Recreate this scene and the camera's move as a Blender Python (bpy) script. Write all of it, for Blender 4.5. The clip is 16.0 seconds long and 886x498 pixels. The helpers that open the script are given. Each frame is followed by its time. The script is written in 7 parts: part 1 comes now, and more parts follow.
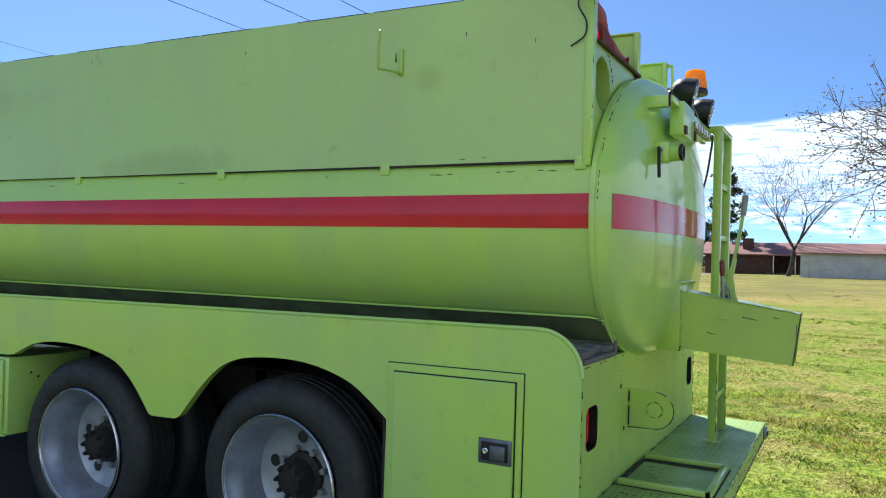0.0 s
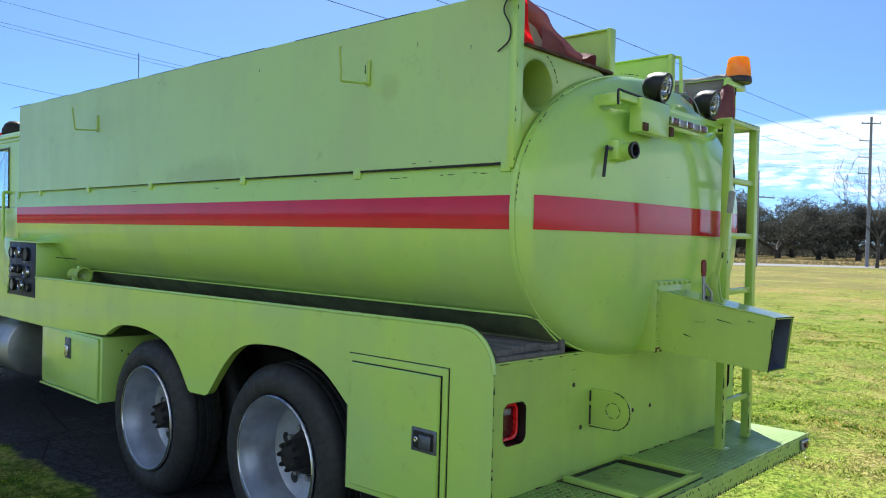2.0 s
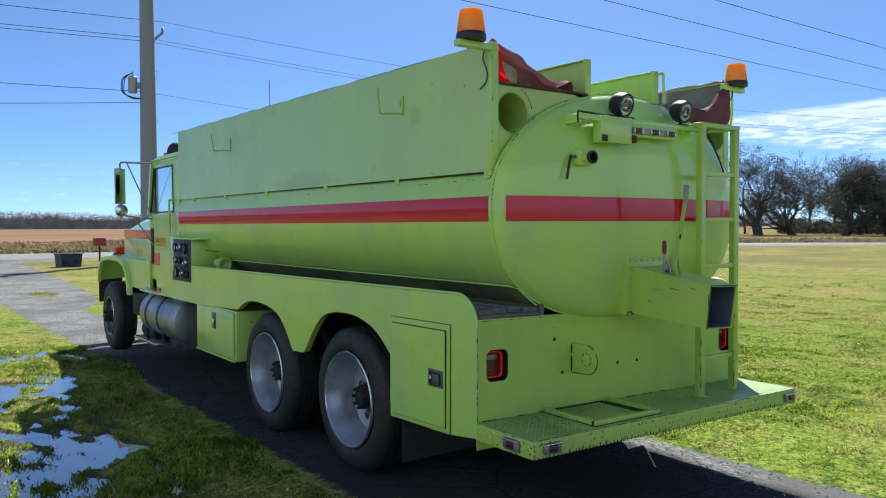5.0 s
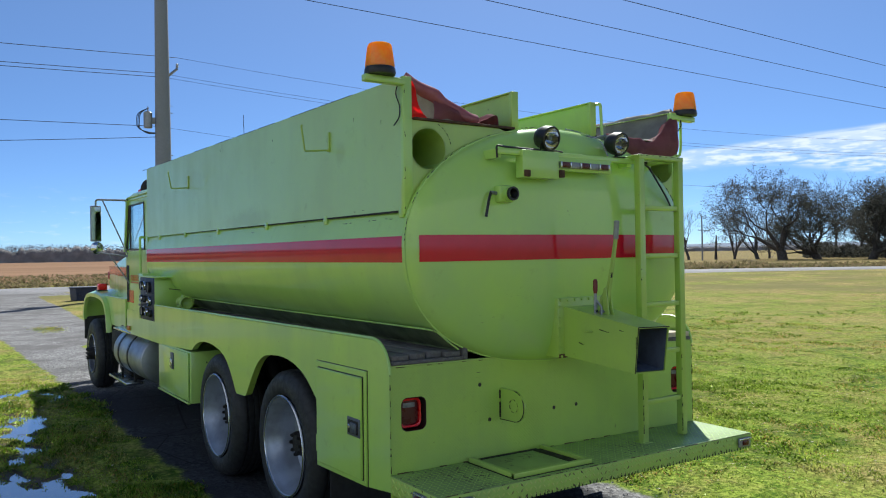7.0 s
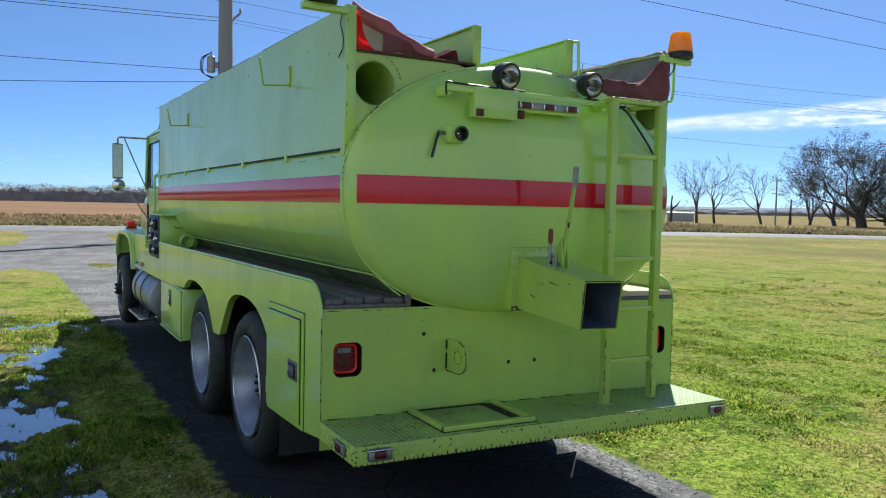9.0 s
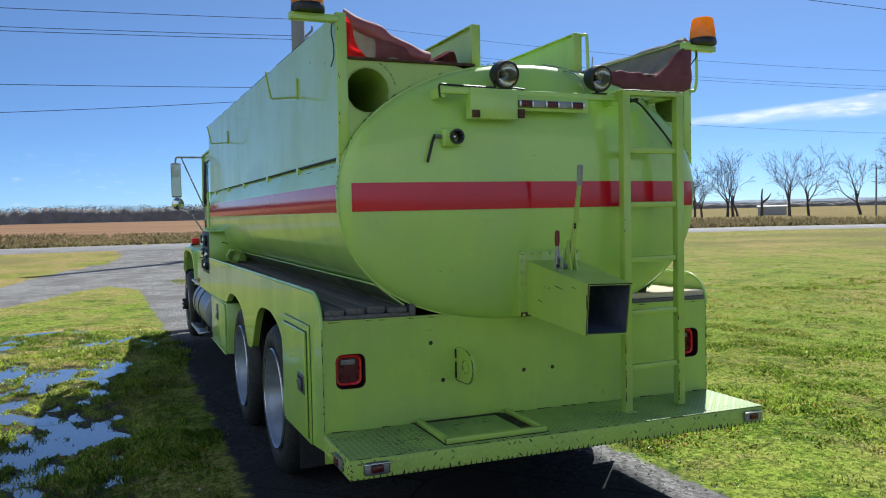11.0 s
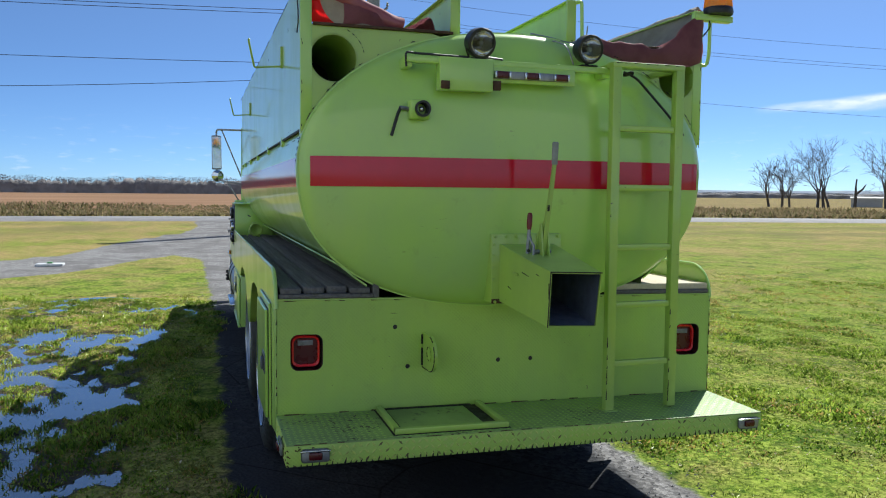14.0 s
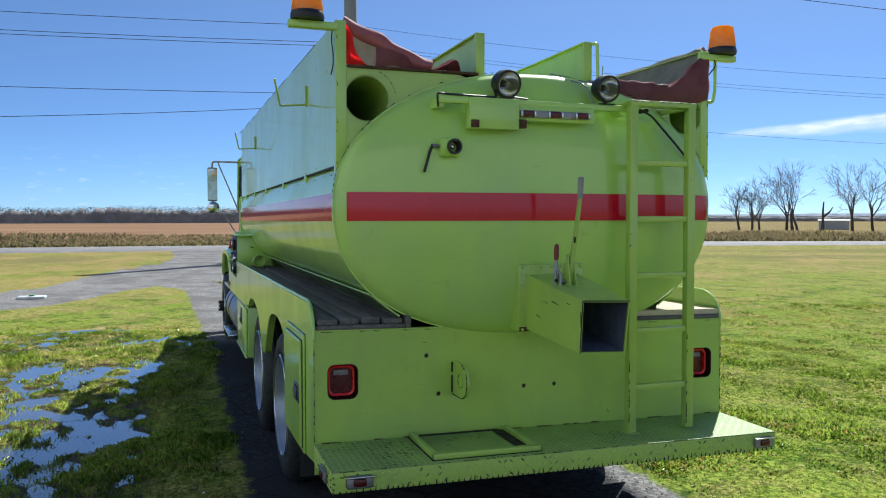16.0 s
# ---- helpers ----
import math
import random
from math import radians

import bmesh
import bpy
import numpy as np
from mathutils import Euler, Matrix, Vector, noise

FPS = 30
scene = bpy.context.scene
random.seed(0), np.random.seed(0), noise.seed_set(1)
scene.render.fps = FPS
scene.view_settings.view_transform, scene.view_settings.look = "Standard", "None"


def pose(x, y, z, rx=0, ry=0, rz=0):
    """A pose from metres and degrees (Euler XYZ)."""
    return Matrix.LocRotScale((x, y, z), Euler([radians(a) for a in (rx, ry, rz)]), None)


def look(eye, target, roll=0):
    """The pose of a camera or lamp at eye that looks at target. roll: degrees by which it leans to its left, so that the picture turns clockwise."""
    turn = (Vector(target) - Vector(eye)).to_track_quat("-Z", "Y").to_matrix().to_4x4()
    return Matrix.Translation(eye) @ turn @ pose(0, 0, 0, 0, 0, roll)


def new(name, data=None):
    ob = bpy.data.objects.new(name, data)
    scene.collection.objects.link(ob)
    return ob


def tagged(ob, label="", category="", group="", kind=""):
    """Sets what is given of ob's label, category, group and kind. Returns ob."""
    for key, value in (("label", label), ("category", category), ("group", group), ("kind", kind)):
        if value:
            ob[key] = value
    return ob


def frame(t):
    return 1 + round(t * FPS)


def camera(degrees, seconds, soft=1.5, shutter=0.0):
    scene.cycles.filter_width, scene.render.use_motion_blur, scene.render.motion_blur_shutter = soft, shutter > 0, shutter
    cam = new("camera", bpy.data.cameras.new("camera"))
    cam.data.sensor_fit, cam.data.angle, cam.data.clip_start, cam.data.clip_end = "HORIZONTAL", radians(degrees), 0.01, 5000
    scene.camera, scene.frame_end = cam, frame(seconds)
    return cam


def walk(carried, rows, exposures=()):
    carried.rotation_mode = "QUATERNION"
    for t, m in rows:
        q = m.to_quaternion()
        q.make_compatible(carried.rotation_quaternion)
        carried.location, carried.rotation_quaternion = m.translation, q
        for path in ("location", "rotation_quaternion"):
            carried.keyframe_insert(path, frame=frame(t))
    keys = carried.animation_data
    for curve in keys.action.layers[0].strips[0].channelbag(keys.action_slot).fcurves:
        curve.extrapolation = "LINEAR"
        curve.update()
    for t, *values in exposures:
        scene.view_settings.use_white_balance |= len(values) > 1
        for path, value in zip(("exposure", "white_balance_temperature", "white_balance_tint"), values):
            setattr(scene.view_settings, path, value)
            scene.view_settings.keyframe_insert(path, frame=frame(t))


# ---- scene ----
cam = camera(60.0, 16.0, 1.1)
PATH = [
    (0, (0.913, -4.165, 1.62), (-0.02, -2.396, 1.627), 1.4),
    (0.5, (1.108, -4.016, 1.597), (0.05, -2.319, 1.578), 0.8),
    (1, (1.312, -3.816, 1.616), (0.113, -2.215, 1.575), 1.5),
    (1.5, (1.594, -3.702, 1.655), (0.307, -2.172, 1.612), 1.5),
    (2, (1.933, -3.677, 1.685), (0.583, -2.2, 1.657), 1.4),
    (2.5, (2.184, -3.795, 1.667), (0.8, -2.352, 1.605), -0.4),
    (3, (2.404, -3.865, 1.682), (0.972, -2.473, 1.581), -1.6),
    (3.5, (2.706, -3.844, 1.685), (1.209, -2.521, 1.603), -0.8),
    (4, (2.931, -3.877, 1.693), (1.378, -2.619, 1.626), -0.4),
    (4.2, (3.028, -3.905, 1.688), (1.458, -2.668, 1.622), -0.3),
    (6.3, (3.488, -3.579, 1.758), (1.837, -2.451, 1.723), -0.40),
    (6.5, (3.484, -3.482, 1.758), (1.833, -2.354, 1.739), -0.40),
    (7, (3.517, -3.282, 1.776), (1.865, -2.155, 1.787), -0.90),
    (7.5, (3.649, -3.119, 1.769), (1.984, -2.011, 1.790), -0.55),
    (8, (3.788, -2.973, 1.765), (2.091, -1.915, 1.768), 0.45),
    (8.5, (3.777, -2.830, 1.740), (2.054, -1.815, 1.672), 0.70),
    (9, (3.686, -2.612, 1.719), (1.946, -1.631, 1.609), 1.2),
    (9.2, (3.662, -2.566, 1.729), (1.926, -1.589, 1.62), 1.4),
    (11.5, (3.802, -2.062, 1.718), (1.948, -1.315, 1.636), -1.3),
    (12, (3.719, -1.949, 1.723), (1.862, -1.206, 1.676), -0.5),
    (12.5, (3.679, -1.862, 1.73), (1.823, -1.116, 1.697), 0.0),
    (13, (3.691, -1.768, 1.716), (1.825, -1.053, 1.654), 0.7),
    (13.5, (3.732, -1.643, 1.713), (1.851, -0.974, 1.601), 0.9),
    (14, (3.763, -1.573, 1.702), (1.86, -0.975, 1.557), 0.5),
    (14.5, (3.771, -1.583, 1.705), (1.852, -1.041, 1.554), 0.4),
    (15, (3.784, -1.621, 1.716), (1.866, -1.068, 1.603), -0.2),
    (15.5, (3.784, -1.754, 1.723), (1.881, -1.142, 1.639), -0.6),
    (16, (3.824, -1.892, 1.736), (1.939, -1.23, 1.66), -0.1),
]
EXPOSURES = [(0, 0.93, 6100, 6), (1, 1.05, 6100, 6), (2, 0.98, 6100, 6), (3.5, 0.97, 6100, 6), (4.2, 0.8, 6100, 6), (6.3, 0.52, 6100, 6), (8, 0.40, 6100, 6), (9, 0.55, 6100, 6), (12.5, 0.38, 6100, 6), (14.5, 0.50, 6100, 6), (16, 0.52, 6100, 6)]
walk(cam, [(t, look(eye, target, roll)) for t, eye, target, roll in PATH], EXPOSURES)

# ---- light ----
SUN_AZ, SUN_EL = radians(43.0), radians(44.5)      # azimuth from -x towards +y
TO_SUN = Vector((-math.cos(SUN_EL) * math.cos(SUN_AZ), math.cos(SUN_EL) * math.sin(SUN_AZ), math.sin(SUN_EL)))
sun_data = bpy.data.lights.new("sun", "SUN")
sun_data.energy, sun_data.angle, sun_data.color = 5.0, radians(0.6), (1.0, 0.95, 0.86)
sun = new("sun", sun_data)
sun.matrix_world = look(TO_SUN * 60, (0, 0, 0))


def link(tree, a, b):
    tree.links.new(a, b)


def make_world():
    """Clear winter sky with one thin sheet of high cloud low over the horizon."""
    world = bpy.data.worlds.new("sky")
    scene.world = world
    world.use_nodes = True
    t = world.node_tree
    t.nodes.clear()
    N = t.nodes.new
    out, bg = N("ShaderNodeOutputWorld"), N("ShaderNodeBackground")
    sky = N("ShaderNodeTexSky")
    sky.sky_type, sky.sun_disc = "NISHITA", False
    sky.sun_elevation, sky.sun_rotation = SUN_EL, radians(360 - 47.0)
    sky.air_density, sky.dust_density, sky.ozone_density = 0.5, 0.15, 4.5
    co = N("ShaderNodeTexCoord")
    sep = N("ShaderNodeSeparateXYZ")
    link(t, co.outputs["Generated"], sep.inputs[0])

    def m(op, a, b=None, c=None):
        n = N("ShaderNodeMath")
        n.operation = op
        for i, v in enumerate((a, b, c)):
            if v is None:
                continue
            if isinstance(v, (int, float)):
                n.inputs[i].default_value = v
            else:
                link(t, v, n.inputs[i])
        return n.outputs[0]

    def ramp(v, lo, hi):
        n = N("ShaderNodeMapRange")
        n.interpolation_type = "SMOOTHSTEP"
        link(t, v, n.inputs[0])
        for i, x in ((1, lo), (2, hi)):
            if isinstance(x, (int, float)):
                n.inputs[i].default_value = x
            else:
                link(t, x, n.inputs[i])
        return n.outputs[0]

    negx = m("MULTIPLY", sep.outputs[0], -1.0)
    az = m("MULTIPLY", m("ARCTAN2", sep.outputs[1], negx), 57.2958)
    az = m("ADD", az, m("MULTIPLY", m("LESS_THAN", az, -40.0), 360.0))
    el = m("MULTIPLY", m("ARCSINE", sep.outputs[2]), 57.2958)
    comb = N("ShaderNodeCombineXYZ")
    link(t, m("MULTIPLY", az, 0.22), comb.inputs[0])
    link(t, m("MULTIPLY", el, 0.9), comb.inputs[1])
    big, fine = N("ShaderNodeTexNoise"), N("ShaderNodeTexNoise")
    for n, s, d in ((big, 0.9, 5.0), (fine, 3.4, 6.0)):
        link(t, comb.outputs[0], n.inputs["Vector"])
        n.inputs["Scale"].default_value, n.inputs["Detail"].default_value = s, d
    wob = m("MULTIPLY", m("SUBTRACT", big.outputs[0], 0.5), 1.1)
    span = m("MAXIMUM", m("SUBTRACT", az, 39.0), 0.0)
    # behind the truck, unseen, the sheet is made to widen and climb as fill light
    rise = m("MULTIPLY", m("POWER", m("MAXIMUM", m("SUBTRACT", span, 100.0), 0.0), 1.3), 0.04)
    top = m("ADD", m("ADD", m("ADD", 6.05, m("MULTIPLY", span, 0.076)), rise), m("MULTIPLY", wob, 0.25))
    low = m("ADD", m("SUBTRACT", 5.75, m("MULTIPLY", m("MAXIMUM", m("SUBTRACT", m("MINIMUM", span, 56.0), 18.0), 0.0), 0.13)), m("MULTIPLY", wob, 0.7))
    sheet = m("MULTIPLY", ramp(m("SUBTRACT", top, el), -0.1, 0.3), ramp(m("SUBTRACT", el, low), -0.25, 0.45))
    sheet = m("MULTIPLY", sheet, ramp(span, 0.0, 2.0))
    dapple = m("ADD", m("MULTIPLY", ramp(fine.outputs[0], 0.36, 0.64), 0.85), 0.05)
    depth = m("MULTIPLY", ramp(m("SUBTRACT", el, low), 0.0, m("ADD", 0.6, m("MULTIPLY", span, 0.11))), m("ADD", 0.60, m("MULTIPLY", big.outputs[0], 0.5)))
    ripple = N("ShaderNodeTexNoise")
    tilt = N("ShaderNodeMapping")
    link(t, comb.outputs[0], tilt.inputs[0])
    tilt.inputs["Rotation"].default_value = (0, 0, radians(-28))
    tilt.inputs["Scale"].default_value = (1.0, 2.6, 1.0)
    link(t, tilt.outputs[0], ripple.inputs["Vector"])
    ripple.inputs["Scale"].default_value, ripple.inputs["Detail"].default_value = 2.1, 5.0
    holes = m("SUBTRACT", 1.0, m("MULTIPLY", ramp(ripple.outputs[0], 0.50, 0.66), m("MULTIPLY", ramp(span, 10.0, 30.0), 0.62)))
    tip = m("MULTIPLY", m("SUBTRACT", 1.0, ramp(span, 6.0, 24.0)), m("ADD", 0.55, m("MULTIPLY", dapple, 0.45)))
    cover = m("MULTIPLY", m("MULTIPLY", sheet, m("MAXIMUM", m("MAXIMUM", dapple, depth), tip)), holes)
    cover = m("MULTIPLY", cover, ramp(m("SUBTRACT", 318.0, az), 0.0, 34.0))
    # a few wisps elsewhere near the horizon
    wisps = m("MULTIPLY", ramp(fine.outputs[0], 0.55, 0.8), ramp(m("SUBTRACT", 6.0, el), 0.0, 4.0))
    cover = m("MINIMUM", m("ADD", m("MULTIPLY", cover, 0.9), m("MULTIPLY", wisps, 0.25)), 1.0)
    mix = N("ShaderNodeMix")
    mix.data_type = "RGBA"
    link(t, cover, mix.inputs[0])
    clear = N("ShaderNodeMix")
    clear.data_type, clear.blend_type = "RGBA", "MULTIPLY"
    link(t, m("SUBTRACT", 1.0, ramp(el, -1.0, 24.0)), clear.inputs[0])
    link(t, sky.outputs[0], clear.inputs[6])
    clear.inputs[7].default_value = (0.58, 0.69, 0.80, 1)
    link(t, clear.outputs[2], mix.inputs[6])
    mix.inputs[7].default_value = (7.2, 7.4, 7.7, 1)
    link(t, mix.outputs[2], bg.inputs[0])
    bg.inputs[1].default_value = 0.105
    link(t, bg.outputs[0], out.inputs[0])


make_world()

# ---- materials ----
class Nodes:
    """Short hand for building one node material."""

    def __init__(self, name):
        self.mat = bpy.data.materials.new(name)
        self.mat.use_nodes = True
        self.t = self.mat.node_tree
        self.bsdf = self.t.nodes["Principled BSDF"]
        self.co = self.t.nodes.new("ShaderNodeTexCoord").outputs["Object"]
        self.geo = self.t.nodes.new("ShaderNodeNewGeometry")
        self.pos = self.geo.outputs["Position"]

    def put(self, value, socket):
        if isinstance(value, (int, float)):
            socket.default_value = value
        elif isinstance(value, tuple):
            socket.default_value = value if len(value) == 4 or socket.type == "VECTOR" else (*value, 1)
        else:
            self.t.links.new(value, socket)

    def noise(self, scale, detail=4.0, rough=0.55, vec=None, stretch=None, w=0.0):
        v = vec or self.pos
        if stretch or w:
            mp = self.t.nodes.new("ShaderNodeMapping")
            self.t.links.new(v, mp.inputs[0])
            mp.inputs["Scale"].default_value = stretch or (1, 1, 1)
            mp.inputs["Location"].default_value = (w, w * 1.7, w * 0.6)
            v = mp.outputs[0]
        n = self.t.nodes.new("ShaderNodeTexNoise")
        self.t.links.new(v, n.inputs["Vector"])
        n.inputs["Scale"].default_value, n.inputs["Detail"].default_value, n.inputs["Roughness"].default_value = scale, detail, rough
        return n.outputs[0]

    def voronoi(self, scale, feature="F1", vec=None, out=0, rand=1.0):
        n = self.t.nodes.new("ShaderNodeTexVoronoi")
        n.feature = feature
        self.t.links.new(vec or self.pos, n.inputs["Vector"])
        n.inputs["Scale"].default_value = scale
        n.inputs["Randomness"].default_value = rand
        return n.outputs[out]

    def math(self, op, a, b=0.0, c=0.0):
        n = self.t.nodes.new("ShaderNodeMath")
        n.operation = op
        for i, v in enumerate((a, b, c)):
            self.put(v, n.inputs[i])
        return n.outputs[0]

    def ramp(self, v, lo, hi, a=0.0, b=1.0):
        n = self.t.nodes.new("ShaderNodeMapRange")
        n.interpolation_type = "SMOOTHSTEP"
        for i, x in enumerate((v, lo, hi, a, b)):
            self.put(x, n.inputs[i])
        return n.outputs[0]

    def mix(self, f, a, b, mode="MIX"):
        n = self.t.nodes.new("ShaderNodeMix")
        n.data_type, n.blend_type = "RGBA", mode
        for s, v in ((0, f), (6, a), (7, b)):
            self.put(v, n.inputs[s])
        return n.outputs[2]

    def attr(self, name):
        n = self.t.nodes.new("ShaderNodeAttribute")
        n.attribute_name = name
        return n.outputs["Fac"]

    def xyz(self, v=None):
        n = self.t.nodes.new("ShaderNodeSeparateXYZ")
        self.t.links.new(v or self.pos, n.inputs[0])
        return n.outputs

    def island(self):
        return self.geo.outputs["Random Per Island"]

    def random(self):
        return self.t.nodes.new("ShaderNodeObjectInfo").outputs["Random"]

    def bump(self, height, strength=0.3, distance=0.01, below=None):
        n = self.t.nodes.new("ShaderNodeBump")
        n.inputs["Strength"].default_value, n.inputs["Distance"].default_value = strength, distance
        self.t.links.new(height, n.inputs["Height"])
        if below is not None:
            self.t.links.new(below, n.inputs["Normal"])
        return n.outputs[0]

    def done(self, color, rough=0.5, metal=0.0, normal=None, coat=0.0, coat_rough=0.1, spec=0.5):
        b = self.bsdf
        self.put(color, b.inputs["Base Color"])
        self.put(rough, b.inputs["Roughness"])
        self.put(metal, b.inputs["Metallic"])
        b.inputs["Specular IOR Level"].default_value = spec
        b.inputs["Coat Weight"].default_value, b.inputs["Coat Roughness"].default_value = coat, coat_rough
        if normal is not None:
            self.put(normal, b.inputs["Normal"])
        return self.mat


LIME = (0.44, 0.69, 0.13)
LIME_DULL = (0.40, 0.61, 0.175)


def paint_mat(name, base, faded, tread=False, chips=0.72, rough=0.34, stains=()):
    n = Nodes(name)
    big = n.noise(1.3, 4, 0.6)
    streak = n.noise(3.0, 5, 0.6, stretch=(1.0, 1.0, 0.12), w=3.1)
    f = n.ramp(n.math("ADD", n.math("MULTIPLY", big, 0.6), n.math("MULTIPLY", streak, 0.4)), 0.38, 0.66)
    col = n.mix(f, base, faded)
    grime = n.ramp(n.noise(7.0, 8, 0.7, w=8.0), 0.58, 0.78)
    col = n.mix(n.math("MULTIPLY", grime, 0.30), col, (0.16, 0.19, 0.05))
    chip = n.math("MULTIPLY", n.ramp(n.noise(38.0, 5, 0.7, w=1.3), chips, chips + 0.03), n.ramp(n.noise(2.2, 3, 0.6, w=5.0), 0.52, 0.60))
    col = n.mix(chip, col, (0.045, 0.030, 0.018))
    # long dark scratches and dragged scuffs
    scr = n.math("MULTIPLY", n.ramp(n.noise(1.0, 5, 0.75, stretch=(7.0, 7.0, 95.0), w=6.3), 0.66, 0.69), n.ramp(n.noise(1.7, 3, 0.6, w=2.7), 0.56, 0.64))
    col = n.mix(n.math("MULTIPLY", scr, 0.85), col, (0.035, 0.040, 0.016))
    if stains:
        x = n.xyz()
        wob = n.math("MULTIPLY", n.math("SUBTRACT", n.noise(5.0, 6, 0.7, w=9.0), 0.5), 1.6)
        for cx, cz, rx, rz, k in stains:
            d = n.math("ADD", n.math("POWER", n.math("DIVIDE", n.math("SUBTRACT", x[0], cx), rx), 2.0), n.math("POWER", n.math("DIVIDE", n.math("SUBTRACT", x[2], cz), rz), 2.0))
            col = n.mix(n.ramp(n.math("ADD", n.math("SQRT", d), wob), 1.0, 0.25, 0.0, k), col, (0.20, 0.23, 0.035))
    waves = n.bump(n.noise(2.6, 2, 0.4), 0.25, 0.02)
    normal = n.bump(n.noise(240.0, 2, 0.5), 0.04, 0.002, waves)
    if tread:
        # raised lozenges of checker plate, in two crossing directions
        x = n.xyz(n.co)
        u = n.math("ADD", n.math("ADD", x[0], x[1]), x[2])
        v = n.math("ADD", n.math("SUBTRACT", x[1], x[0]), n.math("MULTIPLY", x[2], -1.0))
        su = n.math("SINE", n.math("MULTIPLY", u, 165.0))
        sv = n.math("SINE", n.math("MULTIPLY", v, 165.0))
        wear = n.math("MULTIPLY", n.ramp(n.math("ABSOLUTE", n.math("MULTIPLY", su, sv)), 0.2, 0.9), n.ramp(n.noise(5.0, 6, 0.7, w=2.2), 0.50, 0.68))
        col = n.mix(n.math("MULTIPLY", wear, 0.18), col, (0.07, 0.062, 0.035))
        normal = n.bump(n.math("ABSOLUTE", n.math("MULTIPLY", su, sv)), 0.16, 0.004, normal)
    r = n.ramp(f, 0.0, 1.0, rough - 0.06, rough + 0.12)
    return n.done(col, r, 0.0, normal, 0.0 if tread else 0.6, 0.06)


def simple(name, color, rough=0.5, metal=0.0, vary=0.25, scale=9.0, bump=0.1, coat=0.0, dirt=(0.05, 0.045, 0.04), dirt_amount=0.35):
    n = Nodes(name)
    dark = tuple(c * (1 - vary) for c in color)
    col = n.mix(n.ramp(n.noise(scale, 5, 0.6), 0.35, 0.68), color, dark)
    col = n.mix(n.math("MULTIPLY", n.ramp(n.noise(scale * 0.4, 6, 0.7, w=4.0), 0.52, 0.72), dirt_amount), col, dirt)
    rr = n.ramp(n.noise(scale * 2.3, 4, 0.6, w=2.0), 0.3, 0.7, rough * 0.82, min(1.0, rough * 1.2))
    return n.done(col, rr, metal, n.bump(n.noise(scale * 14, 3, 0.6), bump, 0.004), coat)


PAINT = paint_mat("lime_paint", LIME, LIME_DULL)
PAINT_PANEL = paint_mat("faded_lime_panel_paint", (0.43, 0.63, 0.185), (0.40, 0.56, 0.215), rough=0.40, stains=((-2.45, 2.06, 0.75, 0.13, 0.30), (-0.80, 2.40, 0.10, 0.10, 0.22), (-3.93, 2.49, 0.5, 0.18, 0.16),))
PAINT_DULL = paint_mat("weathered_lime_paint", (0.41, 0.60, 0.09), (0.34, 0.48, 0.12), chips=0.66, rough=0.42)
PLATE_WORN = paint_mat("worn_checker_plate", (0.31, 0.46, 0.11), (0.20, 0.28, 0.10), tread=True, chips=0.56, rough=0.45)
PLATE = paint_mat("lime_checker_plate", (0.42, 0.62, 0.10), (0.36, 0.52, 0.12), tread=True, chips=0.67, rough=0.42)
STRIPE = simple("red_vinyl_stripe", (0.58, 0.008, 0.030), 0.09, 0, 0.15, 3.0, 0.02, 0.0, (0.42, 0.02, 0.04), 0.3)
STRIPE.node_tree.nodes["Principled BSDF"].inputs["Specular IOR Level"].default_value = 0.5
RUBBER = simple("black_rubber", (0.018, 0.019, 0.021), 0.62, 0, 0.3, 12.0, 0.25, 0, (0.06, 0.055, 0.045), 0.4)
BLACK = simple("black_plastic", (0.012, 0.012, 0.013), 0.42, 0, 0.3, 14.0, 0.1)
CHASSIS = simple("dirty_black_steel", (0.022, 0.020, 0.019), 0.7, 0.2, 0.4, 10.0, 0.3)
SILVER = simple("silver_rim_paint", (0.38, 0.42, 0.50), 0.36, 0.45, 0.3, 6.0, 0.05, 0, (0.10, 0.09, 0.08), 0.3)
ALLOY = simple("polished_aluminium", (0.62, 0.64, 0.67), 0.22, 0.95, 0.2, 5.0, 0.04)
GALV = simple("galvanised_steel", (0.33, 0.34, 0.36), 0.5, 0.7, 0.25, 20.0, 0.05)
MIRROR = simple("mirror_silvering", (0.48, 0.52, 0.50), 0.05, 1.0, 0.1, 15.0, 0.0)
TANK_ALLOY = simple("dull_tank_aluminium", (0.40, 0.42, 0.45), 0.42, 0.85, 0.25, 4.0, 0.05)
# lime darkened to stand in for shade under the tank flank
SHADED_LIME = simple("shade_darkened_lime", (0.19, 0.24, 0.11), 0.6, 0.0, 0.5, 4.0, 0.1, 0, (0.03, 0.032, 0.025), 0.6)
CHROME = simple("chrome", (0.72, 0.73, 0.75), 0.10, 1.0, 0.1, 15.0, 0.01)
RUST = simple("rusty_steel", (0.11, 0.055, 0.030), 0.8, 0.2, 0.5, 25.0, 0.4)
RED_LENS = simple("red_lens", (0.085, 0.003, 0.007), 0.3, 0, 0.15, 10.0, 0.02, 0.0)
LATCH = simple("dull_latch_steel", (0.15, 0.17, 0.22), 0.42, 0.7, 0.3, 30.0, 0.05)
ROPE = simple("blue_grey_rope", (0.20, 0.24, 0.30), 0.85, 0, 0.5, 60.0, 0.5)
RED_TRIM = simple("red_plastic_rim", (0.85, 0.012, 0.016), 0.3, 0, 0.1, 10.0, 0.02, 0.0)
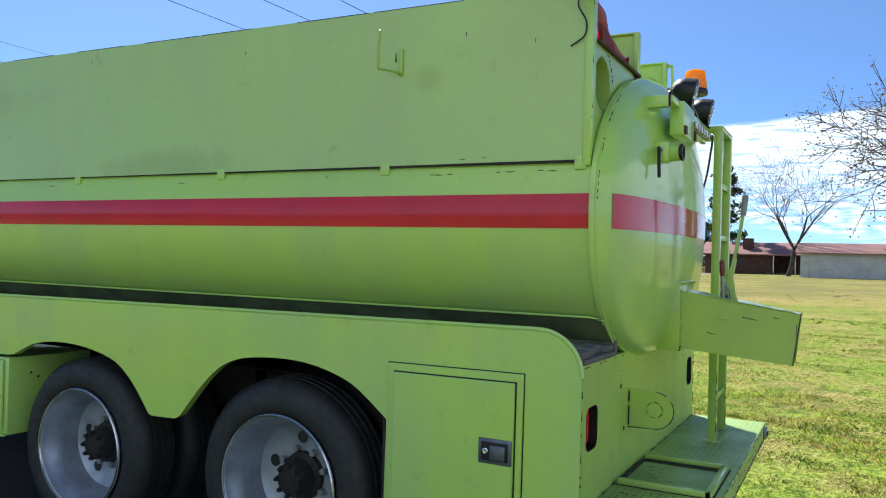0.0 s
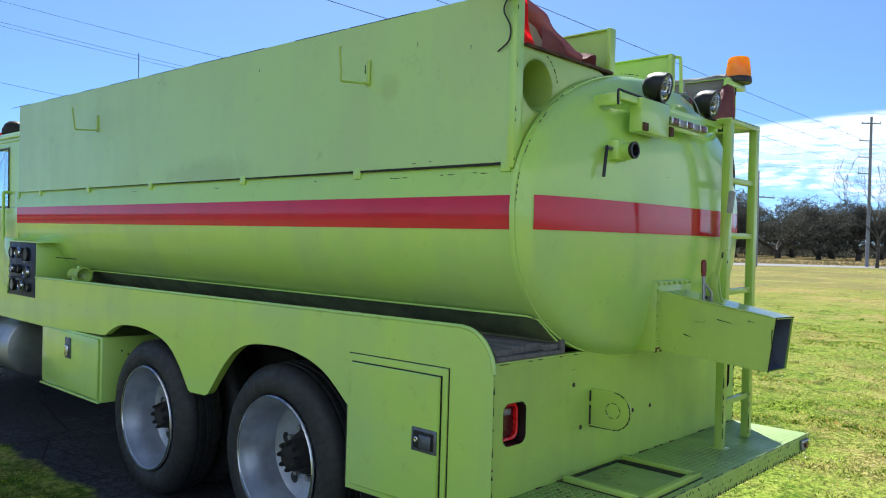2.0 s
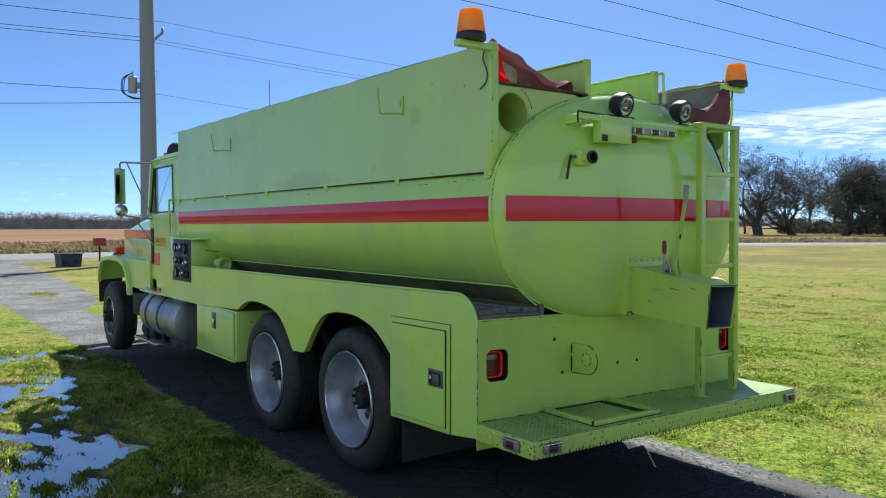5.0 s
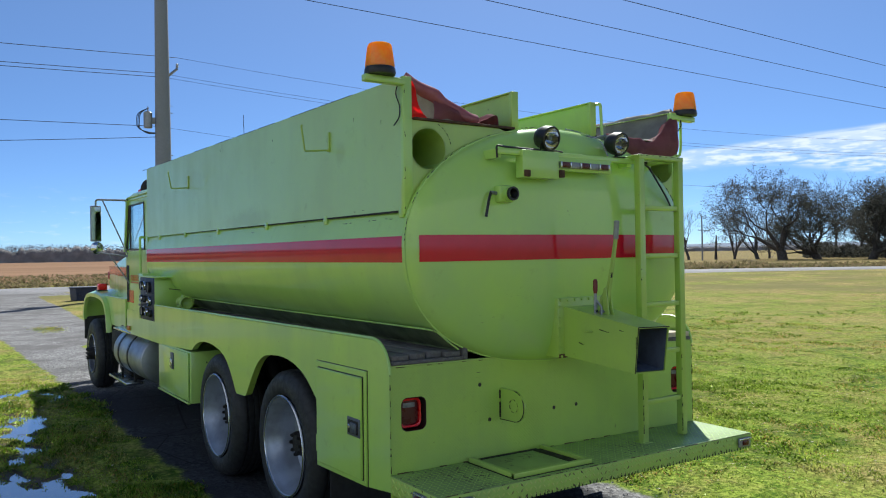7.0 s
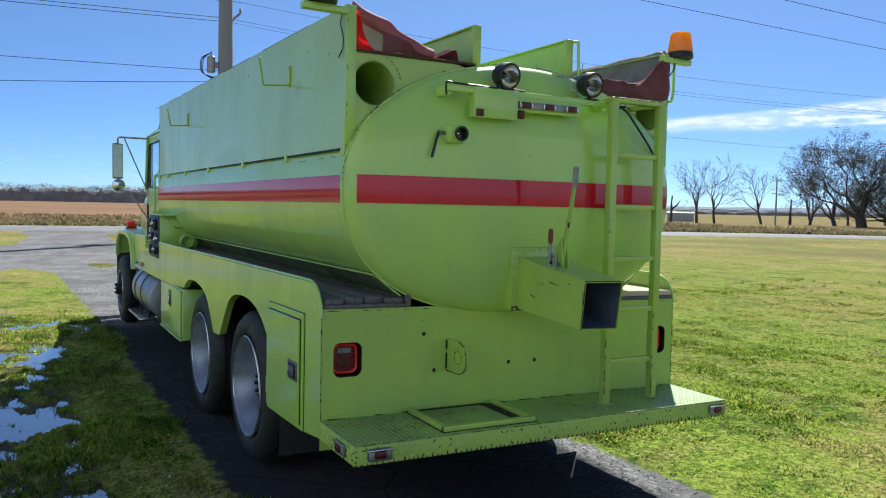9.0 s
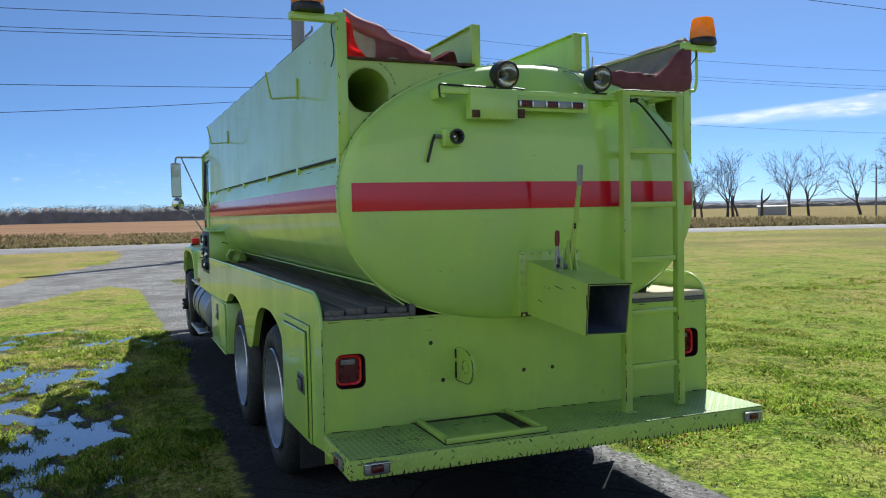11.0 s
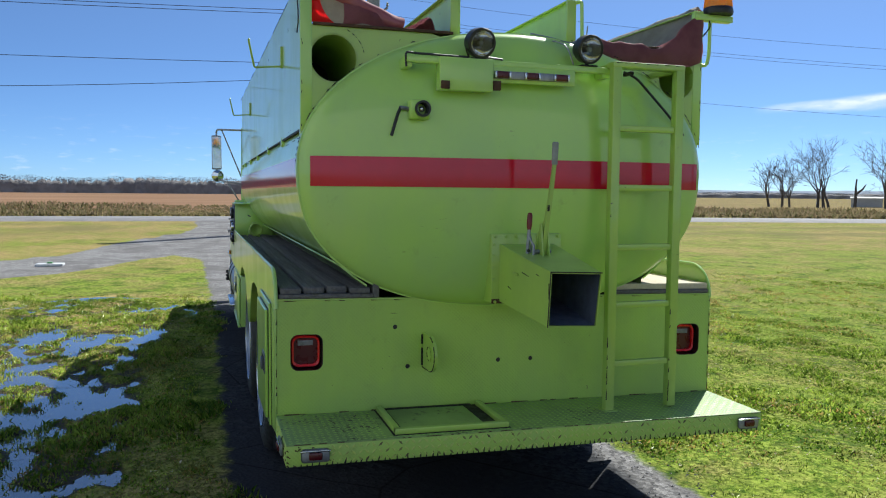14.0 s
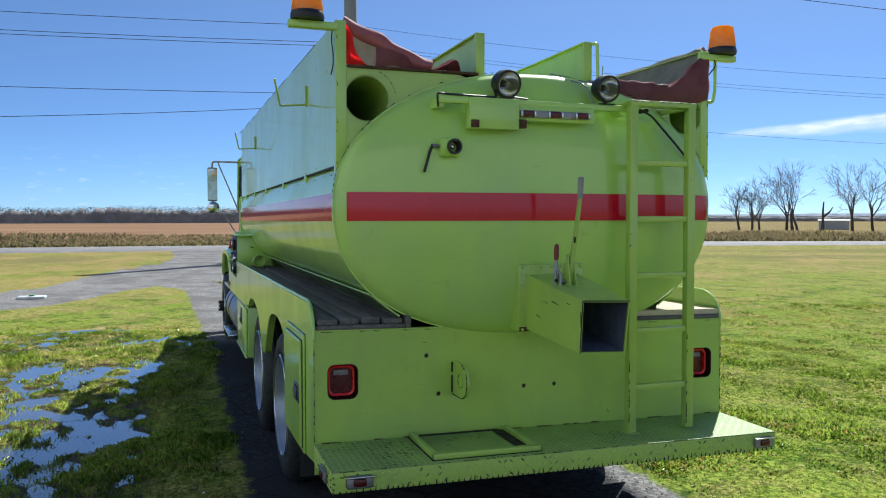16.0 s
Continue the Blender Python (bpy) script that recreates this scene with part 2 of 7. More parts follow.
CLEAR_LENS = simple("pale_reverse_lens", (0.26, 0.26, 0.27), 0.25, 0, 0.3, 30.0, 0.05, 0.0)
GREY_GRIP = simple("grey_rubber_grip", (0.30, 0.31, 0.31), 0.6, 0, 0.2, 20.0, 0.1)
RED_GRIP = simple("red_lever_grip", (0.17, 0.010, 0.010), 0.4, 0, 0.2, 20.0, 0.05)
CABLE = simple("black_cable", (0.014, 0.014, 0.015), 0.5)
ORANGE_MARK = simple("orange_lettering", (0.55, 0.20, 0.03), 0.5)


def glass_mat(name, color=(0.9, 0.95, 0.95), rough=0.02):
    n = Nodes(name)
    n.bsdf.inputs["Transmission Weight"].default_value = 1.0
    n.bsdf.inputs["IOR"].default_value = 1.45
    return n.done(n.mix(n.ramp(n.noise(6.0), 0.4, 0.7), color, tuple(c * 0.9 for c in color)), rough)


GLASS = glass_mat("clear_glass")
CAB_GLASS = glass_mat("cab_glass", (0.75, 0.86, 0.88))


def wood_mat(name, color, dark, scale=1.0):
    n = Nodes(name)
    grain = n.noise(6.0 * scale, 8, 0.65, vec=n.co, stretch=(0.35, 9.0, 9.0))
    fine = n.noise(30.0 * scale, 6, 0.7, vec=n.co, stretch=(0.15, 8.0, 8.0), w=2.0)
    f = n.ramp(n.math("ADD", n.math("MULTIPLY", grain, 0.6), n.math("MULTIPLY", fine, 0.4)), 0.36, 0.64)
    col = n.mix(f, dark, color)
    col = n.mix(n.math("MULTIPLY", n.random(), 0.4), col, tuple(c * 0.6 for c in color))
    return n.done(col, 0.8, 0, n.bump(fine, 0.5, 0.006))


PLY = wood_mat("pale_plywood", (0.74, 0.64, 0.47), (0.58, 0.48, 0.33))
WOOD = wood_mat("weathered_grey_wood", (0.20, 0.19, 0.19), (0.07, 0.065, 0.065))
POLE_WOOD = wood_mat("utility_pole_wood", (0.27, 0.29, 0.33), (0.18, 0.19, 0.22), 0.4)


def ground_mat():
    """Winter lawn, gravel drive, mud and tilled field, told apart by the sheet's own attributes."""
    n = Nodes("ground")
    big, mid, fine = n.noise(0.22, 5, 0.6), n.noise(1.7, 6, 0.65, w=3.0), n.noise(22.0, 6, 0.75, w=7.0)
    dry = n.ramp(n.math("ADD", n.math("MULTIPLY", big, 0.55), n.math("MULTIPLY", mid, 0.45)), 0.42, 0.62)
    clump = n.ramp(n.noise(5.5, 7, 0.75, w=2.0), 0.40, 0.64)
    green = n.mix(n.ramp(fine, 0.40, 0.60), (0.06, 0.12, 0.010), (0.28, 0.36, 0.055))
    green = n.mix(n.math("MULTIPLY", n.ramp(n.noise(0.85, 6, 0.7, w=6.0), 0.50, 0.56), n.ramp(n.noise(4.5, 6, 0.75, w=2.5), 0.42, 0.54)), green, (0.030, 0.085, 0.008))
    green = n.mix(n.math("MULTIPLY", clump, 0.45), green, (0.32, 0.34, 0.07))
    green = n.mix(n.ramp(n.noise(11.0, 5, 0.8, w=13.0), 0.50, 0.62, 0.0, 0.7), green, (0.035, 0.055, 0.010))
    straw = n.mix(n.ramp(fine, 0.40, 0.60), (0.15, 0.115, 0.04), (0.50, 0.39, 0.16))
    straw = n.mix(n.ramp(n.noise(13.0, 6, 0.8, w=17.0), 0.52, 0.62, 0.0, 0.75), straw, (0.11, 0.080, 0.045))
    far_dry = n.attr("dry")
    lawn = n.mix(n.math("MINIMUM", n.math("ADD", n.math("MULTIPLY", dry, 0.80), far_dry), 1.0), green, straw)
    stone = n.voronoi(34.0, out=1)
    sep = n.t.nodes.new("ShaderNodeSeparateColor")
    n.t.links.new(stone, sep.inputs[0])
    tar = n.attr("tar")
    # tar is kept extra dark to deepen the shade beneath the truck
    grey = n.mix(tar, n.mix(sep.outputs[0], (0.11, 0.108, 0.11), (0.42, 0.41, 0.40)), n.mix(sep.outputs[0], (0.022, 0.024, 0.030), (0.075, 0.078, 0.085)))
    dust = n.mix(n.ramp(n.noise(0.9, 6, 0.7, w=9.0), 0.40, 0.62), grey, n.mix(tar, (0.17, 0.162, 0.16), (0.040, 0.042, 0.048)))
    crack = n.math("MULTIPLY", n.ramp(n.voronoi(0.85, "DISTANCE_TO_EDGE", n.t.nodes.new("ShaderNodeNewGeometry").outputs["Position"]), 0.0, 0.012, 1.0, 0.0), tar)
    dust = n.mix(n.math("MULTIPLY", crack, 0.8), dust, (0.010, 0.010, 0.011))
    gravel = n.mix(n.ramp(n.noise(90.0, 4, 0.7), 0.4, 0.7), dust, n.mix(0.5, dust, (0.07, 0.066, 0.06)))
    edge = n.math("ADD", n.attr("gravel"), n.math("MULTIPLY", n.math("SUBTRACT", n.noise(2.6, 7, 0.7, w=4.0), 0.5), 0.75))
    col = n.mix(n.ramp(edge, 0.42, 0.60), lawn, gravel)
    mud = n.mix(n.ramp(mid, 0.35, 0.65), (0.045, 0.036, 0.024), (0.10, 0.082, 0.055))
    wet = n.math("ADD", n.attr("wet"), n.math("MULTIPLY", n.math("SUBTRACT", fine, 0.5), 0.8))
    col = n.mix(n.ramp(wet, 0.40, 0.75), col, mud)
    patch = n.ramp(n.noise(0.16, 6, 0.65, w=11.0), 0.40, 0.60)
    col = n.mix(n.math("MULTIPLY", n.math("MULTIPLY", patch, n.math("SUBTRACT", 1.0, n.ramp(edge, 0.42, 0.60))), n.attr("far")), col, n.mix(mid, (0.13, 0.125, 0.045), (0.22, 0.19, 0.085)))
    soil = n.mix(n.ramp(n.noise(0.06, 6, 0.6, stretch=(1.0, 0.2, 1.0)), 0.35, 0.65), (0.21, 0.125, 0.075), (0.29, 0.18, 0.11))
    col = n.mix(n.attr("field"), col, soil)
    h = n.math("ADD", n.math("MULTIPLY", fine, 0.5), n.math("MULTIPLY", n.voronoi(34.0), 0.5))
    return n.done(col, n.ramp(wet, 0.4, 0.8, 0.95, 0.35), 0, n.bump(h, 0.6, 0.02), spec=0.03)


GROUND = ground_mat()


def asphalt_mat():
    n = Nodes("asphalt")
    col = n.mix(n.ramp(n.noise(0.5, 6, 0.6), 0.35, 0.65), (0.19, 0.185, 0.19), (0.26, 0.25, 0.255))
    col = n.mix(n.ramp(n.noise(60.0, 4, 0.7), 0.45, 0.7), col, (0.12, 0.115, 0.11))
    return n.done(col, 0.85, 0, n.bump(n.noise(120.0, 3), 0.3, 0.01))


ASPHALT = asphalt_mat()


def water_mat():
    n = Nodes("puddle_water")
    return n.done(n.mix(n.ramp(n.noise(2.0), 0.4, 0.6), (0.085, 0.078, 0.062), (0.055, 0.052, 0.042)), 0.03, 0, n.bump(n.noise(9.0, 4, 0.6), 0.10, 0.01), spec=1.0, coat=1.0, coat_rough=0.02)


WATER = water_mat()


def thin(n, color, gloss=0.0, share=0.5, rough=0.35):
    """Light falls on a thin sheet from both sides: part is thrown back, part shines through."""
    N = n.t.nodes.new
    diff, trans, mix = N("ShaderNodeBsdfDiffuse"), N("ShaderNodeBsdfTranslucent"), N("ShaderNodeMixShader")
    n.put(color, diff.inputs[0])
    n.put(color, trans.inputs[0])
    mix.inputs[0].default_value = share
    n.t.links.new(diff.outputs[0], mix.inputs[1])
    n.t.links.new(trans.outputs[0], mix.inputs[2])
    last = mix
    if gloss:
        g, m2 = N("ShaderNodeBsdfGlossy"), N("ShaderNodeMixShader")
        g.inputs["Roughness"].default_value = rough
        m2.inputs[0].default_value = gloss
        n.t.links.new(mix.outputs[0], m2.inputs[1])
        n.t.links.new(g.outputs[0], m2.inputs[2])
        last = m2
    n.t.links.new(last.outputs[0], n.t.nodes["Material Output"].inputs["Surface"])
    return n.mat


def leafy(name, a, b, spread=0.8, share=0.5):
    n = Nodes(name)
    col = n.mix(n.math("ADD", n.math("MULTIPLY", n.island(), spread), n.math("MULTIPLY", n.noise(0.8), 1 - spread)), a, b)
    return thin(n, col, share=share)


def turf(name, dark, light, patch=1.1, w=0.0):
    """Blades whose colour changes blade by blade and patch by patch."""
    n = Nodes(name)
    f = n.math("ADD", n.math("MULTIPLY", n.island(), 0.45), n.math("MULTIPLY", n.ramp(n.noise(patch, 6, 0.7, w=w), 0.42, 0.58), 0.55))
    col = n.mix(f, dark, light)
    dry = n.ramp(n.noise(0.45, 6, 0.7, w=w + 5.0), 0.50, 0.62, 0.0, 0.65)
    return thin(n, n.mix(dry, col, n.mix(n.island(), (0.24, 0.18, 0.05), (0.72, 0.57, 0.24))), 0.04, 0.5, 0.35)


def amber_mat():
    n = Nodes("amber_dome")
    return thin(n, n.mix(n.ramp(n.noise(30.0), 0.4, 0.6), (1.0, 0.68, 0.02), (1.0, 0.58, 0.012)), 0.05, 0.8, 0.12)


AMBER = amber_mat()
vinyl_nodes = Nodes("thin_maroon_vinyl")
VINYL = thin(vinyl_nodes, vinyl_nodes.mix(vinyl_nodes.ramp(vinyl_nodes.noise(5.0, 5, 0.6), 0.35, 0.65), (0.44, 0.17, 0.19), (0.33, 0.11, 0.135)), 0.05, 0.38, 0.55)
red_nodes = Nodes("bright_red_vinyl")
VINYL_RED = thin(red_nodes, red_nodes.mix(red_nodes.noise(5.0), (0.95, 0.02, 0.025), (0.85, 0.012, 0.02)), 0.03, 0.6)
tread_nodes = Nodes("worn_tread_lozenges")
TREAD_WORN = tread_nodes.done(tread_nodes.mix(tread_nodes.ramp(tread_nodes.island(), 0.0, 0.30), (0.10, 0.085, 0.030), (0.50, 0.60, 0.14)), 0.5)
GRASS = turf("grass_blades", (0.07, 0.17, 0.010), (0.62, 0.76, 0.11))
STRAW = leafy("dry_grass_blades", (0.42, 0.25, 0.06), (0.80, 0.58, 0.22))
CLOVER = leafy("clover_leaves", (0.05, 0.13, 0.010), (0.36, 0.52, 0.06))
BARK = simple("tree_bark", (0.075, 0.066, 0.060), 0.9, 0, 0.5, 3.0, 0.6)
BARK_PALE = simple("grey_tree_bark", (0.095, 0.088, 0.085), 0.9, 0, 0.4, 3.0, 0.5)
OAK_LEAF = leafy("live_oak_leaves", (0.045, 0.050, 0.042), (0.19, 0.19, 0.165), share=0.25)
PINE_LEAF = leafy("pine_needles", (0.022, 0.045, 0.018), (0.060, 0.095, 0.035))
BROWN_LEAF = leafy("withered_leaves", (0.085, 0.065, 0.025), (0.19, 0.155, 0.06))
WEED = leafy("verge_weeds", (0.12, 0.125, 0.05), (0.32, 0.24, 0.15))
# both far wood colours have the haze of distance mixed in
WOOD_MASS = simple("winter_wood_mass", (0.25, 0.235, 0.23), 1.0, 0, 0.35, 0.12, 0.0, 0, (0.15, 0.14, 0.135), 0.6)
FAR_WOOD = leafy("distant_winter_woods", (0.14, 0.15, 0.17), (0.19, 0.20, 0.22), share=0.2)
ROOF_RED = simple("red_metal_roof", (0.24, 0.105, 0.085), 0.6, 0.1, 0.3, 0.6, 0.05)
BRICK_DARK = simple("dark_brick_wall", (0.085, 0.040, 0.034), 0.85, 0, 0.35, 1.5, 0.2)
SIDING = simple("pale_metal_siding", (0.46, 0.47, 0.46), 0.6, 0.1, 0.15, 0.8, 0.05)
BLUE = simple("blue_plastic", (0.025, 0.05, 0.16), 0.5)
NAVY = simple("navy_painted_metal", (0.014, 0.020, 0.055), 0.5)
WHITE = simple("white_plastic", (0.70, 0.70, 0.68), 0.5)

# ---- mesh helpers ----
def mesh_object(name, bm, mat, smooth=True, angle=35):
    me = bpy.data.meshes.new(name)
    bmesh.ops.recalc_face_normals(bm, faces=bm.faces[:])
    bm.to_mesh(me)
    bm.free()
    if smooth:
        me.shade_smooth()
        me.set_sharp_from_angle(angle=radians(angle))
    me.materials.append(mat)
    return new(name, me)


def part(name, bm, mat, parent, label=""):
    ob = mesh_object(name, bm, mat)
    ob.parent = parent
    if label:
        tagged(ob, label)
    return ob


def raw(name, verts, faces, mat, smooth=False):
    me = bpy.data.meshes.new(name)
    me.from_pydata(verts, [], faces)
    me.materials.append(mat)
    if smooth:
        me.shade_smooth()
    return new(name, me)


def empty(name, at=(0, 0, 0), rz=0.0):
    ob = new(name)
    ob.empty_display_size = 0.2
    ob.matrix_world = pose(*at, 0, 0, rz)
    return ob


def block(x0, x1, y0, y1, z0, z1, bevel=0.0, bm=None, seg=2):
    b = bmesh.new()
    bmesh.ops.create_cube(b, size=1.0, matrix=Matrix.Translation(((x0 + x1) / 2, (y0 + y1) / 2, (z0 + z1) / 2)) @ Matrix.Diagonal((abs(x1 - x0), abs(y1 - y0), abs(z1 - z0), 1)))
    if bevel:
        bmesh.ops.bevel(b, geom=b.edges[:], offset=bevel, segments=seg, affect="EDGES", profile=0.5)
    return merge(bm, b)


def merge(into, b):
    if into is None:
        return b
    me = bpy.data.meshes.new("tmp")
    b.to_mesh(me)
    b.free()
    into.from_mesh(me)
    bpy.data.meshes.remove(me)
    return into


def prism(outline, axis, d0, d1, bevel=0.0, bm=None):
    """Extrudes a 2D outline along an axis: 'y' takes (x, z), 'x' takes (y, z), 'z' takes (x, y)."""
    b = bmesh.new()
    at = {"y": lambda u, v, d: (u, d, v), "x": lambda u, v, d: (d, u, v), "z": lambda u, v, d: (u, v, d)}[axis]
    f0 = b.faces.new([b.verts.new(at(u, v, d0)) for u, v in outline])
    r = bmesh.ops.extrude_face_region(b, geom=[f0])
    vs = [g for g in r["geom"] if isinstance(g, bmesh.types.BMVert)]
    shift = {"y": (0, d1 - d0, 0), "x": (d1 - d0, 0, 0), "z": (0, 0, d1 - d0)}[axis]
    bmesh.ops.translate(b, verts=vs, vec=shift)
    bmesh.ops.recalc_face_normals(b, faces=b.faces[:])
    if bevel:
        bmesh.ops.bevel(b, geom=b.edges[:], offset=bevel, segments=1, affect="EDGES")
    return merge(bm, b)


def tube(points, radius, seg=10, bm=None, caps=True, radii=None):
    b = bmesh.new()
    pts = [Vector(p) for p in points]
    rings = []
    side = None
    for i, p in enumerate(pts):
        d = (pts[min(i + 1, len(pts) - 1)] - pts[max(i - 1, 0)]).normalized()
        if side is None:
            side = d.orthogonal().normalized()
        side = (side - d * side.dot(d)).normalized()
        up = d.cross(side)
        r = radii[i] if radii else radius
        rings.append([b.verts.new(p + (side * math.cos(a) + up * math.sin(a)) * r) for a in (2 * math.pi * k / seg for k in range(seg))])
    for r0, r1 in zip(rings, rings[1:]):
        for k in range(seg):
            b.faces.new((r0[k], r0[(k + 1) % seg], r1[(k + 1) % seg], r1[k]))
    if caps:
        b.faces.new(rings[0][::-1])
        b.faces.new(rings[-1])
    return merge(bm, b)


def lathe(profile, at, axis, seg=32, bm=None):
    """Turns (along, radius) pairs round an axis direction."""
    b = bmesh.new()
    d = Vector(axis).normalized()
    s = d.orthogonal().normalized()
    u = d.cross(s)
    rings = []
    for a, r in profile:
        c = Vector(at) + d * a
        if r < 1e-5:
            rings.append([b.verts.new(c)])
        else:
            rings.append([b.verts.new(c + (s * math.cos(t) + u * math.sin(t)) * r) for t in (2 * math.pi * k / seg for k in range(seg))])
    for r0, r1 in zip(rings, rings[1:]):
        for k in range(seg):
            j = (k + 1) % seg
            if len(r0) == 1 and len(r1) == 1:
                continue
            if len(r0) == 1:
                b.faces.new((r0[0], r1[j], r1[k]))
            elif len(r1) == 1:
                b.faces.new((r0[k], r0[j], r1[0]))
            else:
                b.faces.new((r0[k], r0[j], r1[j], r1[k]))
    return merge(bm, b)


def soft_path(points, radius, n=4):
    """Rounds the corners of a poly-line."""
    pts = [Vector(p) for p in points]
    out = [pts[0]]
    for a, p, c in zip(pts, pts[1:], pts[2:]):
        r = min(radius, (a - p).length * 0.45, (c - p).length * 0.45)
        s, e = p + (a - p).normalized() * r, p + (c - p).normalized() * r
        for k in range(n + 1):
            f = k / n
            out.append(s * (1 - f) ** 2 + p * 2 * f * (1 - f) + e * f * f)
    return out + [pts[-1]]


# ---- ground ----
DRIVE = [(14, -1.7), (6, -1.55), (0, -1.45), (-9, -1.42), (-15.3, -1.52), (-19.3, -1.62), (-20.8, -2.4), (-19.7, -3.15), (-17.7, -3.85), (-15.7, -4.8), (-13.5, -7.5), (-10.5, -17.0), (-14.5, -18.0),
         (-18.0, -8.5), (-21.3, -5.6), (-28.2, -4.5), (-33, -3.15), (-36, -2.25), (-43, -1.8), (-50.8, -2.2), (-53, -4.0), (-53, 8.0), (-48, 4.2), (-45, 2.4), (-42, 1.95), (-36, 1.9), (-29, 1.5),
         (-24, 1.2), (-20, 0.9), (-17.4, 0.35), (-15.5, -0.3), (-13.2, 0.1), (-11, 1.1), (0, 1.2), (6, 1.25), (14, 1.4)]
ROAD = [(-58, -900), (-58, -200), (-56, -60), (-55.5, -8), (-51, 40), (-44, 60), (-33, 76), (-18, 88), (4, 97), (60, 112), (300, 150)]
WATER_Z = -0.155


def poly_distance(px, py, poly):
    """Distance to a closed outline, negative inside."""
    best = np.full(px.shape, 1e9)
    inside = np.zeros(px.shape, bool)
    for (x0, y0), (x1, y1) in zip(poly, poly[1:] + poly[:1]):
        ex, ey = x1 - x0, y1 - y0
        t = np.clip(((px - x0) * ex + (py - y0) * ey) / (ex * ex + ey * ey), 0, 1)
        best = np.minimum(best, np.hypot(px - x0 - t * ex, py - y0 - t * ey))
        cross = ((y0 > py) != (y1 > py)) & (px < (x1 - x0) * (py - y0) / (y1 - y0 + 1e-12) + x0)
        inside ^= cross
    return np.where(inside, -best, best)


def waves(x, y, seed, scale, octaves=4):
    """Smooth numpy noise from summed sines, about -1 to 1."""
    rng = np.random.RandomState(seed)
    v = np.zeros(np.shape(x))
    amp, total = 1.0, 0.0
    for _ in range(octaves):
        for _ in range(4):
            a, ph = rng.uniform(0, 2 * math.pi), rng.uniform(0, 6.28)
            v = v + amp * np.sin((x * math.cos(a) + y * math.sin(a)) * scale + ph + 1.3 * np.sin(y * scale * 0.7 + ph))
        total += amp * 2.4
        amp *= 0.55
        scale *= 2.1
    return v / total


def step(v, lo, hi):
    t = np.clip((v - lo) / (hi - lo), 0, 1)
    return t * t * (3 - 2 * t)


def wet_zone(x, y):
    """1 where the lawn beside the drive is soaked."""
    cx = np.clip(x, -8.6, -1.5)
    d = np.hypot((x - cx) * 0.8, (y + 3.2))
    return 1 - step(d, 0.75, 1.75)


def ground_z(x, y):
    x, y = np.asarray(x, float), np.asarray(y, float)
    z = -0.055 + 0.0125 * np.clip(x, -14, 0) - 0.004 * np.clip(-14 - x, 0, 26)
    off = step(poly_distance(x, y, DRIVE), 0.0, 0.9)
    near = 1 - step(np.hypot(x + 4, y), 25, 60)
    z = z + near * (0.012 * waves(x, y, 3, 1.9) * (1 - off) + off * (0.018 + 0.03 * waves(x, y, 5, 1.1) + 0.016 * waves(x, y, 6, 6.0)))
    w = wet_zone(x, y)
    return z * (1 - w) + w * (WATER_Z - 0.001 + 0.009 * step(-x, 5.5, 7.5) + 0.017 * waves(x, y, 9, 2.3) + 0.034 * waves(x * 0.55, y, 10, 6.0, 3) + 0.026 * waves(x * 0.6, y, 11, 17.0, 2))


def axis_steps(lo, hi, fine, far):
    inner = np.arange(lo, hi + 1e-6, fine)
    out, s = [hi], fine
    while out[-1] < far:
        s *= 1.16
        out.append(out[-1] + s)
    back, s = [lo], fine
    while back[-1] > -far:
        s *= 1.16
        back.append(back[-1] - s)
    return np.array(back[:0:-1] + list(inner) + out[1:])


def make_ground():
    xs, ys = axis_steps(-13, 4, 0.09, 2600), axis_steps(-6, 9, 0.09, 2600)
    gx, gy = np.meshgrid(xs, ys, indexing="ij")
    x, y = gx.ravel(), gy.ravel()
    z = ground_z(x, y)
    nx, ny = len(xs), len(ys)
    idx = np.arange(nx * ny).reshape(nx, ny)
    faces = np.stack([idx[:-1, :-1], idx[1:, :-1], idx[1:, 1:], idx[:-1, 1:]], -1).reshape(-1, 4)
    ob = raw("ground", np.stack([x, y, z], 1).tolist(), faces.tolist(), GROUND, True)
    d = poly_distance(x, y, DRIVE)
    r = np.hypot(x + 3, y)
    road_x = np.interp(y, [p[1] for p in ROAD], [p[0] for p in ROAD])
    beyond = road_x - x
    data = {
        "gravel": 1 - step(d, -0.35, 0.35),
        # the worn tar apron in the middle of the near drive, with loose pale gravel along its sides; tar also deepens
        # the truck's shadow
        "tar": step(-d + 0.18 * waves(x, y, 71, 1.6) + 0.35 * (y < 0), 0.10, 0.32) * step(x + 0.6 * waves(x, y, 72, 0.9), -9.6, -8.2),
        "wet": np.clip(wet_zone(x, y) * step(-(z - WATER_Z), -0.035, 0.0), 0, 1),
        "dry": np.clip(0.30 * step(r, 16, 34) + 0.5 * step(-y, 1.0, 3.0) * step(waves(x, y, 62, 0.8, 4), -0.15, 0.4) + 0.25 * step(waves(x, y, 21, 0.09, 3), 0.1, 0.8) * step(r, 12, 30) - 0.04 * (1 - step(r, 6, 14)), -0.3, 1),
        "far": 0.85 * step(r + 5 * waves(x, y, 61, 0.12, 3), 30 - 14 * step(y - 0.8 * x, 30, 60), 40 - 14 * step(y - 0.8 * x, 30, 60)) * (1 - 0.8 * step(-x + 0.2 * y, 44, 47) * (1 - step(y, 40, 60))),
        "field": step(beyond, 16, 24) * (1 - 0.62 * step(y - 45 + 0.25 * (x + 60), 0, 40)),
    }
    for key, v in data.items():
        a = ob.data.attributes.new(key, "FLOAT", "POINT")
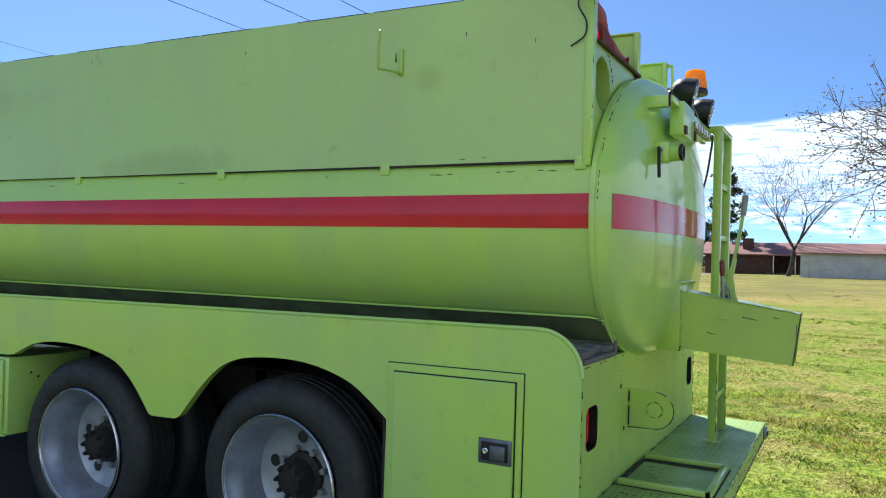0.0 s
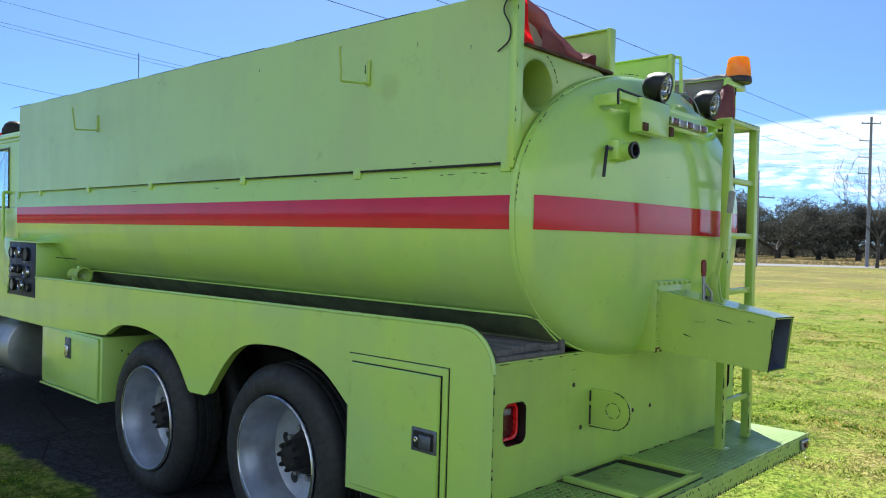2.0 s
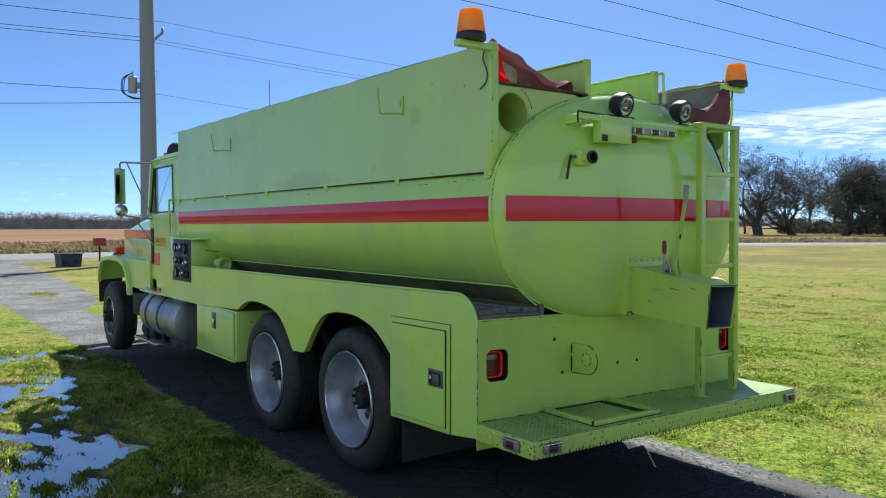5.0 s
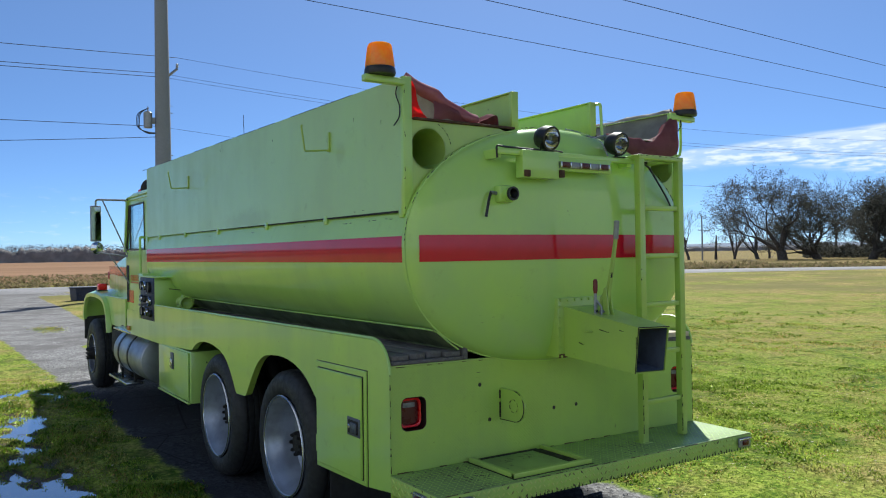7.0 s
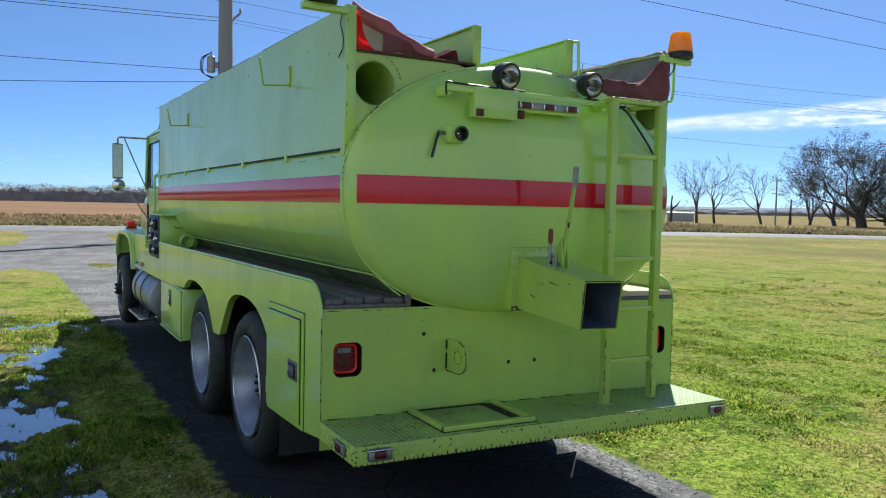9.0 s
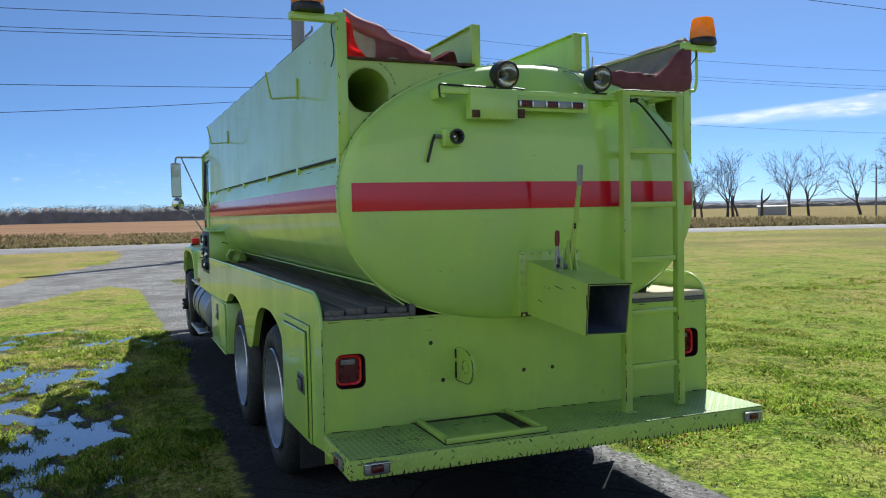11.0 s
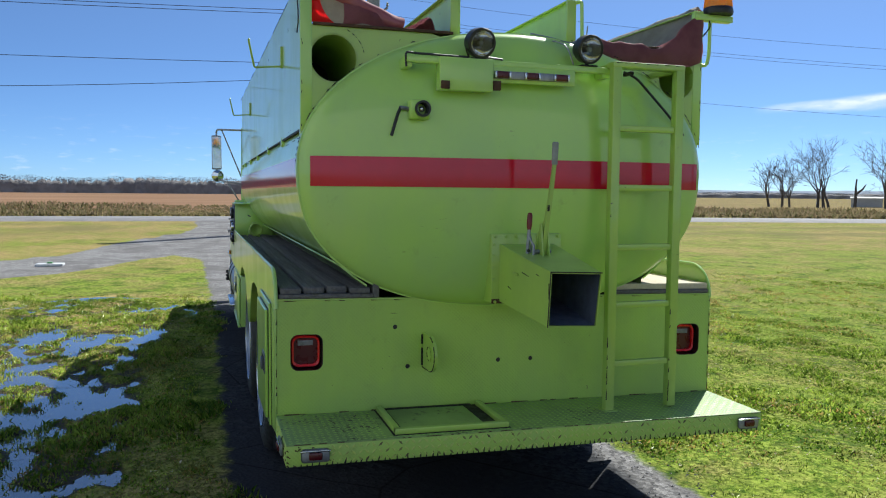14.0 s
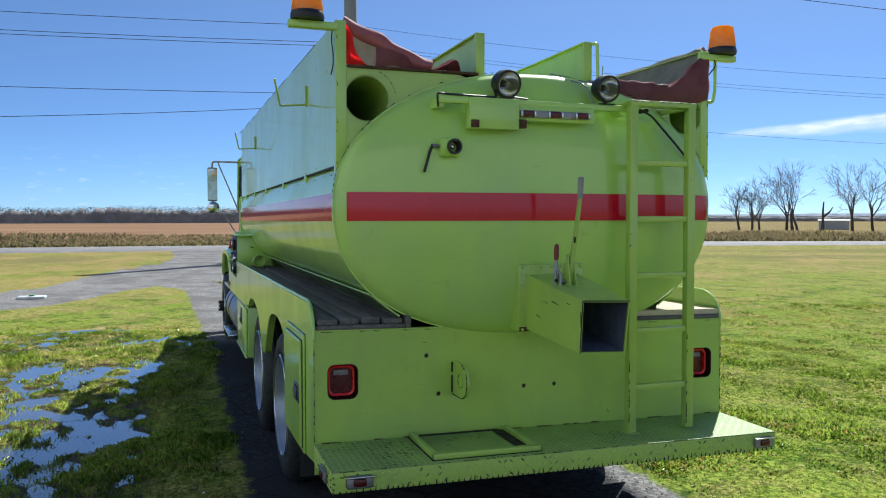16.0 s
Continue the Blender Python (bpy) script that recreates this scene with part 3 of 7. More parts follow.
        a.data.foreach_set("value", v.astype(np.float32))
    return tagged(ob, "winter lawn with a gravel drive and soaked verge", "ground", kind="structure")


make_ground()


def make_puddles():
    n = 60
    vs, fs = [], []
    for i in range(n + 1):
        a = 2 * math.pi * i / n
        vs.append((-5.05 + 5.6 * math.cos(a), -3.3 + 2.1 * math.sin(a), WATER_Z))
    fs.append(list(range(n)))
    tagged(raw("water", vs[:n], fs, WATER), "shallow rain water standing in the lawn", "water", kind="structure")


make_puddles()


def make_road():
    half = 3.9
    pts = [Vector((*p, 0)) for p in ROAD]
    fine = []
    for a, b in zip(pts, pts[1:]):
        k = max(1, int((b - a).length / 6))
        fine += [a.lerp(b, j / k) for j in range(k)]
    fine.append(pts[-1])
    for _ in range(6):
        fine = [fine[0]] + [(a + b * 2 + c) / 4 for a, b, c in zip(fine, fine[1:], fine[2:])] + [fine[-1]]
    vs, fs = [], []
    for i, p in enumerate(fine):
        d = (fine[min(i + 1, len(fine) - 1)] - fine[max(i - 1, 0)]).normalized()
        s = Vector((-d.y, d.x, 0))
        zc = -0.27
        for off, dz in ((-half - 0.4, -0.10), (-half, 0.03), (0, 0.09), (half, 0.03), (half + 0.4, -0.10)):
            q = p + s * off
            vs.append((q.x, q.y, zc + dz))
    for i in range(len(fine) - 1):
        for k in range(4):
            a = i * 5 + k
            fs.append((a, a + 1, a + 6, a + 5))
    tagged(raw("road", vs, fs, ASPHALT, True), "grey two-lane country road crossing the view", "road", kind="structure")


make_road()


def blades(name, pts, per, height, width, mat, label, lean=0.6, seed=1, category="grass"):
    """Many small tapered blades in one mesh."""
    rng = np.random.RandomState(seed)
    p = np.repeat(pts, per, 0)
    n = len(p)
    p = p + np.c_[rng.normal(0, 0.035, (n, 2)), np.zeros(n)]
    p[:, 2] = ground_z(p[:, 0], p[:, 1]) - 0.006
    a, h = rng.uniform(0, 2 * math.pi, n), height * rng.uniform(0.45, 1.25, n) * (0.55 + 0.95 * step(waves(p[:, 0], p[:, 1], 51, 4.5), -0.25, 0.5))
    side = np.c_[np.cos(a), np.sin(a), np.zeros(n)] * (width * rng.uniform(0.6, 1.3, n))[:, None]
    b = rng.uniform(0, 2 * math.pi, n)
    tilt = np.c_[np.cos(b), np.sin(b), np.zeros(n)] * (h * lean * rng.uniform(0.2, 1.0, n))[:, None]
    mid = p + tilt * 0.35 + np.c_[np.zeros((n, 2)), h * 0.6]
    tip = p + tilt + np.c_[np.zeros((n, 2)), h * rng.uniform(0.75, 1.0, n)]
    v = np.stack([p - side, p + side, mid + side * 0.8, tip, mid - side * 0.8], 1).reshape(-1, 3)
    f = np.arange(n * 5).reshape(n, 5)
    ob = raw(name, v.tolist(), f.tolist(), mat, True)
    # soft turf normals: mostly up, a little along the blade's own tilt
    nn = np.repeat(tilt / (h[:, None] + 1e-6) * 1.3 + np.array([0, 0, 1.0]), 5, 0)
    nn /= np.linalg.norm(nn, axis=1)[:, None]
    ob.data.normals_split_custom_set_from_vertices(nn.tolist())
    return tagged(ob, label, category, kind="stuff")


def lawn_points(x0, x1, y0, y1, count, seed, patch=None):
    rng = np.random.RandomState(seed)
    x, y = rng.uniform(x0, x1, count), rng.uniform(y0, y1, count)
    d = poly_distance(x, y, DRIVE) + 0.28 * waves(x, y, 31, 3.1)
    gz = ground_z(x, y)
    keep = (d > 0.05) & ((gz > WATER_Z - 0.004) | ((gz > WATER_Z - 0.030) & (rng.uniform(0, 1, count) < 0.6 * (waves(x, y, 63, 7.0) > -0.1))))
    if patch is not None:
        keep &= waves(x, y, patch[0], patch[1]) > patch[2] + rng.normal(0, 0.12, count)
    return np.c_[x, y, np.zeros(count)][keep]


near_right = np.r_[lawn_points(-9, 4, 1.2, 6.5, 22000, 1), lawn_points(-22, 4, 6.5, 15, 20000, 2), lawn_points(-34, 8, 15, 34, 22000, 12, (64, 0.35, 0.15)), lawn_points(-40, -22, 4, 15, 7000, 13, (64, 0.35, 0.0))]
near_left = np.r_[lawn_points(-12, 0, -5.5, -1.2, 26000, 3), lawn_points(-19, -9, -7, -1.4, 15000, 4), lawn_points(-48, -18, -16, -1.5, 8000, 14)]
blades("grass", near_right, 4, 0.030, 0.0048, GRASS, "short green winter grass growing on the lawn", 1.3, 5)
blades("grass", near_left, 4, 0.036, 0.005, GRASS, "longer green grass beside the puddles", 0.9, 6)
blades("dry_grass", np.r_[lawn_points(-40, 8, 14, 40, 26000, 20, (64, 0.35, -0.6)), lawn_points(-10, 4, 1.2, 7, 30000, 7, (22, 1.1, -0.10)), lawn_points(-22, 4, 7, 15, 26000, 17, (22, 0.9, -0.05)), lawn_points(-20, 0, -7, -1.2, 40000, 8, (22, 0.9, -0.15)), lawn_points(-50, -20, -16, 8, 12000, 18, (22, 0.5, 0.0))], 2, 0.022, 0.0055, STRAW, "straw-coloured dead grass between the green", 1.5, 7)
blades("weed_tufts", np.r_[lawn_points(-10, 5, 1.3, 7, 900, 25, (65, 0.7, 0.0)), lawn_points(-24, 6, 6, 20, 2200, 26, (65, 0.4, 0.0)), lawn_points(-12, 0, -5.5, -1.3, 600, 27)], 12, 0.050, 0.008, CLOVER, "dark green weed tufts standing out of the lawn", 1.3, 28, "weeds")
tuft = np.random.RandomState(19)
blades("grass", np.c_[tuft.normal(-21.2, 0.5, 700), tuft.normal(-0.25, 0.16, 700), np.zeros(700)], 5, 0.035, 0.006, GRASS, "patch of green grass growing through the gravel", 0.9, 9)
blades("clover", np.r_[lawn_points(-9, 4, 1.2, 6.5, 30000, 9, (23, 1.3, 0.0)), lawn_points(-22, 4, 6.5, 15, 26000, 19, (23, 1.0, 0.05)), lawn_points(-14, 0, -6, -1.2, 14000, 10, (23, 0.9, -0.1))], 3, 0.022, 0.010, CLOVER, "bright green clover patches in the lawn", 1.5, 8, "clover")


def leaf_litter():
    """Bleached scraps of dead leaf lying flat on the lawn."""
    rng = np.random.RandomState(83)
    p = np.r_[lawn_points(-9, 4, 1.2, 7, 2600, 84), lawn_points(-24, 5, 7, 18, 3000, 85), lawn_points(-14, 0, -6, -1.3, 2200, 86)]
    n = len(p)
    p[:, 2] = ground_z(p[:, 0], p[:, 1]) + rng.uniform(0.006, 0.022, n)
    a, r = rng.uniform(0, 6.28, n), rng.uniform(0.006, 0.017, n)
    u = np.c_[np.cos(a), np.sin(a), rng.uniform(-0.4, 0.4, n)] * r[:, None]
    w = np.c_[-np.sin(a), np.cos(a), rng.uniform(-0.4, 0.4, n)] * (r * rng.uniform(0.35, 0.7, n))[:, None]
    v = np.stack([p - u, p + w, p + u, p - w], 1).reshape(-1, 3)
    tagged(raw("leaf_litter", v.tolist(), np.arange(n * 4).reshape(n, 4).tolist(), leafy("bleached_leaf_scraps", (0.22, 0.15, 0.07), (0.85, 0.78, 0.62), 0.95)), "bleached dead leaf scraps scattered on the grass", "leaves", kind="stuff")


leaf_litter()


# ---- trees ----
class Limbs:
    """Collects tapered limbs and leaves, then makes meshes of them."""

    def __init__(self, seed):
        self.r = random.Random(seed)
        self.v, self.f, self.lv, self.lf = [], [], [], []
        self.tips = []

    def limb(self, a, b, ra, rb, n):
        d = (b - a)
        if d.length < 1e-4:
            return
        d.normalize()
        s = d.orthogonal().normalized()
        u = d.cross(s)
        k = len(self.v)
        for p, r in ((a, ra), (b, rb)):
            for i in range(n):
                t = 2 * math.pi * i / n
                self.v.append(p + (s * math.cos(t) + u * math.sin(t)) * r)
        for i in range(n):
            j = (i + 1) % n
            self.f.append((k + i, k + j, k + n + j, k + n + i))

    def grow(self, p, d, length, rad, level, cfg):
        r = self.r
        bends = 3 if level < 3 else 2
        q = p.copy()
        for i in range(bends):
            d = (d + Vector((r.gauss(0, 1), r.gauss(0, 1), r.gauss(0, 0.7))) * cfg["bend"] + Vector((0, 0, cfg["up"] * 0.12))).normalized()
            e = q + d * (length / bends)
            r1 = rad * (0.84 if level else 0.92)
            self.limb(q, e, rad, r1, 7 if level < 2 else 4 if level < 4 else 3)
            q, rad = e, r1
            if level and i < bends - 1 and r.random() < cfg["side"] and level < cfg["levels"]:
                self.fork(q, d, length * 0.62, rad * 0.5, level + 1, cfg)
        if level >= cfg["levels"]:
            self.tips.append((q, d))
            return
        n = cfg["first"] if level == 0 else (3 if r.random() < cfg["three"] else 2)
        for i in range(n):
            self.fork(q, d, length * r.uniform(*cfg["shrink"]) * (cfg["limb"] * cfg.get("ratio", 1.0) if level == 0 else 1.0), rad * (0.62 if level == 0 else r.uniform(0.6, 0.78)), level + 1, cfg, i / n)

    def fork(self, p, d, length, rad, level, cfg, turn=None):
        r = self.r
        s = d.orthogonal().normalized()
        a = 2 * math.pi * ((turn if turn is not None else r.random()) + r.uniform(-0.12, 0.12))
        side = (s * math.cos(a) + d.cross(s) * math.sin(a))
        open_ = radians(r.uniform(*(cfg["open0"] if level == 1 else cfg["open"])))
        nd = (d * math.cos(open_) + side * math.sin(open_)).normalized()
        if rad > cfg["thin"]:
            self.grow(p, nd, length, rad, level, cfg)
        else:
            self.grow(p, nd, length, cfg["thin"], max(level, cfg["levels"] - 1), cfg)

    def leaf(self, p, size, flat=0.5):
        r = self.r
        a = Vector((r.gauss(0, 1), r.gauss(0, 1), r.gauss(0, flat))).normalized()
        b = a.cross(Vector((r.gauss(0, 1), r.gauss(0, 1), r.gauss(0, 1)))).normalized()
        k = len(self.lv)
        s = size * r.uniform(0.6, 1.3)
        self.lv += [p - a * s, p + a * s * 0.5 + b * s * 0.7, p + a * s * 0.7 - b * s * 0.6]
        self.lf.append((k, k + 1, k + 2))


BARE = dict(bend=0.15, up=0.50, side=0.52, levels=6, first=4, three=0.40, shrink=(0.66, 0.86), limb=0.86, open0=(12, 40), open=(16, 44), thin=0.034)
OAK = dict(bend=0.16, up=0.48, side=0.55, levels=6, first=4, three=0.35, shrink=(0.68, 0.86), limb=0.86, open0=(30, 62), open=(20, 50), thin=0.025)


def tree(at, height, seed, cfg, bark, leaf=None, leaves=0, size=0.3, label="", trunk=0.52, radius=0.034, name="tree", group="", scatter=0.9, lean=(0, 0)):
    L = Limbs(seed)
    L.grow(Vector((0, 0, -0.3)), Vector((lean[0], lean[1], 1)).normalized(), trunk, radius, 0, {**cfg, "thin": cfg["thin"] / height})
    top = max(v.z for v in L.v)
    k = height / top
    ob = empty(name, (at[0], at[1], float(ground_z(at[0], at[1]))), L.r.uniform(0, 360))
    t = raw("trunk", [v * k for v in L.v], L.f, bark, True)
    t.parent = ob
    if leaf is not None:
        share = leaves / max(1, len(L.tips))
        for p, d in L.tips:
            for _ in range(int(share + L.r.random()) if leaves > 50 else leaves):
                q = p * k + Vector((L.r.gauss(0, scatter), L.r.gauss(0, scatter), L.r.gauss(0, scatter * 0.7)))
                if q.z > height * (0.12 + 0.12 * L.r.random()):
                    L.leaf(q, size)
        c = raw("crown", L.lv, L.lf, leaf, True)
        c.parent = ob
    return tagged(ob, label, "tree", group)


def polar(az, dist, eye=(3.2, -3.0)):
    """A place seen from the truck's rear at an azimuth from -x towards +y."""
    a = radians(az)
    return (eye[0] - dist * math.cos(a), eye[1] + dist * math.sin(a))


bare_label = "bare leafless winter tree with fine grey branches"
for i, (az, dist, h, tr) in enumerate(((40.9, 160, 8.6, 0.34), (41.7, 160, 9.8, 0.40), (42.3, 158, 8.0, 0.36), (43.85, 158, 12.9, 0.42), (44.68, 160, 12.2, 0.46), (47.9, 158, 11.6, 0.40), (49.0, 156, 12.6, 0.44), (52.2, 160, 11.6, 0.42), (54.85, 164, 10.2, 0.40), (55.3, 166, 9.8, 0.46), (56.6, 158, 10.4, 0.30), (57.4, 170, 10.6, 0.45), (60.0, 176, 13.5, 0.5), (61.2, 178, 16.5, 0.5), (62.4, 176, 15.5, 0.5), (65.0, 172, 14.2, 0.5))):
    tree(polar(az, dist), h * 1.08, 140 + i, BARE, BARK_PALE if i % 3 else BARK, label=bare_label, group="bare trees beyond the road", trunk=tr + 0.14, radius=0.033 if i != 10 else 0.045, lean=((i * 7 % 5 - 2) * 0.05, (i * 3 % 5 - 2) * 0.05))
OAK_LEAVES = (20000, 19000)
oak_label = "broad live oak with dark evergreen crown"
for i, (az, dist, h) in enumerate(((58.3, 148, 16.4), (61.0, 152, 12.0), (63.4, 144, 13.6), (65.9, 144, 12.2), (68.1, 144, 10.7), (70.6, 142, 10.4), (73.0, 140, 10.0), (75.4, 140, 9.4), (77.8, 140, 9.2), (64.6, 166, 12.0), (67.0, 165, 11.6), (69.4, 165, 11.2), (71.8, 162, 10.5), (74.2, 162, 10.0), (76.8, 162, 9.6), (79.8, 150, 9.2))):
    tree(polar(az, dist), h, 70 + i, OAK, BARK, OAK_LEAF, OAK_LEAVES[0] if i == 0 else OAK_LEAVES[1], 0.11 if i == 0 else 0.14, oak_label, trunk=0.40, radius=0.062, group="live oaks beyond the road", scatter=0.40 if i == 0 else 0.42)
tree((-5.0, 86.0), 15.2, 91, {**BARE, "thin": 0.030}, BARK, BROWN_LEAF, 1, 0.10, "bare tree with an upright dark trunk by the buildings", trunk=0.65, radius=0.036)
tree((-18.0, 82.0), 12.0, 93, {**BARE, "thin": 0.028}, BARK, label="bare winter tree standing beside a tall pole", trunk=0.80, radius=0.034)


def undergrowth():
    """Scrub and far trunks behind the oaks."""
    L = Limbs(57)
    for _ in range(15000):
        az, dist = L.r.uniform(59.5, 84.0), L.r.uniform(172, 196)
        x, y = polar(az, dist)
        top = 2.6 + 1.3 * noise.noise(Vector((az * 0.9, 3.0, 0.0))) + 0.8 * noise.noise(Vector((az * 4.0, 9.0, 0.0)))
        L.leaf(Vector((x, y, -0.4 + top * L.r.random() ** 0.8)), 0.42, 0.8)
    tagged(raw("undergrowth", L.lv, L.lf, OAK_LEAF), "dim scrub growing behind the live oaks", "bushes", kind="stuff")


undergrowth()


def snag(az, dist, height, fork, seed):
    """A dead broken trunk, some with one snapped fork left."""
    L = Limbs(seed)
    p = Vector((0, 0, -0.3))
    for k in range(4):
        q = p + Vector((L.r.gauss(0, 0.08), L.r.gauss(0, 0.08), (height + 0.3) / 4))
        L.limb(p, q, 0.30 - 0.05 * k, 0.27 - 0.05 * k, 8)
        if fork and k == 1:
            r = q + Vector((0.7, 0.9, 1.0))
            L.limb(q, r, 0.22, 0.16, 6)
            L.limb(r, r + Vector((0.2, 0.5, 0.9)), 0.15, 0.05, 6)
        p = q
    x, y = polar(az, dist)
    ob = raw("tree_snag", L.v, L.f, BARK, True)
    ob.matrix_world = pose(x, y, float(ground_z(x, y)))
    tagged(ob, "broken dead tree trunk without any crown", "tree", "dead trunks beyond the road")


for spec in ((46.1, 158, 5.2, True, 3), (53.9, 160, 4.8, False, 4), (44.3, 156, 4.0, False, 5)):
    snag(*spec)


def lawn_oak():
    """An old oak whose long low limbs reach out over the lawn."""
    L = Limbs(95)
    at = (7.2, 27.5)
    L.limb(Vector((0, 0, -0.3)), Vector((0.1, 0, 2.2)), 0.55, 0.42, 12)
    L.limb(Vector((0.1, 0, 2.2)), Vector((0, 0, 4.6)), 0.42, 0.36, 12)
    cfg = dict(bend=0.15, up=0.17, side=0.75, levels=7, first=3, three=0.4, shrink=(0.68, 0.86), limb=1.0, open0=(20, 40), open=(16, 48), thin=0.016)
    for d, z, ln, r in (((-1, 0.10, 0.06), 4.2, 2.7, 0.22), ((-1, -0.12, 0.16), 4.5, 2.3, 0.18), ((-0.4, 0.9, 0.5), 4.6, 2.4, 0.15), ((0.9, 0.3, 0.35), 4.3, 2.5, 0.16), ((0.3, 1, 0.5), 4.5, 2.4, 0.15), ((0.1, -0.6, 0.9), 4.6, 2.2, 0.14)):
        L.grow(Vector((0, 0, z)), Vector(d).normalized(), ln, r, 1, cfg)
    for p, d in L.tips:
        for _ in range(7):
            L.leaf(p + Vector((L.r.gauss(0, 0.16), L.r.gauss(0, 0.16), L.r.gauss(0, 0.12))), 0.055)
    ob = empty("tree", (at[0], at[1], float(ground_z(*at))))
    raw("trunk", L.v, L.f, BARK, True).parent = ob
    raw("crown", L.lv, L.lf, BROWN_LEAF).parent = ob
    tagged(ob, "old spreading oak with sparse brown leaves over the lawn", "tree")


lawn_oak()


def pine(at, height, seed):
    L = Limbs(seed)
    ob = empty("pine_tree", (at[0], at[1], float(ground_z(*at))))
    q, d = Vector((0, 0, -0.3)), Vector((0, 0, 1))
    n = 14
    for i in range(n):
        e = q + Vector((L.r.gauss(0, 0.08), L.r.gauss(0, 0.08), height / n))
        L.limb(q, e, 0.22 * (1 - i / n) + 0.03, 0.22 * (1 - (i + 1) / n) + 0.03, 7)
        if i > 3:
            for _ in range(3):
                a, ln = L.r.uniform(0, 6.28), height * 0.22 * (1.25 - i / n) * L.r.uniform(0.6, 1.1)
                tip = e + Vector((math.cos(a) * ln, math.sin(a) * ln, ln * L.r.uniform(0.0, 0.35)))
                L.limb(e, tip, 0.05, 0.02, 4)
                for k in range(90):
                    f = L.r.uniform(0.35, 1.05)
                    L.leaf(e.lerp(tip, f) + Vector((L.r.gauss(0, 0.35), L.r.gauss(0, 0.35), L.r.gauss(0.1, 0.25))), 0.24)
        q = e
    for nm, v, f, mt in (("trunk", L.v, L.f, BARK), ("crown", L.lv, L.lf, PINE_LEAF)):
        raw(nm, v, f, mt).parent = ob
    return tagged(ob, "tall pine with layered dark green needles", "tree")


pine((-13.6, 104.0), 13.8, 5)
pine((-18.6, 110.0), 10.5, 6)


def far_woods():
    rng = random.Random(12)
    L = Limbs(13)

    def belt(y0, y1, xa, xb, h, count, size):
        for _ in range(count):
            y = rng.uniform(y0, y1)
            x = xa + (xb - xa) * (y - y0) / (y1 - y0) + rng.uniform(-12, 12)
            top = h * (0.86 + 0.16 * float(waves(np.array(y), np.array(0.0), 4, 0.06)) + rng.uniform(-0.1, 0.12))
            for _ in range(14):
                L.leaf(Vector((x + rng.gauss(0, 2), y + rng.gauss(0, 2.2), rng.uniform(0.55, 1.0) * top)), size * 0.20, 0.9)

    belt(-620, 190, -590, -600, 12.5, 2300, 2.3)
    belt(150, 1000, -1150, -800, 7.0, 1700, 2.4)
    belt(420, 1000, -620, -240, 5.0, 900, 1.8)
    # the dim mass of trunks and twigs behind the fringe
    for y0, y1, xa, xb, h in ((-620, 190, -590, -600, 12.5), (150, 1000, -1150, -800, 7.0), (420, 1000, -620, -240, 5.0)):
        n = int((y1 - y0) / 1.6)
        i = np.arange(n + 1)
        y = y0 + (y1 - y0) * i / n
        top = h * (0.72 + 0.16 * waves(y, y * 0, 4, 0.06) + 0.13 * waves(y, y * 0, 5, 0.35) + 0.10 * np.random.RandomState(3).uniform(-1, 1, n + 1))
        v, f = [], []
        for k, (fz, dx) in enumerate(((-0.1, 3.0), (0.35, 2.2), (0.7, 1.0), (1.0, -3.0), (0.6, -9.0), (-0.1, -10.0))):
            x = xa + (xb - xa) * i / n + dx + 2.0 * waves(y + 40 * k, y * 0, 7 + k, 0.4)
            v += np.c_[x, y, top * fz].tolist()
        for k in range(5):
            for j in range(n):
                a = k * (n + 1) + j
                f.append((a, a + 1, a + n + 2, a + n + 1))
        tagged(raw("woodland_mass", v, f, WOOD_MASS, True), "brown-grey mass of distant winter trees paled for haze", "woods", kind="stuff")
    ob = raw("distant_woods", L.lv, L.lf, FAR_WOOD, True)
    tagged(ob, "belt of distant winter woods in haze-tinted grey", "woods", kind="stuff")


far_woods()


def far_ridge():
    """A low line of hills at the edge of sight, haze painted in as blue."""
    vs, fs = [], []
    n = 120
    for i in range(n + 1):
        x, y = polar(20 + 50 * i / n, 2300)
        h = 17 + 7 * float(waves(np.array(i * 1.0), np.array(0.0), 8, 0.11, 4))
        ex, ey = (x - 3.2) / 2300, (y + 3.0) / 2300
        vs += [(x, y, -1), (x + ex * 60, y + ey * 60, h), (x + ex * 200, y + ey * 200, h * 1.05), (x + ex * 300, y + ey * 300, -1)]
    for i in range(n):
        for k in range(3):
            a = i * 4 + k
            fs.append((a, a + 1, a + 5, a + 4))
    tagged(raw("distant_hills", vs, fs, simple("haze_tinted_hills", (0.16, 0.21, 0.29), 1.0, 0, 0.2, 0.02, 0.0, 0, (0.12, 0.16, 0.21), 0.4), True), "low hills on the horizon with blue haze in their colour", "hills", kind="structure")
    b = tagged(empty("farm_shed", (*polar(46.75, 172), -0.3), 43), "small pale shed between the bare trees", "shed")
    part("wall", block(-2.7, 2.7, -1.5, 1.5, 0, 1.75), simple("grey_boards", (0.45, 0.46, 0.47), 0.8), b)
    part("roof", prism([(-1.7, 1.75), (0, 2.05), (1.7, 1.75)], "x", -2.9, 2.9), simple("dull_shed_roof", (0.30, 0.31, 0.32), 0.7), b)


far_ridge()


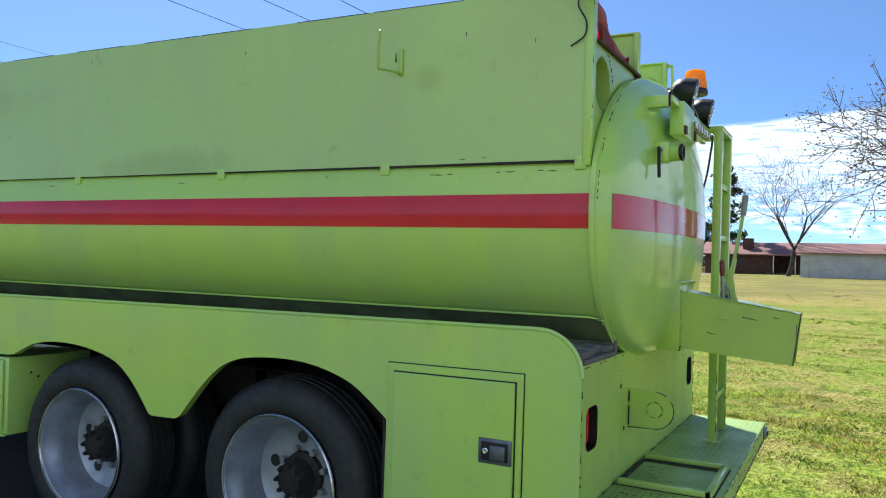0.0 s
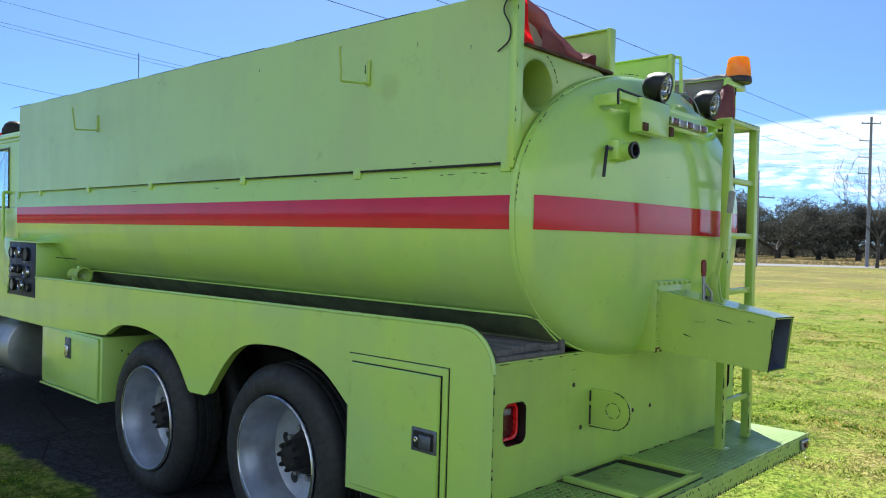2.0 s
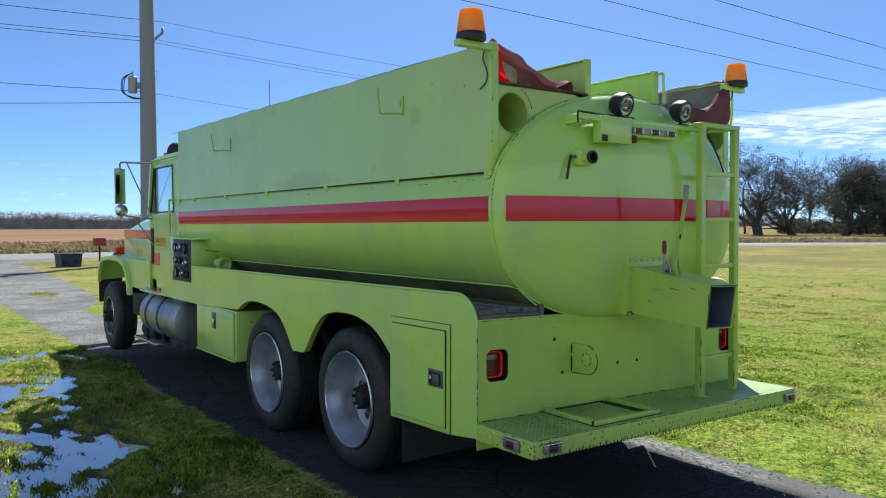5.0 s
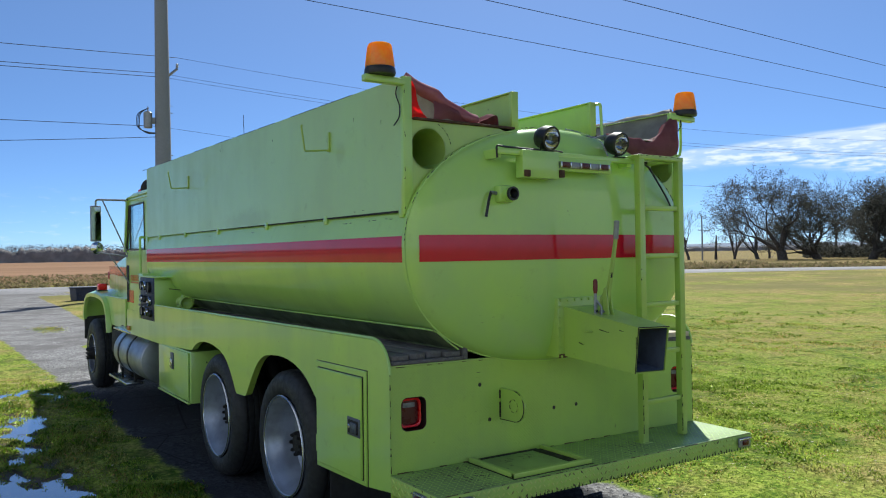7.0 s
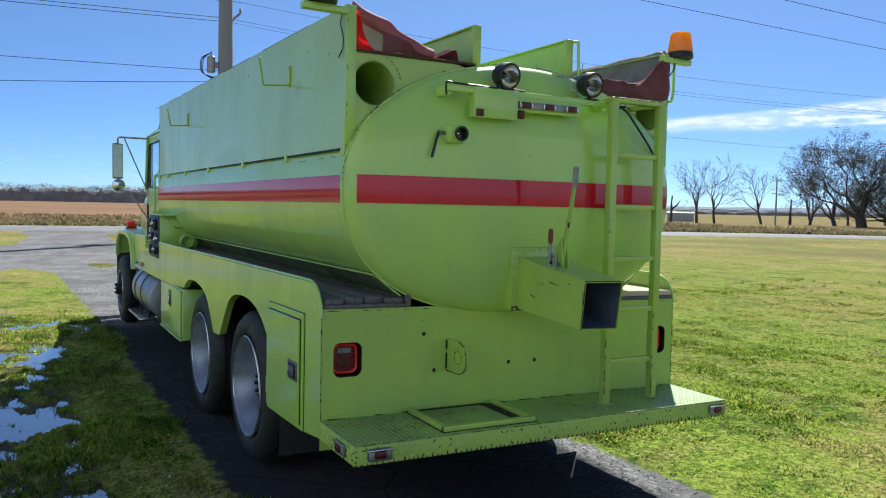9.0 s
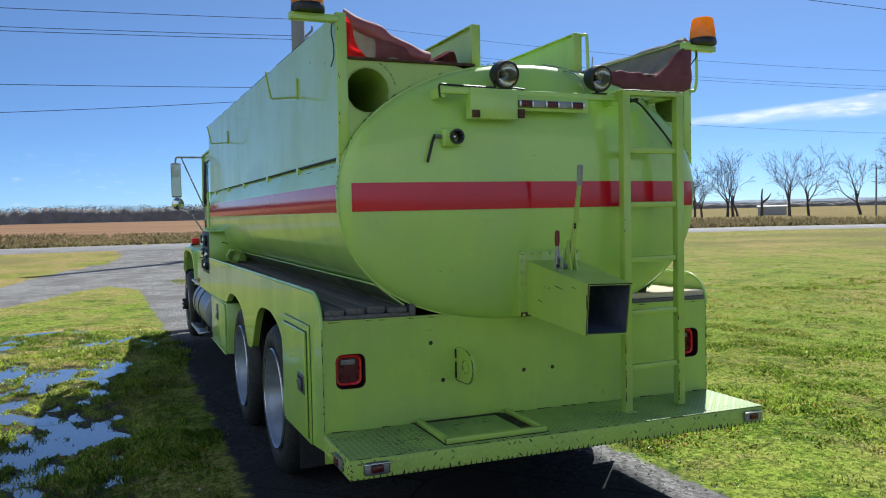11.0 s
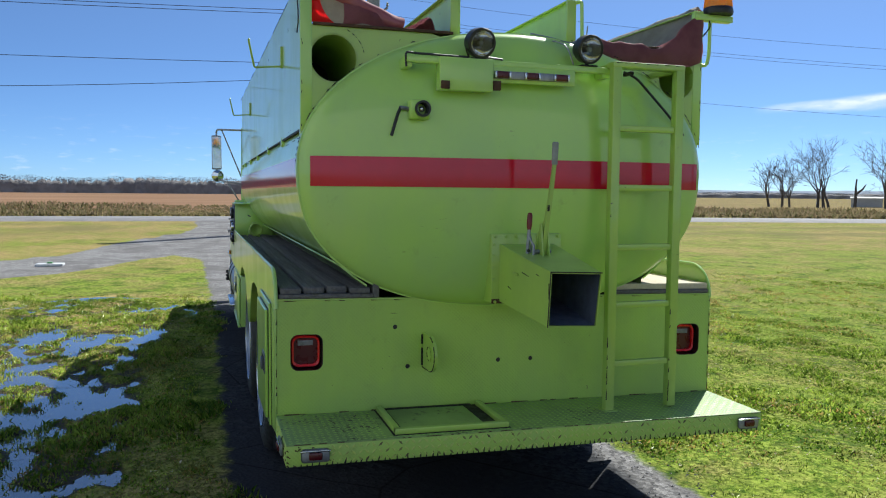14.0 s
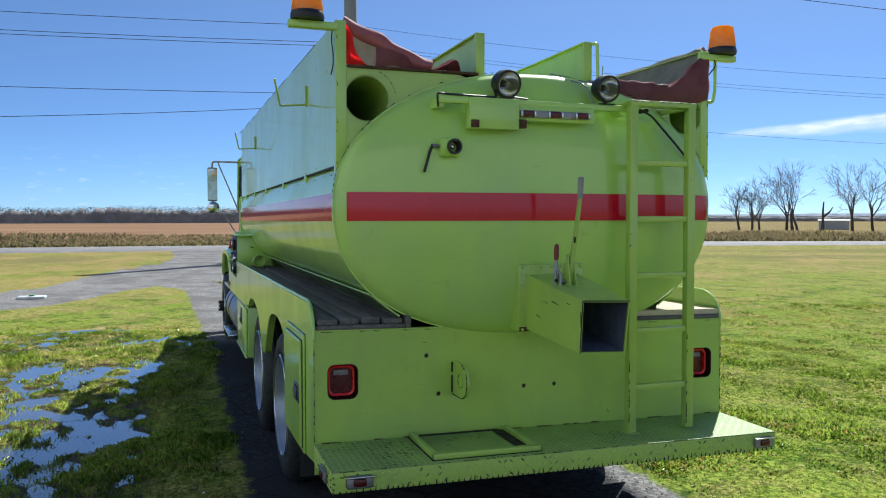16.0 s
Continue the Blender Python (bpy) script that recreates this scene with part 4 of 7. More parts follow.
def verge_weeds():
    rng = np.random.RandomState(17)
    n = 42000
    y = rng.uniform(-130, 110, n)
    x = np.interp(y, [p[1] for p in ROAD], [p[0] for p in ROAD]) - 6.5 - rng.uniform(0, 1, n) ** 1.8 * 45
    h = 0.36 + 0.3 * waves(x, y, 41, 0.35) + 0.3 * waves(x, y, 42, 0.08)
    h = np.clip(h, 0.15, 1.1) * rng.uniform(0.5, 1.15, n)
    a = rng.uniform(0, 6.28, n)
    s = np.c_[np.cos(a), np.sin(a), np.zeros(n)] * rng.uniform(0.03, 0.09, n)[:, None]
    b = np.c_[x, y, np.full(n, -0.32)]
    t = b + np.c_[rng.normal(0, 0.2, n), rng.normal(0, 0.2, n), h]
    m = (b + t) / 2 + np.c_[rng.normal(0, 0.1, (n, 2)), np.zeros(n)]
    v = np.stack([b - s, b + s, m + s * 1.5, t, m - s * 1.5], 1).reshape(-1, 3)
    tagged(raw("roadside_weeds", v.tolist(), np.arange(n * 5).reshape(n, 5).tolist(), WEED), "rank brown and green weeds along the ditch", "weeds", kind="stuff")


verge_weeds()


# ---- poles and wires ----
def utility_pole(at, height, r0, r1, label, arm=None, kit=False, more=()):
    ob = empty("utility_pole", (at[0], at[1], float(ground_z(*at))))
    part("pole_shaft", tube([(0, 0, -0.4), (0.02, 0.01, height * 0.5), (0, 0, height)], r0, 14, radii=[r0, (r0 + r1) / 2, r1]), POLE_WOOD, ob)
    if arm:
        z, half, ang = arm
        c, s = math.cos(radians(ang)), math.sin(radians(ang))
        bm = block(-half, half, -0.05, 0.05, -0.055, 0.055, 0.01)
        bm.transform(pose(0, 0, z, 0, 4, ang))
        part("crossarm", bm, POLE_WOOD, ob)
        for k in (-0.9, -0.35, 0.35, 0.9):
            part("insulator", lathe([(0, 0.03), (0.05, 0.06), (0.09, 0.035), (0.13, 0.055), (0.17, 0.0)], (k * half * c, k * half * s, z + 0.05), (0, 0, 1), 10), GALV, ob)
    for z in more:
        part("side_arm", tube([(0, 0, z), (-1.0, -0.3, z + 0.06)], 0.05, 6), GALV, ob)
        part("insulator", lathe([(0, 0.03), (0.05, 0.06), (0.09, 0.035), (0.13, 0.055), (0.17, 0.0)], (-1.0, -0.3, z + 0.08), (0, 0, 1), 10), GALV, ob)
    if kit:
        tr = part("transformer", lathe([(0, 0.0), (0, 0.20), (0.03, 0.23), (0.85, 0.23), (0.90, 0.19), (0.93, 0.0)], (-0.05, -0.78, 9.35), (0, 0, 1), 20), GALV, ob, "grey can transformer bolted to the pole")
        part("bushing", lathe([(0, 0.05), (0.10, 0.035), (0.2, 0.05), (0.3, 0.02)], (-0.05, -0.78, 10.25), (0, 0, 1), 10), GALV, tr)
        part("bracket", block(-0.12, 0.02, -0.58, -0.30, 9.6, 9.95, 0.01), GALV, tr)
        for k in range(3):
            part("loop_cable", tube(soft_path([(-0.05, -0.78, 10.45), (-0.1, -1.2 - 0.08 * k, 10.15), (-0.1, -1.25 - 0.06 * k, 9.3), (0, -0.8, 9.0 + 0.05 * k), (0, -0.2, 9.1)], 0.4), 0.022, 6), CABLE, tr)
        part("bracket_arm", tube([(0, 0.15, 12.2), (0.0, 0.85, 12.85)], 0.07, 8), GALV, ob)
        part("bracket_insulator", lathe([(0, 0.05), (0.06, 0.09), (0.14, 0.05), (0.2, 0.08), (0.26, 0)], (0.0, 0.85, 12.9), (0, 0, 1), 10), GALV, ob)
        for z in (10.7, 10.3, 7.9):
            part("step_bolt", tube([(0, 0.1, z), (0.0, 0.55, z - 0.02)], 0.02, 6), GALV, ob)
    return tagged(ob, label, "utility pole")


POLE = (-41.0, 8.10)
utility_pole(POLE, 19.0, 0.50, 0.33, "weathered grey wooden utility pole carrying a transformer", kit=True)
utility_pole(polar(53.0, 150), 8.2, 0.16, 0.12, "slim far utility pole with a small transformer", arm=(5.6, 0.7, 40))
utility_pole((-25.8, 71.5), 9.2, 0.17, 0.13, "plain wooden utility pole with one tilted crossarm", arm=(6.7, 1.55, 20))
utility_pole((-19.3, 84.8), 15.6, 0.19, 0.12, "tall slender utility pole with small crossarms", arm=(14.9, 0.9, 20), more=(13.1, 11.4, 9.7))


def wire(a, b, sag, r=0.012, label="thin sagging overhead power line"):
    a, b = Vector(a), Vector(b)
    pts = [a.lerp(b, i / 24) - Vector((0, 0, sag * 4 * (i / 24) * (1 - i / 24))) for i in range(25)]
    tagged(mesh_object("power_line", tube(pts, r, 5), CABLE), label, "cable", "overhead lines")


for dy, z, sag in ((0.85, 13.15, 1.1), (-0.1, 12.15, 1.05), (0.1, 11.95, 1.05), (-0.3, 9.15, 0.9)):
    wire((POLE[0], POLE[1] + dy, z), (POLE[0] - 2, POLE[1] - 95, z + 0.3), sag, 0.017)
    wire((POLE[0], POLE[1] + dy, z), (-19.3, 84.8, z - 2.0), 2.0, 0.009)
wire((POLE[0], POLE[1] - 0.3, 8.55), (POLE[0] - 2, POLE[1] - 85, 8.4), 2.1, 0.017)
for x in (-23.9, -20.2, -17.3):
    wire((x, -150, 12.2), (x - 0.4, 260, 12.2), 0.5, 0.014)


# ---- far buildings ----
def make_house():
    z = -0.3
    ob = tagged(empty("house", (0, 0, 0)), "low dark brick house with a red metal roof", "house")
    part("wall", block(-14.8, -7.2, 96, 104, z, 2.35), BRICK_DARK, ob)
    part("carport_back", block(-7.2, -2.0, 100, 104, z, 2.35), BRICK_DARK, ob)
    part("roof", prism([(95.2, 2.25), (100, 3.75), (104.8, 2.25), (104.8, 2.12), (95.2, 2.12)], "x", -15.4, -1.6), ROOF_RED, ob)
    part("chimney", block(-10.6, -9.4, 97.2, 98.2, 2.6, 4.2, 0.02), BRICK_DARK, ob)
    for x in (-7.0, -4.6, -2.2):
        part("carport_post", block(x, x + 0.12, 95.6, 95.72, z, 2.15), WHITE, ob)
    for x in (-13.6, -11.4):
        w = part("window", block(x, x + 1.1, 95.94, 96.0, 0.75, 1.85, 0.01), BRICK_DARK, ob)
        for k in (0, 1):
            part("pane", block(x + 0.06 + 0.52 * k, x + 0.52 + 0.52 * k, 95.92, 95.94, 0.82, 1.78), BLACK, w)
    dr = part("door", block(-8.9, -8.0, 95.95, 96.0, z, 1.8, 0.01), BRICK_DARK, ob)
    part("door_knob", lathe([(0, 0.04), (0.05, 0.0)], (-8.1, 95.95, 0.8), (0, -1, 0), 8), GALV, dr)


def make_shed():
    z = -0.3
    ob = tagged(empty("metal_shed", (0, 0, 0)), "long pale metal shed with a red roof", "shed")
    part("wall", block(-3.3, 17.0, 81.5, 91.0, z, 2.45), SIDING, ob)
    part("roof", prism([(80.9, 2.42), (86.2, 3.5), (91.6, 2.42), (91.6, 2.34), (80.9, 2.34)], "x", -3.8, 17.5), ROOF_RED, ob)
    for x in [-3.3 + 0.9 * k for k in range(23)]:
        part("rib", block(x, x + 0.05, 81.46, 81.5, z, 2.40), SIDING, ob)
    for x in (4.2, 8.2):
        d = part("roller_door", block(x, x + 3.0, 81.42, 81.48, z, 2.1, 0.01), WHITE, ob)
        for k in range(5):
            part("slat", block(x + 0.03, x + 2.97, 81.40, 81.42, z + 0.06 + 0.47 * k, z + 0.46 + 0.47 * k, 0.005), WHITE, d)


make_house()
make_shed()


def make_goal():
    """A light tube frame standing on the lawn before the shed."""
    g = tagged(empty("tube_frame", (-2.4, 78.0, -0.3)), "thin grey tube frame standing on the grass", "frame")
    for x in (0.0, 2.1):
        part("upright", tube([(x, 0, 0), (x, 0, 1.15)], 0.03, 6), GALV, g)
    part("crossbar", tube([(0, 0, 1.15), (2.1, 0, 1.15)], 0.03, 6), GALV, g)
    part("stay", tube([(0, 0, 1.15), (0, 0.9, 0)], 0.025, 6), GALV, g)
    part("stay", tube([(2.1, 0, 1.15), (2.1, 0.9, 0)], 0.025, 6), GALV, g)
    t = mesh_object("ground_sheet", block(-1.7, 0.6, 78.9, 79.9, -0.32, -0.05, 0.08), BLUE)
    tagged(t, "crumpled blue sheet lying by the shed", "tarpaulin")


make_goal()


def make_roadside():
    b = tagged(empty("dumpster", (-38.6, 3.5, float(ground_z(-38.6, 3.5))), 12), "dark navy metal bin standing by the drive", "bin")
    part("body", prism([(-0.46, 0.0), (0.46, 0.0), (0.52, 0.62), (-0.52, 0.62)], "x", -0.4, 0.4, 0.01), NAVY, b)
    part("lid", block(-0.43, 0.43, -0.55, 0.55, 0.62, 0.68, 0.01), NAVY, b)
    for y in (-0.3, 0.3):
        part("pocket", block(0.4, 0.48, y - 0.08, y + 0.08, 0.25, 0.4, 0.01), NAVY, b)
    m = tagged(empty("mailbox", (-40.7, 5.4, float(ground_z(-40.7, 5.4))), 5), "red box on a thin roadside post", "mailbox")
    part("post", tube([(0, 0, -0.2), (0, 0, 1.0)], 0.05, 8), CHASSIS, m)
    part("box", block(-0.18, 0.18, -0.30, 0.30, 1.0, 1.42, 0.05), simple("faded_red_paint", (0.35, 0.03, 0.03), 0.5), m)
    f = tagged(empty("fence_post", (-44.5, 7.6, float(ground_z(-44.5, 7.6)))), "short weathered wooden fence post", "post")
    part("stake", tube([(0, 0, -0.2), (0.06, 0.03, 1.3)], 0.06, 8), POLE_WOOD, f)
    w = tagged(empty("utility_cover", (-17.9, -5.3, float(ground_z(-17.9, -5.3)))), "flat white cover lying in the gravel", "cover")
    part("lid", block(-0.20, 0.20, -0.32, 0.32, 0.0, 0.07, 0.02), WHITE, w)
    part("knob", block(-0.05, 0.05, -0.06, 0.06, 0.07, 0.11, 0.01), simple("green_cap", (0.12, 0.35, 0.12), 0.5), w)
    w = tagged(empty("marker_post", (-15.6, -6.55, float(ground_z(-15.6, -6.55)))), "short white post with a dark top", "post")
    part("shaft", lathe([(0, 0.08), (0.28, 0.07), (0.30, 0.0)], (0, 0, 0), (0, 0, 1), 12), WHITE, w)
    part("cap", lathe([(0.28, 0.075), (0.36, 0.07), (0.38, 0.0)], (0, 0, 0), (0, 0, 1), 12), CHASSIS, w)


make_roadside()


def fallen_branch(at, size, seed):
    L = Limbs(seed)
    L.grow(Vector((0, 0, 0.03)), Vector((1, 0.3, 0.10)).normalized(), 0.5, 0.02, 1, {**BARE, "levels": 5, "up": 0.15, "thin": 0.004})
    ob = raw("fallen_branch", [Vector((v.x, v.y, abs(v.z) * 0.7)) * size for v in L.v], L.f, BARK)
    ob.matrix_world = pose(at[0], at[1], float(ground_z(*at)) - 0.01, 0, 0, seed * 70)
    tagged(ob, "bare fallen branch lying on the lawn", "branch", "fallen branches")


for at, size, seed in (((-0.6, 30.0), 0.7, 2), ((1.6, 33.5), 0.9, 3), ((0.4, 36.0), 0.8, 4)):
    fallen_branch(at, size, seed)


def pebbles():
    rng = np.random.RandomState(77)
    n = 9000
    x, y = rng.uniform(-14, 3, n), rng.uniform(-1.7, 1.6, n)
    d = poly_distance(x, y, DRIVE) + 0.3 * waves(x, y, 33, 3.0)
    keep = (d < 0.2) & ((d > -0.42) | (x < -9.0) | (rng.uniform(0, 1, n) < 0.01)) & ((y > 0) | (x < -8.5))
    x, y = x[keep], y[keep]
    n = len(x)
    s = rng.uniform(0.005, 0.013, n)
    z = ground_z(x, y)
    a = rng.uniform(0, 6.28, n)
    c, q = np.cos(a) * s, np.sin(a) * s
    k = rng.uniform(0.6, 1.0, n)
    o = np.zeros(n)
    pts = np.stack([np.c_[x + c, y + q, z], np.c_[x - q * k, y + c * k, z], np.c_[x - c, y - q, z], np.c_[x + q * k, y - c * k, z], np.c_[x + c * 0.2, y, z + s * 0.8]], 1).reshape(-1, 3)
    b = np.arange(n)[:, None] * 5
    f = np.concatenate([b + np.array(t) for t in ((0, 1, 4), (1, 2, 4), (2, 3, 4), (3, 0, 4))])
    tagged(raw("gravel", pts.tolist(), f.tolist(), leafy("gravel_stones", (0.12, 0.115, 0.11), (0.42, 0.40, 0.38), 0.95, share=0.05)), "loose grey gravel stones on the drive", "gravel", kind="stuff")


pebbles()

# ---- tanker truck: nose towards -x, rear plate at x = 0 ----
truck = tagged(empty("tanker_truck", (0, 0, 0)), "lime-yellow fire tanker truck with red stripes parked on gravel", "truck")
SKIRT_Y, PANEL_Y, FRONT_X = 1.24, 1.106, -5.72
TANK_A, TANK_B, TANK_Z = 1.125, 0.705, 1.822


def lean(bm):
    """The body sags a little towards the +y side."""
    for v in bm.verts:
        v.co.z -= 0.018 * (v.co.y + 1.22)
    return bm


def shape_power(up):
    """The tank is a little squarer below than above."""
    return 2.05 if up >= 0 else 2.4


def ring(n=72, a=TANK_A, b=TANK_B):
    out = []
    for k in range(n):
        t = 2 * math.pi * k / n
        c, s = math.cos(t), math.sin(t)
        p = 2 / shape_power(s)
        out.append((a * math.copysign(abs(c) ** p, c), TANK_Z + b * math.copysign(abs(s) ** p, s)))
    return out


def head_x(y, z):
    p = shape_power(z - TANK_Z)
    r = (abs(y / TANK_A) ** p + abs((z - TANK_Z) / TANK_B) ** p) ** (1 / p)
    return 0.012 + 0.155 * math.sqrt(max(0.0, 1 - min(r, 1.0) ** 2.3))


def side_y(z):
    q = min(1.0, abs((z - TANK_Z) / TANK_B))
    p = shape_power(z - TANK_Z)
    return TANK_A * (1 - q ** p) ** (1 / p)


def make_tank():
    bm = bmesh.new()
    rings = []
    for x, s in ((FRONT_X + 0.02, 0.99), (FRONT_X + 0.03, 1.0)) + tuple((FRONT_X + 0.03 + k * 0.47, 1.0) for k in range(1, 12)) + ((-0.01, 1.0),):
        rings.append([bm.verts.new((x, y * s, TANK_Z + (z - TANK_Z) * s)) for y, z in ring()])
    for r0, r1 in zip(rings, rings[1:]):
        for k in range(72):
            bm.faces.new((r0[k], r0[(k + 1) % 72], r1[(k + 1) % 72], r1[k]))
    bm.faces.new(rings[0])
    tank = part("tank", bm, PAINT, truck)
    # dished rear head with a rolled rim
    bm = bmesh.new()
    rings = []
    for s in (1.012, 1.010, 1.002, 0.985, 0.96, 0.92, 0.85, 0.75, 0.6, 0.42, 0.22):
        rg = []
        for y, z in ring():
            yy, zz = y * s, TANK_Z + (z - TANK_Z) * s
            x = -0.020 if s == 1.012 else (0.002 if s > 1.0 else head_x(yy, zz))
            rg.append(bm.verts.new((x, yy, zz)))
        rings.append(rg)
    for r0, r1 in zip(rings, rings[1:]):
        for k in range(72):
            bm.faces.new((r0[k], r0[(k + 1) % 72], r1[(k + 1) % 72], r1[k]))
    bm.faces.new(rings[-1])
    head = part("tank_head", bm, PAINT, truck, "dished rear head of the tank")
    # rusty weld bead where the head meets the end plate
    pts = [(0.016, y * 1.016, TANK_Z + (z - TANK_Z) * 1.016) for y, z in ring()]
    rs = random.Random(8)
    for k0 in list(range(2, 15)) + list(range(19, 36)):
        a, b = Vector(pts[k0]), Vector(pts[k0 + 1])
        f = 0.0
        while f < 1.0:
            g = f + rs.uniform(0.12, 0.6)
            if rs.random() < 0.55:
                part("weld_scar", tube([a.lerp(b, f), a.lerp(b, (f + min(g, 1.0)) / 2), a.lerp(b, min(g, 1.0))], 0.003, 5, radii=[0.001, rs.uniform(0.0018, 0.0034), 0.001]), CHASSIS, head)
            f = g + rs.uniform(0.02, 0.3)
    # stripes: vinyl 2 mm proud of the steel
    z0, z1 = 1.729, 1.873
    for sgn in (-1, 1):
        bm = bmesh.new()
        grid = []
        n = 24
        for i in range(n + 1):
            x = FRONT_X + 0.03 + (-0.008 - FRONT_X - 0.03) * i / n
            grid.append([bm.verts.new((x, sgn * (side_y(z) + 0.0025), z)) for z in [z0 + (z1 - z0) * k / 4 for k in range(5)]])
        for a, b in zip(grid, grid[1:]):
            for k in range(4):
                bm.faces.new((a[k], a[k + 1], b[k + 1], b[k]))
        part("side_stripe", bm, STRIPE, tank, "glossy red vinyl stripe along the tank")
    bm = bmesh.new()
    grid = []
    for i in range(49):
        y = -1.078 + 2.156 * i / 48
        grid.append([bm.verts.new((head_x(y, z) + 0.003, y, z)) for z in [z0 + 0.002 + (z1 - z0) * k / 4 for k in range(5)]])
    for a, b in zip(grid, grid[1:]):
        for k in range(4):
            bm.faces.new((a[k], a[k + 1], b[k + 1], b[k]))
    part("rear_stripe", bm, STRIPE, head, "glossy red vinyl stripe across the tank head")
    # saddle apron under the flank, its deep shade painted in as dark colour
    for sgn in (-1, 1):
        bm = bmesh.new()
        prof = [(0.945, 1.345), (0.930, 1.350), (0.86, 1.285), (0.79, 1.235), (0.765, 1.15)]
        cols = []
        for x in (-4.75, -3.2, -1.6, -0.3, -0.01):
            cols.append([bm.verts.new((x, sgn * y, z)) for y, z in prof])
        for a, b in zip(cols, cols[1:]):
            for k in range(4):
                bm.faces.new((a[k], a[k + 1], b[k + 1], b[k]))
        part("saddle_apron", bm, SHADED_LIME, truck, "lime apron under the tank flank, darkened as in deep shade")
        part("apron_lip", tube([(-4.75, sgn * 0.945, 1.348), (-2.4, sgn * 0.945, 1.349), (-0.06, sgn * 0.945, 1.352), (-0.008, sgn * 0.925, 1.34), (-0.004, sgn * 0.86, 1.286), (0.0, sgn * 0.79, 1.236)], 0.005, 6), PAINT, truck)
    # manhole collar and crown plate on the top
    part("manhole", lathe([(0, 0.26), (0.05, 0.26), (0.06, 0.24), (0.06, 0.0)], (-0.6, 0.02, 2.515), (0, 0, 1), 28), PAINT, tank)
    return tank, head


tank, head = make_tank()


def make_hose_bed():
    """Flat side panels over the tank, end plates with round ports, posts, tabs and dividers."""
    for sgn in (-1, 1):
        out = PANEL_Y if sgn < 0 else PANEL_Y + 0.042
        y0, y1 = sgn * out, sgn * (out - 0.008)
        panel = part("side_panel", prism([(FRONT_X, 2.015), (-0.03, 2.015), (-0.03, 2.738), (FRONT_X, 2.80)], "y", y0, y1), PAINT_PANEL, truck, "flat lime steel side panel with a dark lower gap")
        part("top_rail", block(FRONT_X, -0.03, y1, y1 - sgn * 0.045, -0.004, 0.0, 0.001), PAINT, panel).matrix_basis = pose(0, 0, 2.74, 0, 0.3, 0)
        for x in (-0.07, -1.02, -2.05, -3.2, -4.22, -5.2):
            part("tab", block(x - 0.025, x + 0.025, sgn * 1.090, sgn * (out + 0.0035), 1.974, 2.03, 0.002), PAINT, panel)
        # black strip standing in for the shade in the gap below the panel
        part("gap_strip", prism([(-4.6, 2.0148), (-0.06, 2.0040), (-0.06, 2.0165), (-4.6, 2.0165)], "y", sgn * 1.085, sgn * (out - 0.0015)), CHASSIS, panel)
        rs = random.Random(60 + sgn)
        x = -0.10
        while x > FRONT_X + 0.2:
            ln = rs.uniform(0.05, 0.5)
            zt = 2.738 + (2.80 - 2.738) * (x + 0.03) / (FRONT_X + 0.03)
            part("edge_wear", tube([(x, y0, zt - 0.0005), (x - ln, y0, zt + 0.011 * ln - 0.0005)], 0.0022, 4), CHASSIS, panel)
            x -= ln + rs.uniform(0.02, 0.4)
        for cx, cz, ln in ((-0.66, 1.968, 0.035), (-0.71, 1.966, 0.05), (-0.76, 1.969, 0.02), (-0.36, 1.973, 0.05), (-0.43, 1.971, 0.02), (-0.17, 1.971, 0.045), (-0.23, 1.974, 0.03), (-2.31, 1.962, 0.06), (-3.4, 1.966, 0.08), (-1.35, 1.972, 0.02), (-0.60, 2.032, 0.03), (-0.50, 2.036, 0.02)):
            yy = side_y(cz) if cz < 2.01 else out
            part("paint_scratch", tube([(cx, sgn * yy, cz), (cx - ln * 0.5, sgn * yy, cz + rs.uniform(-0.002, 0.002)), (cx - ln, sgn * yy, cz + 0.001)], 0.002, 4, radii=[0.0008, 0.0028, 0.0006]), CHASSIS, panel)
        for cx, cz in ((-0.61, 2.59), (-0.28, 2.528), (-1.9, 2.63), (-3.1, 2.70)):
            part("paint_chip", tube([(cx, sgn * out, cz - 0.010), (cx + 0.002, sgn * out, cz + 0.010)], 0.002, 4, radii=[0.001, 0.0025]), CHASSIS, panel)
        # strap hooks: a flat upright on the panel, an arm standing off it and a long leaning prong
        for x, dz in ((-0.943, 0.0), (-4.06, 0.008)):
            a = sgn * (out + 0.013)
            hook = part("strap_hook", tube(soft_path([(x, sgn * out, 2.437 + dz), (x, a, 2.445 + dz), (x - 0.026, sgn * (out + 0.160), 2.435 + dz), (x, sgn * (out + 0.194), 2.588 + dz), (x + 0.004, sgn * (out + 0.188), 2.594 + dz)], 0.012, 3), 0.0065, 6), PAINT_DULL, panel)
            part("hook_upright", block(x - 0.012, x + 0.012, sgn * out, sgn * (out + 0.012), 2.437 + dz, 2.560 + dz, 0.002), PAINT_DULL, hook)
            part("hook_scar", tube([(x - 0.030, sgn * out, 2.50 + dz), (x - 0.031, sgn * out, 2.545 + dz)], 0.004, 5, radii=[0.005, 0.002]), CHASSIS, hook)
    # end plate in two halves with round holes
    for sgn in (-1, 1):
        cy, cz, r = (-0.95 if sgn < 0 else 0.99), 2.356, 0.116
        bm = bmesh.new()
        n = 40
        outer = []
        for k in range(n):
            t = 2 * math.pi * k / n
            c, s = math.cos(t), math.sin(t)
            m = 1 / max(abs(c) / (0.155 if c * sgn > 0 else 0.66), abs(s) / (0.157 if s > 0 else 0.36))
            outer.append((cy + m * c, cz + m * s))
